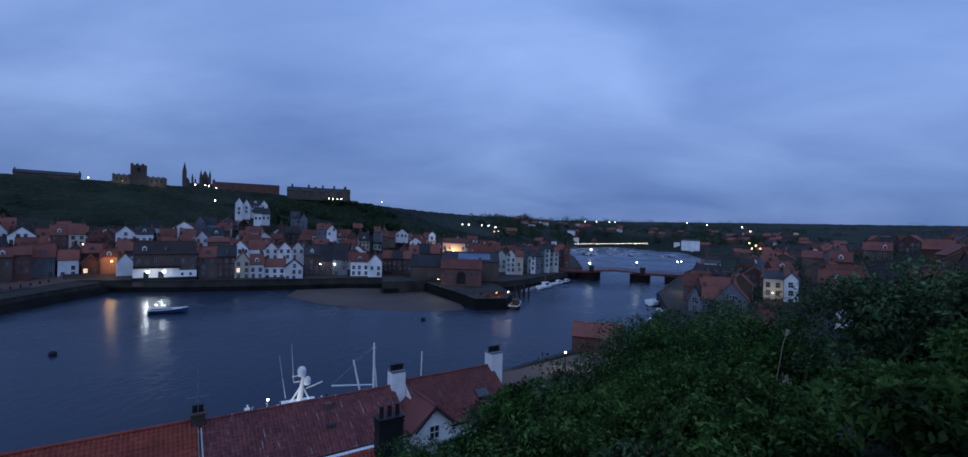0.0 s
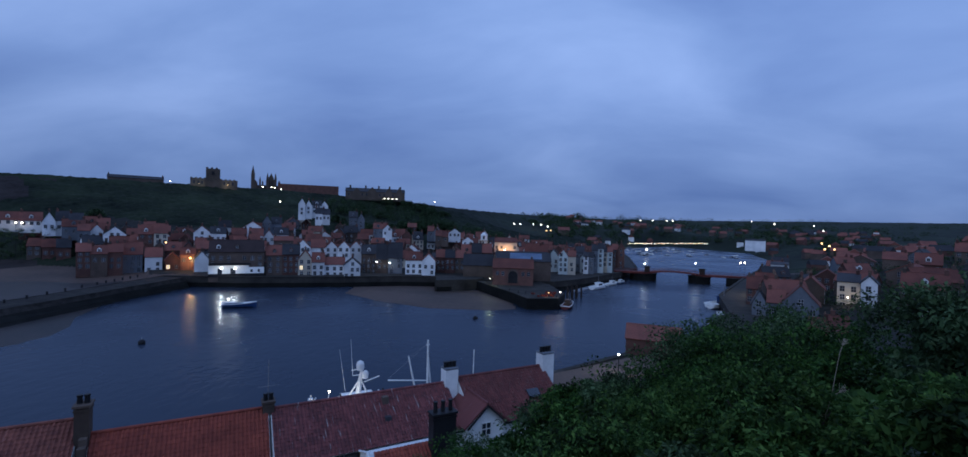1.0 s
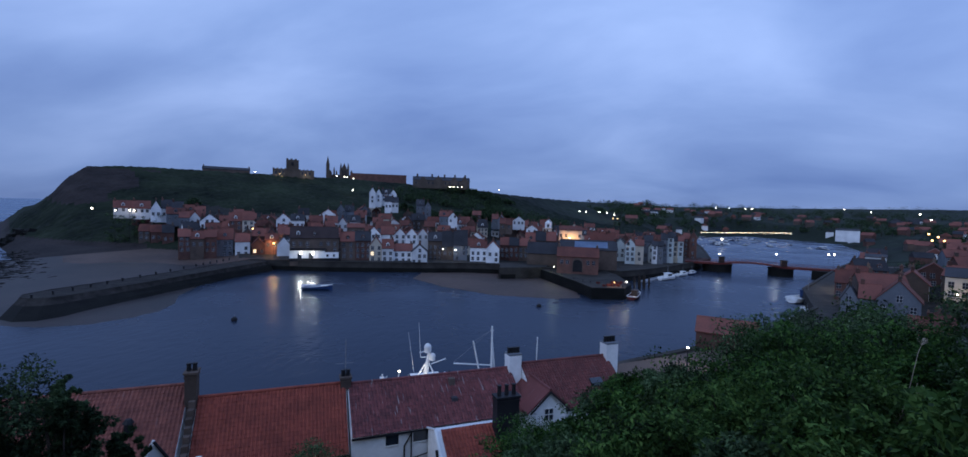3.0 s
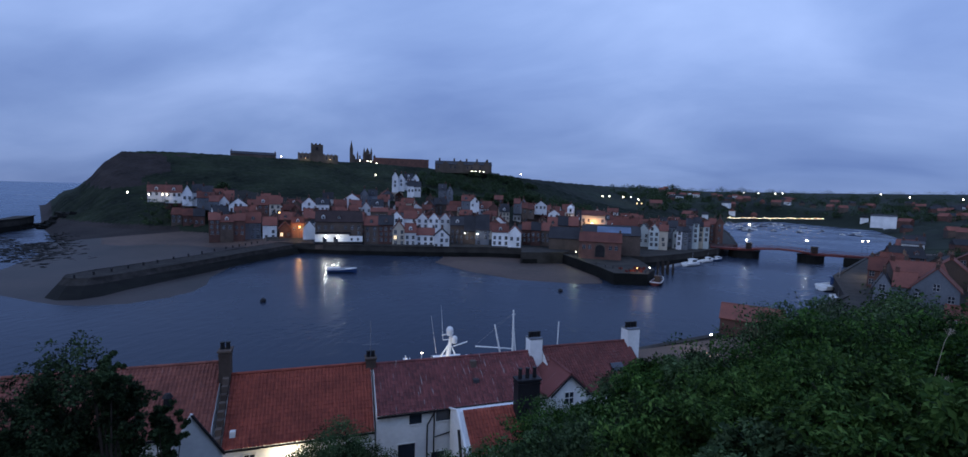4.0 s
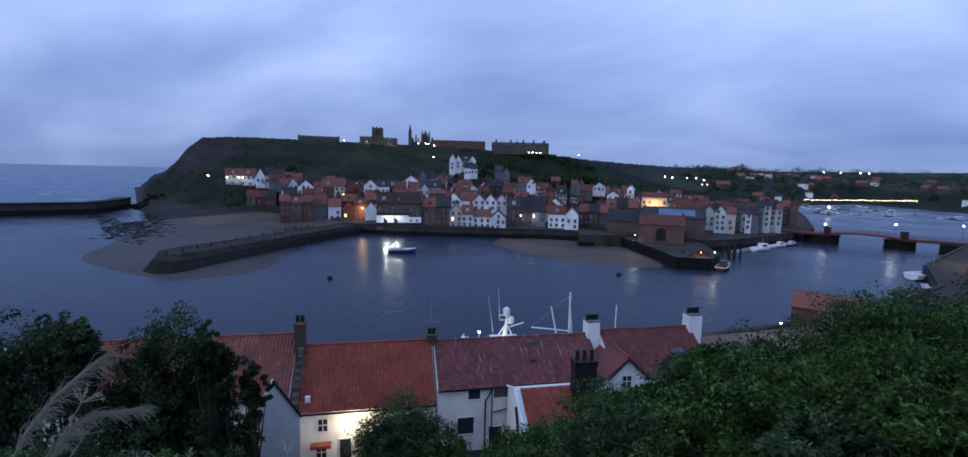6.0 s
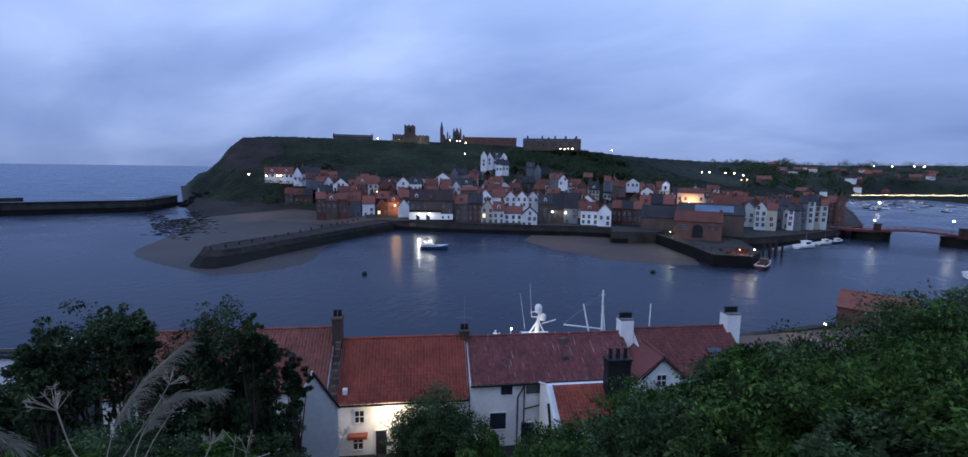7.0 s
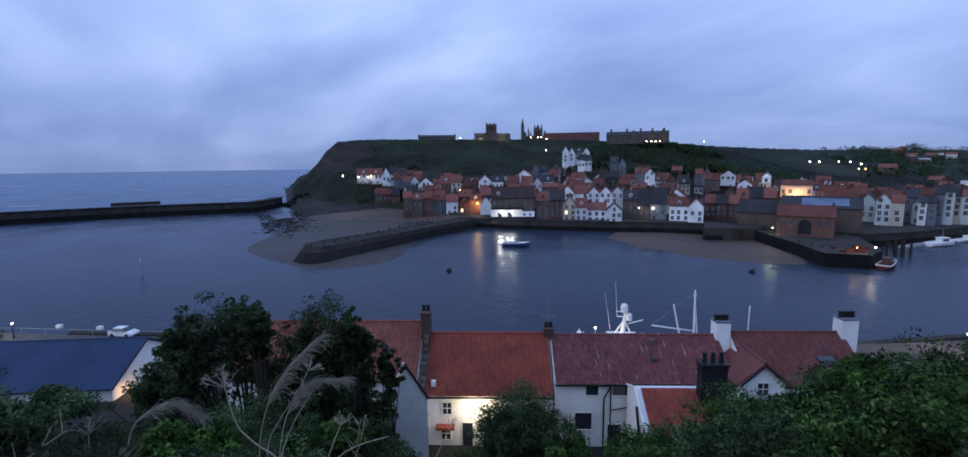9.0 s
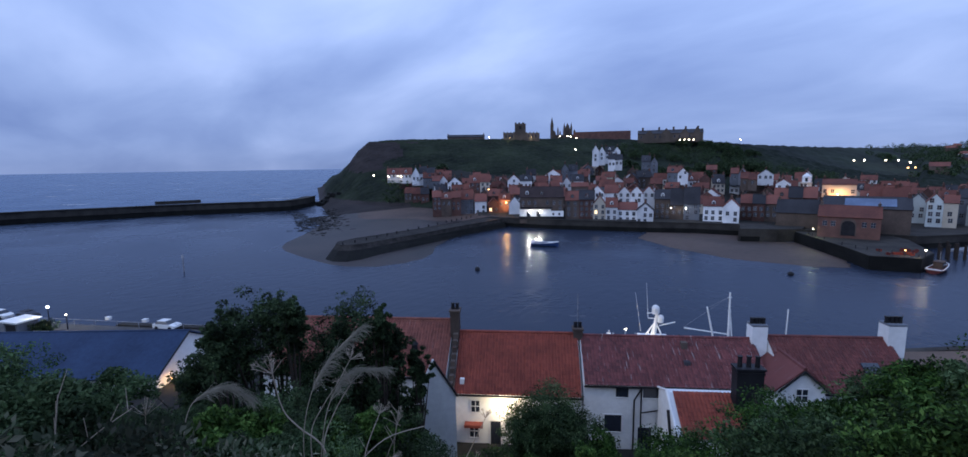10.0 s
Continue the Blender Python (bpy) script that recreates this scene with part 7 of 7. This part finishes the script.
for q in range(12):
    a, d = 12.5 + q * 0.55 + rk.uniform(-0.3, 0.3), rk.uniform(448, 470)
    hill_tree(-d * math.sin(radians(a)), d * math.cos(radians(a)), rk.uniform(4, 6.5), rk.uniform(5, 9), 900 + q)
small_lamp("tower_lamp", -30.5, 254.2, 17.6, 160, WARM, L_STREET, 0.18, "small lamp lighting the clock tower")
small_lamp("boat_lamp", -103.2, 147.6, 1.6, 60, COOL, L_WHITE, 0.14, "bright lamp on the moored dinghy", post=0.9)
small_lamp("quay_lamp", -69.5, 217.5, 9.6, 60, COOL, L_WHITE, 0.22, "white lamp on the grey quayside building")
small_lamp("quay_lamp", -75.5, 215.5, 9.8, 40, COOL, L_WHITE, 0.18, "white lamp on the grey quayside building")
for cx, cy in ((-9.5, -7.2), (10.5, -7.2)):
    small_lamp("church_lamp", *(church.matrix_basis @ Vector((cx, cy, 1.6))), 420, (1.0, 0.86, 0.45), L_WARM, 0.14, "low yellowish floodlight before the church wall", post=1.5)
small_lamp("quay_lamp", 88.5, 203.0, 8.4, 600, WARM, L_STREET, 0.22, "warm lamp lighting the west quay front", post=4)
small_lamp("quay_lamp", 82.0, 178.0, 7.4, 350, WARM, L_STREET, 0.20, "warm lamp beside the passenger boat", post=3)

# car park furniture on the near quay
kiosk = new("kiosk")
kiosk.matrix_basis = pose(-103.6, 3.4, 4.47, 0, 0, 25)
part("wall", boxes((-1.6, -1.4, 0, 1.6, 1.4, 2.5)), GREYW, kiosk)
part("roof", boxes((-2.0, -1.8, 2.5, 2.0, 1.8, 2.75)), TRIM, kiosk, "flat white roof")
part("shutter", boxes((-1.1, -1.46, 0.9, 1.1, -1.41, 2.1)), BLACK, kiosk)
tagged(kiosk, "small grey kiosk with flat white roof on the quay", "kiosk")
low = tagged(link_bm("low_wall", boxes((-3.6, -0.2, 0, 3.6, 0.2, 0.8), (-3.7, -0.26, 0.8, 3.7, 0.26, 0.92)), CREAM), "low pale wall lit by the car park lamp", "wall")
low.matrix_basis = pose(-98.2, 6.6, 4.47, 0, 0, 38)
bin_box = link_bm("storage_box", boxes((-0.4, -0.3, 0, 0.4, 0.3, 0.42), (-0.43, -0.33, 0.42, 0.43, 0.33, 0.5)), TRIM)
bin_box.matrix_basis = pose(-102.4, 14.2, 4.47, 0, 0, 30)
tagged(bin_box, "white lidded storage box at the quay edge", "box", "boxes on the quay")
copy_thing(bin_box, pose(-95.7, 18.0, 4.47, 0, 0, 32))
small_lamp("car_park_lamp", -101.4, 8.6, 7.0, 160, COOL, L_STREET, 0.12, "white lamp on a short post in the car park", post=2.5)
shrub("bush", -92.0 * UX + 8.2 * UY - 9.5, 92.0 * 0.527 + 8.2 * NY + 3.0, 6.6, 1.9, LEAF_DARK, 152, "dark bush beside the car park lamp", 40, 60, 0.2, ground=4.4)
edge_rail = new("quay_rail")
for i in range(15):
    p0, p1 = un(-104 + i * 4.2, 63.0), un(-104 + (i + 1) * 4.2, 63.05)
    part("post", tubes(((*p0, 4.4), (*p0, 5.4), 0.05), sides=6), STEEL, edge_rail)
    part("rail", tubes(((*p0, 5.35), (*p1, 5.35), 0.035), sides=6), STEEL, edge_rail)
tagged(edge_rail, "grey steel railing along the quay edge", "railing")
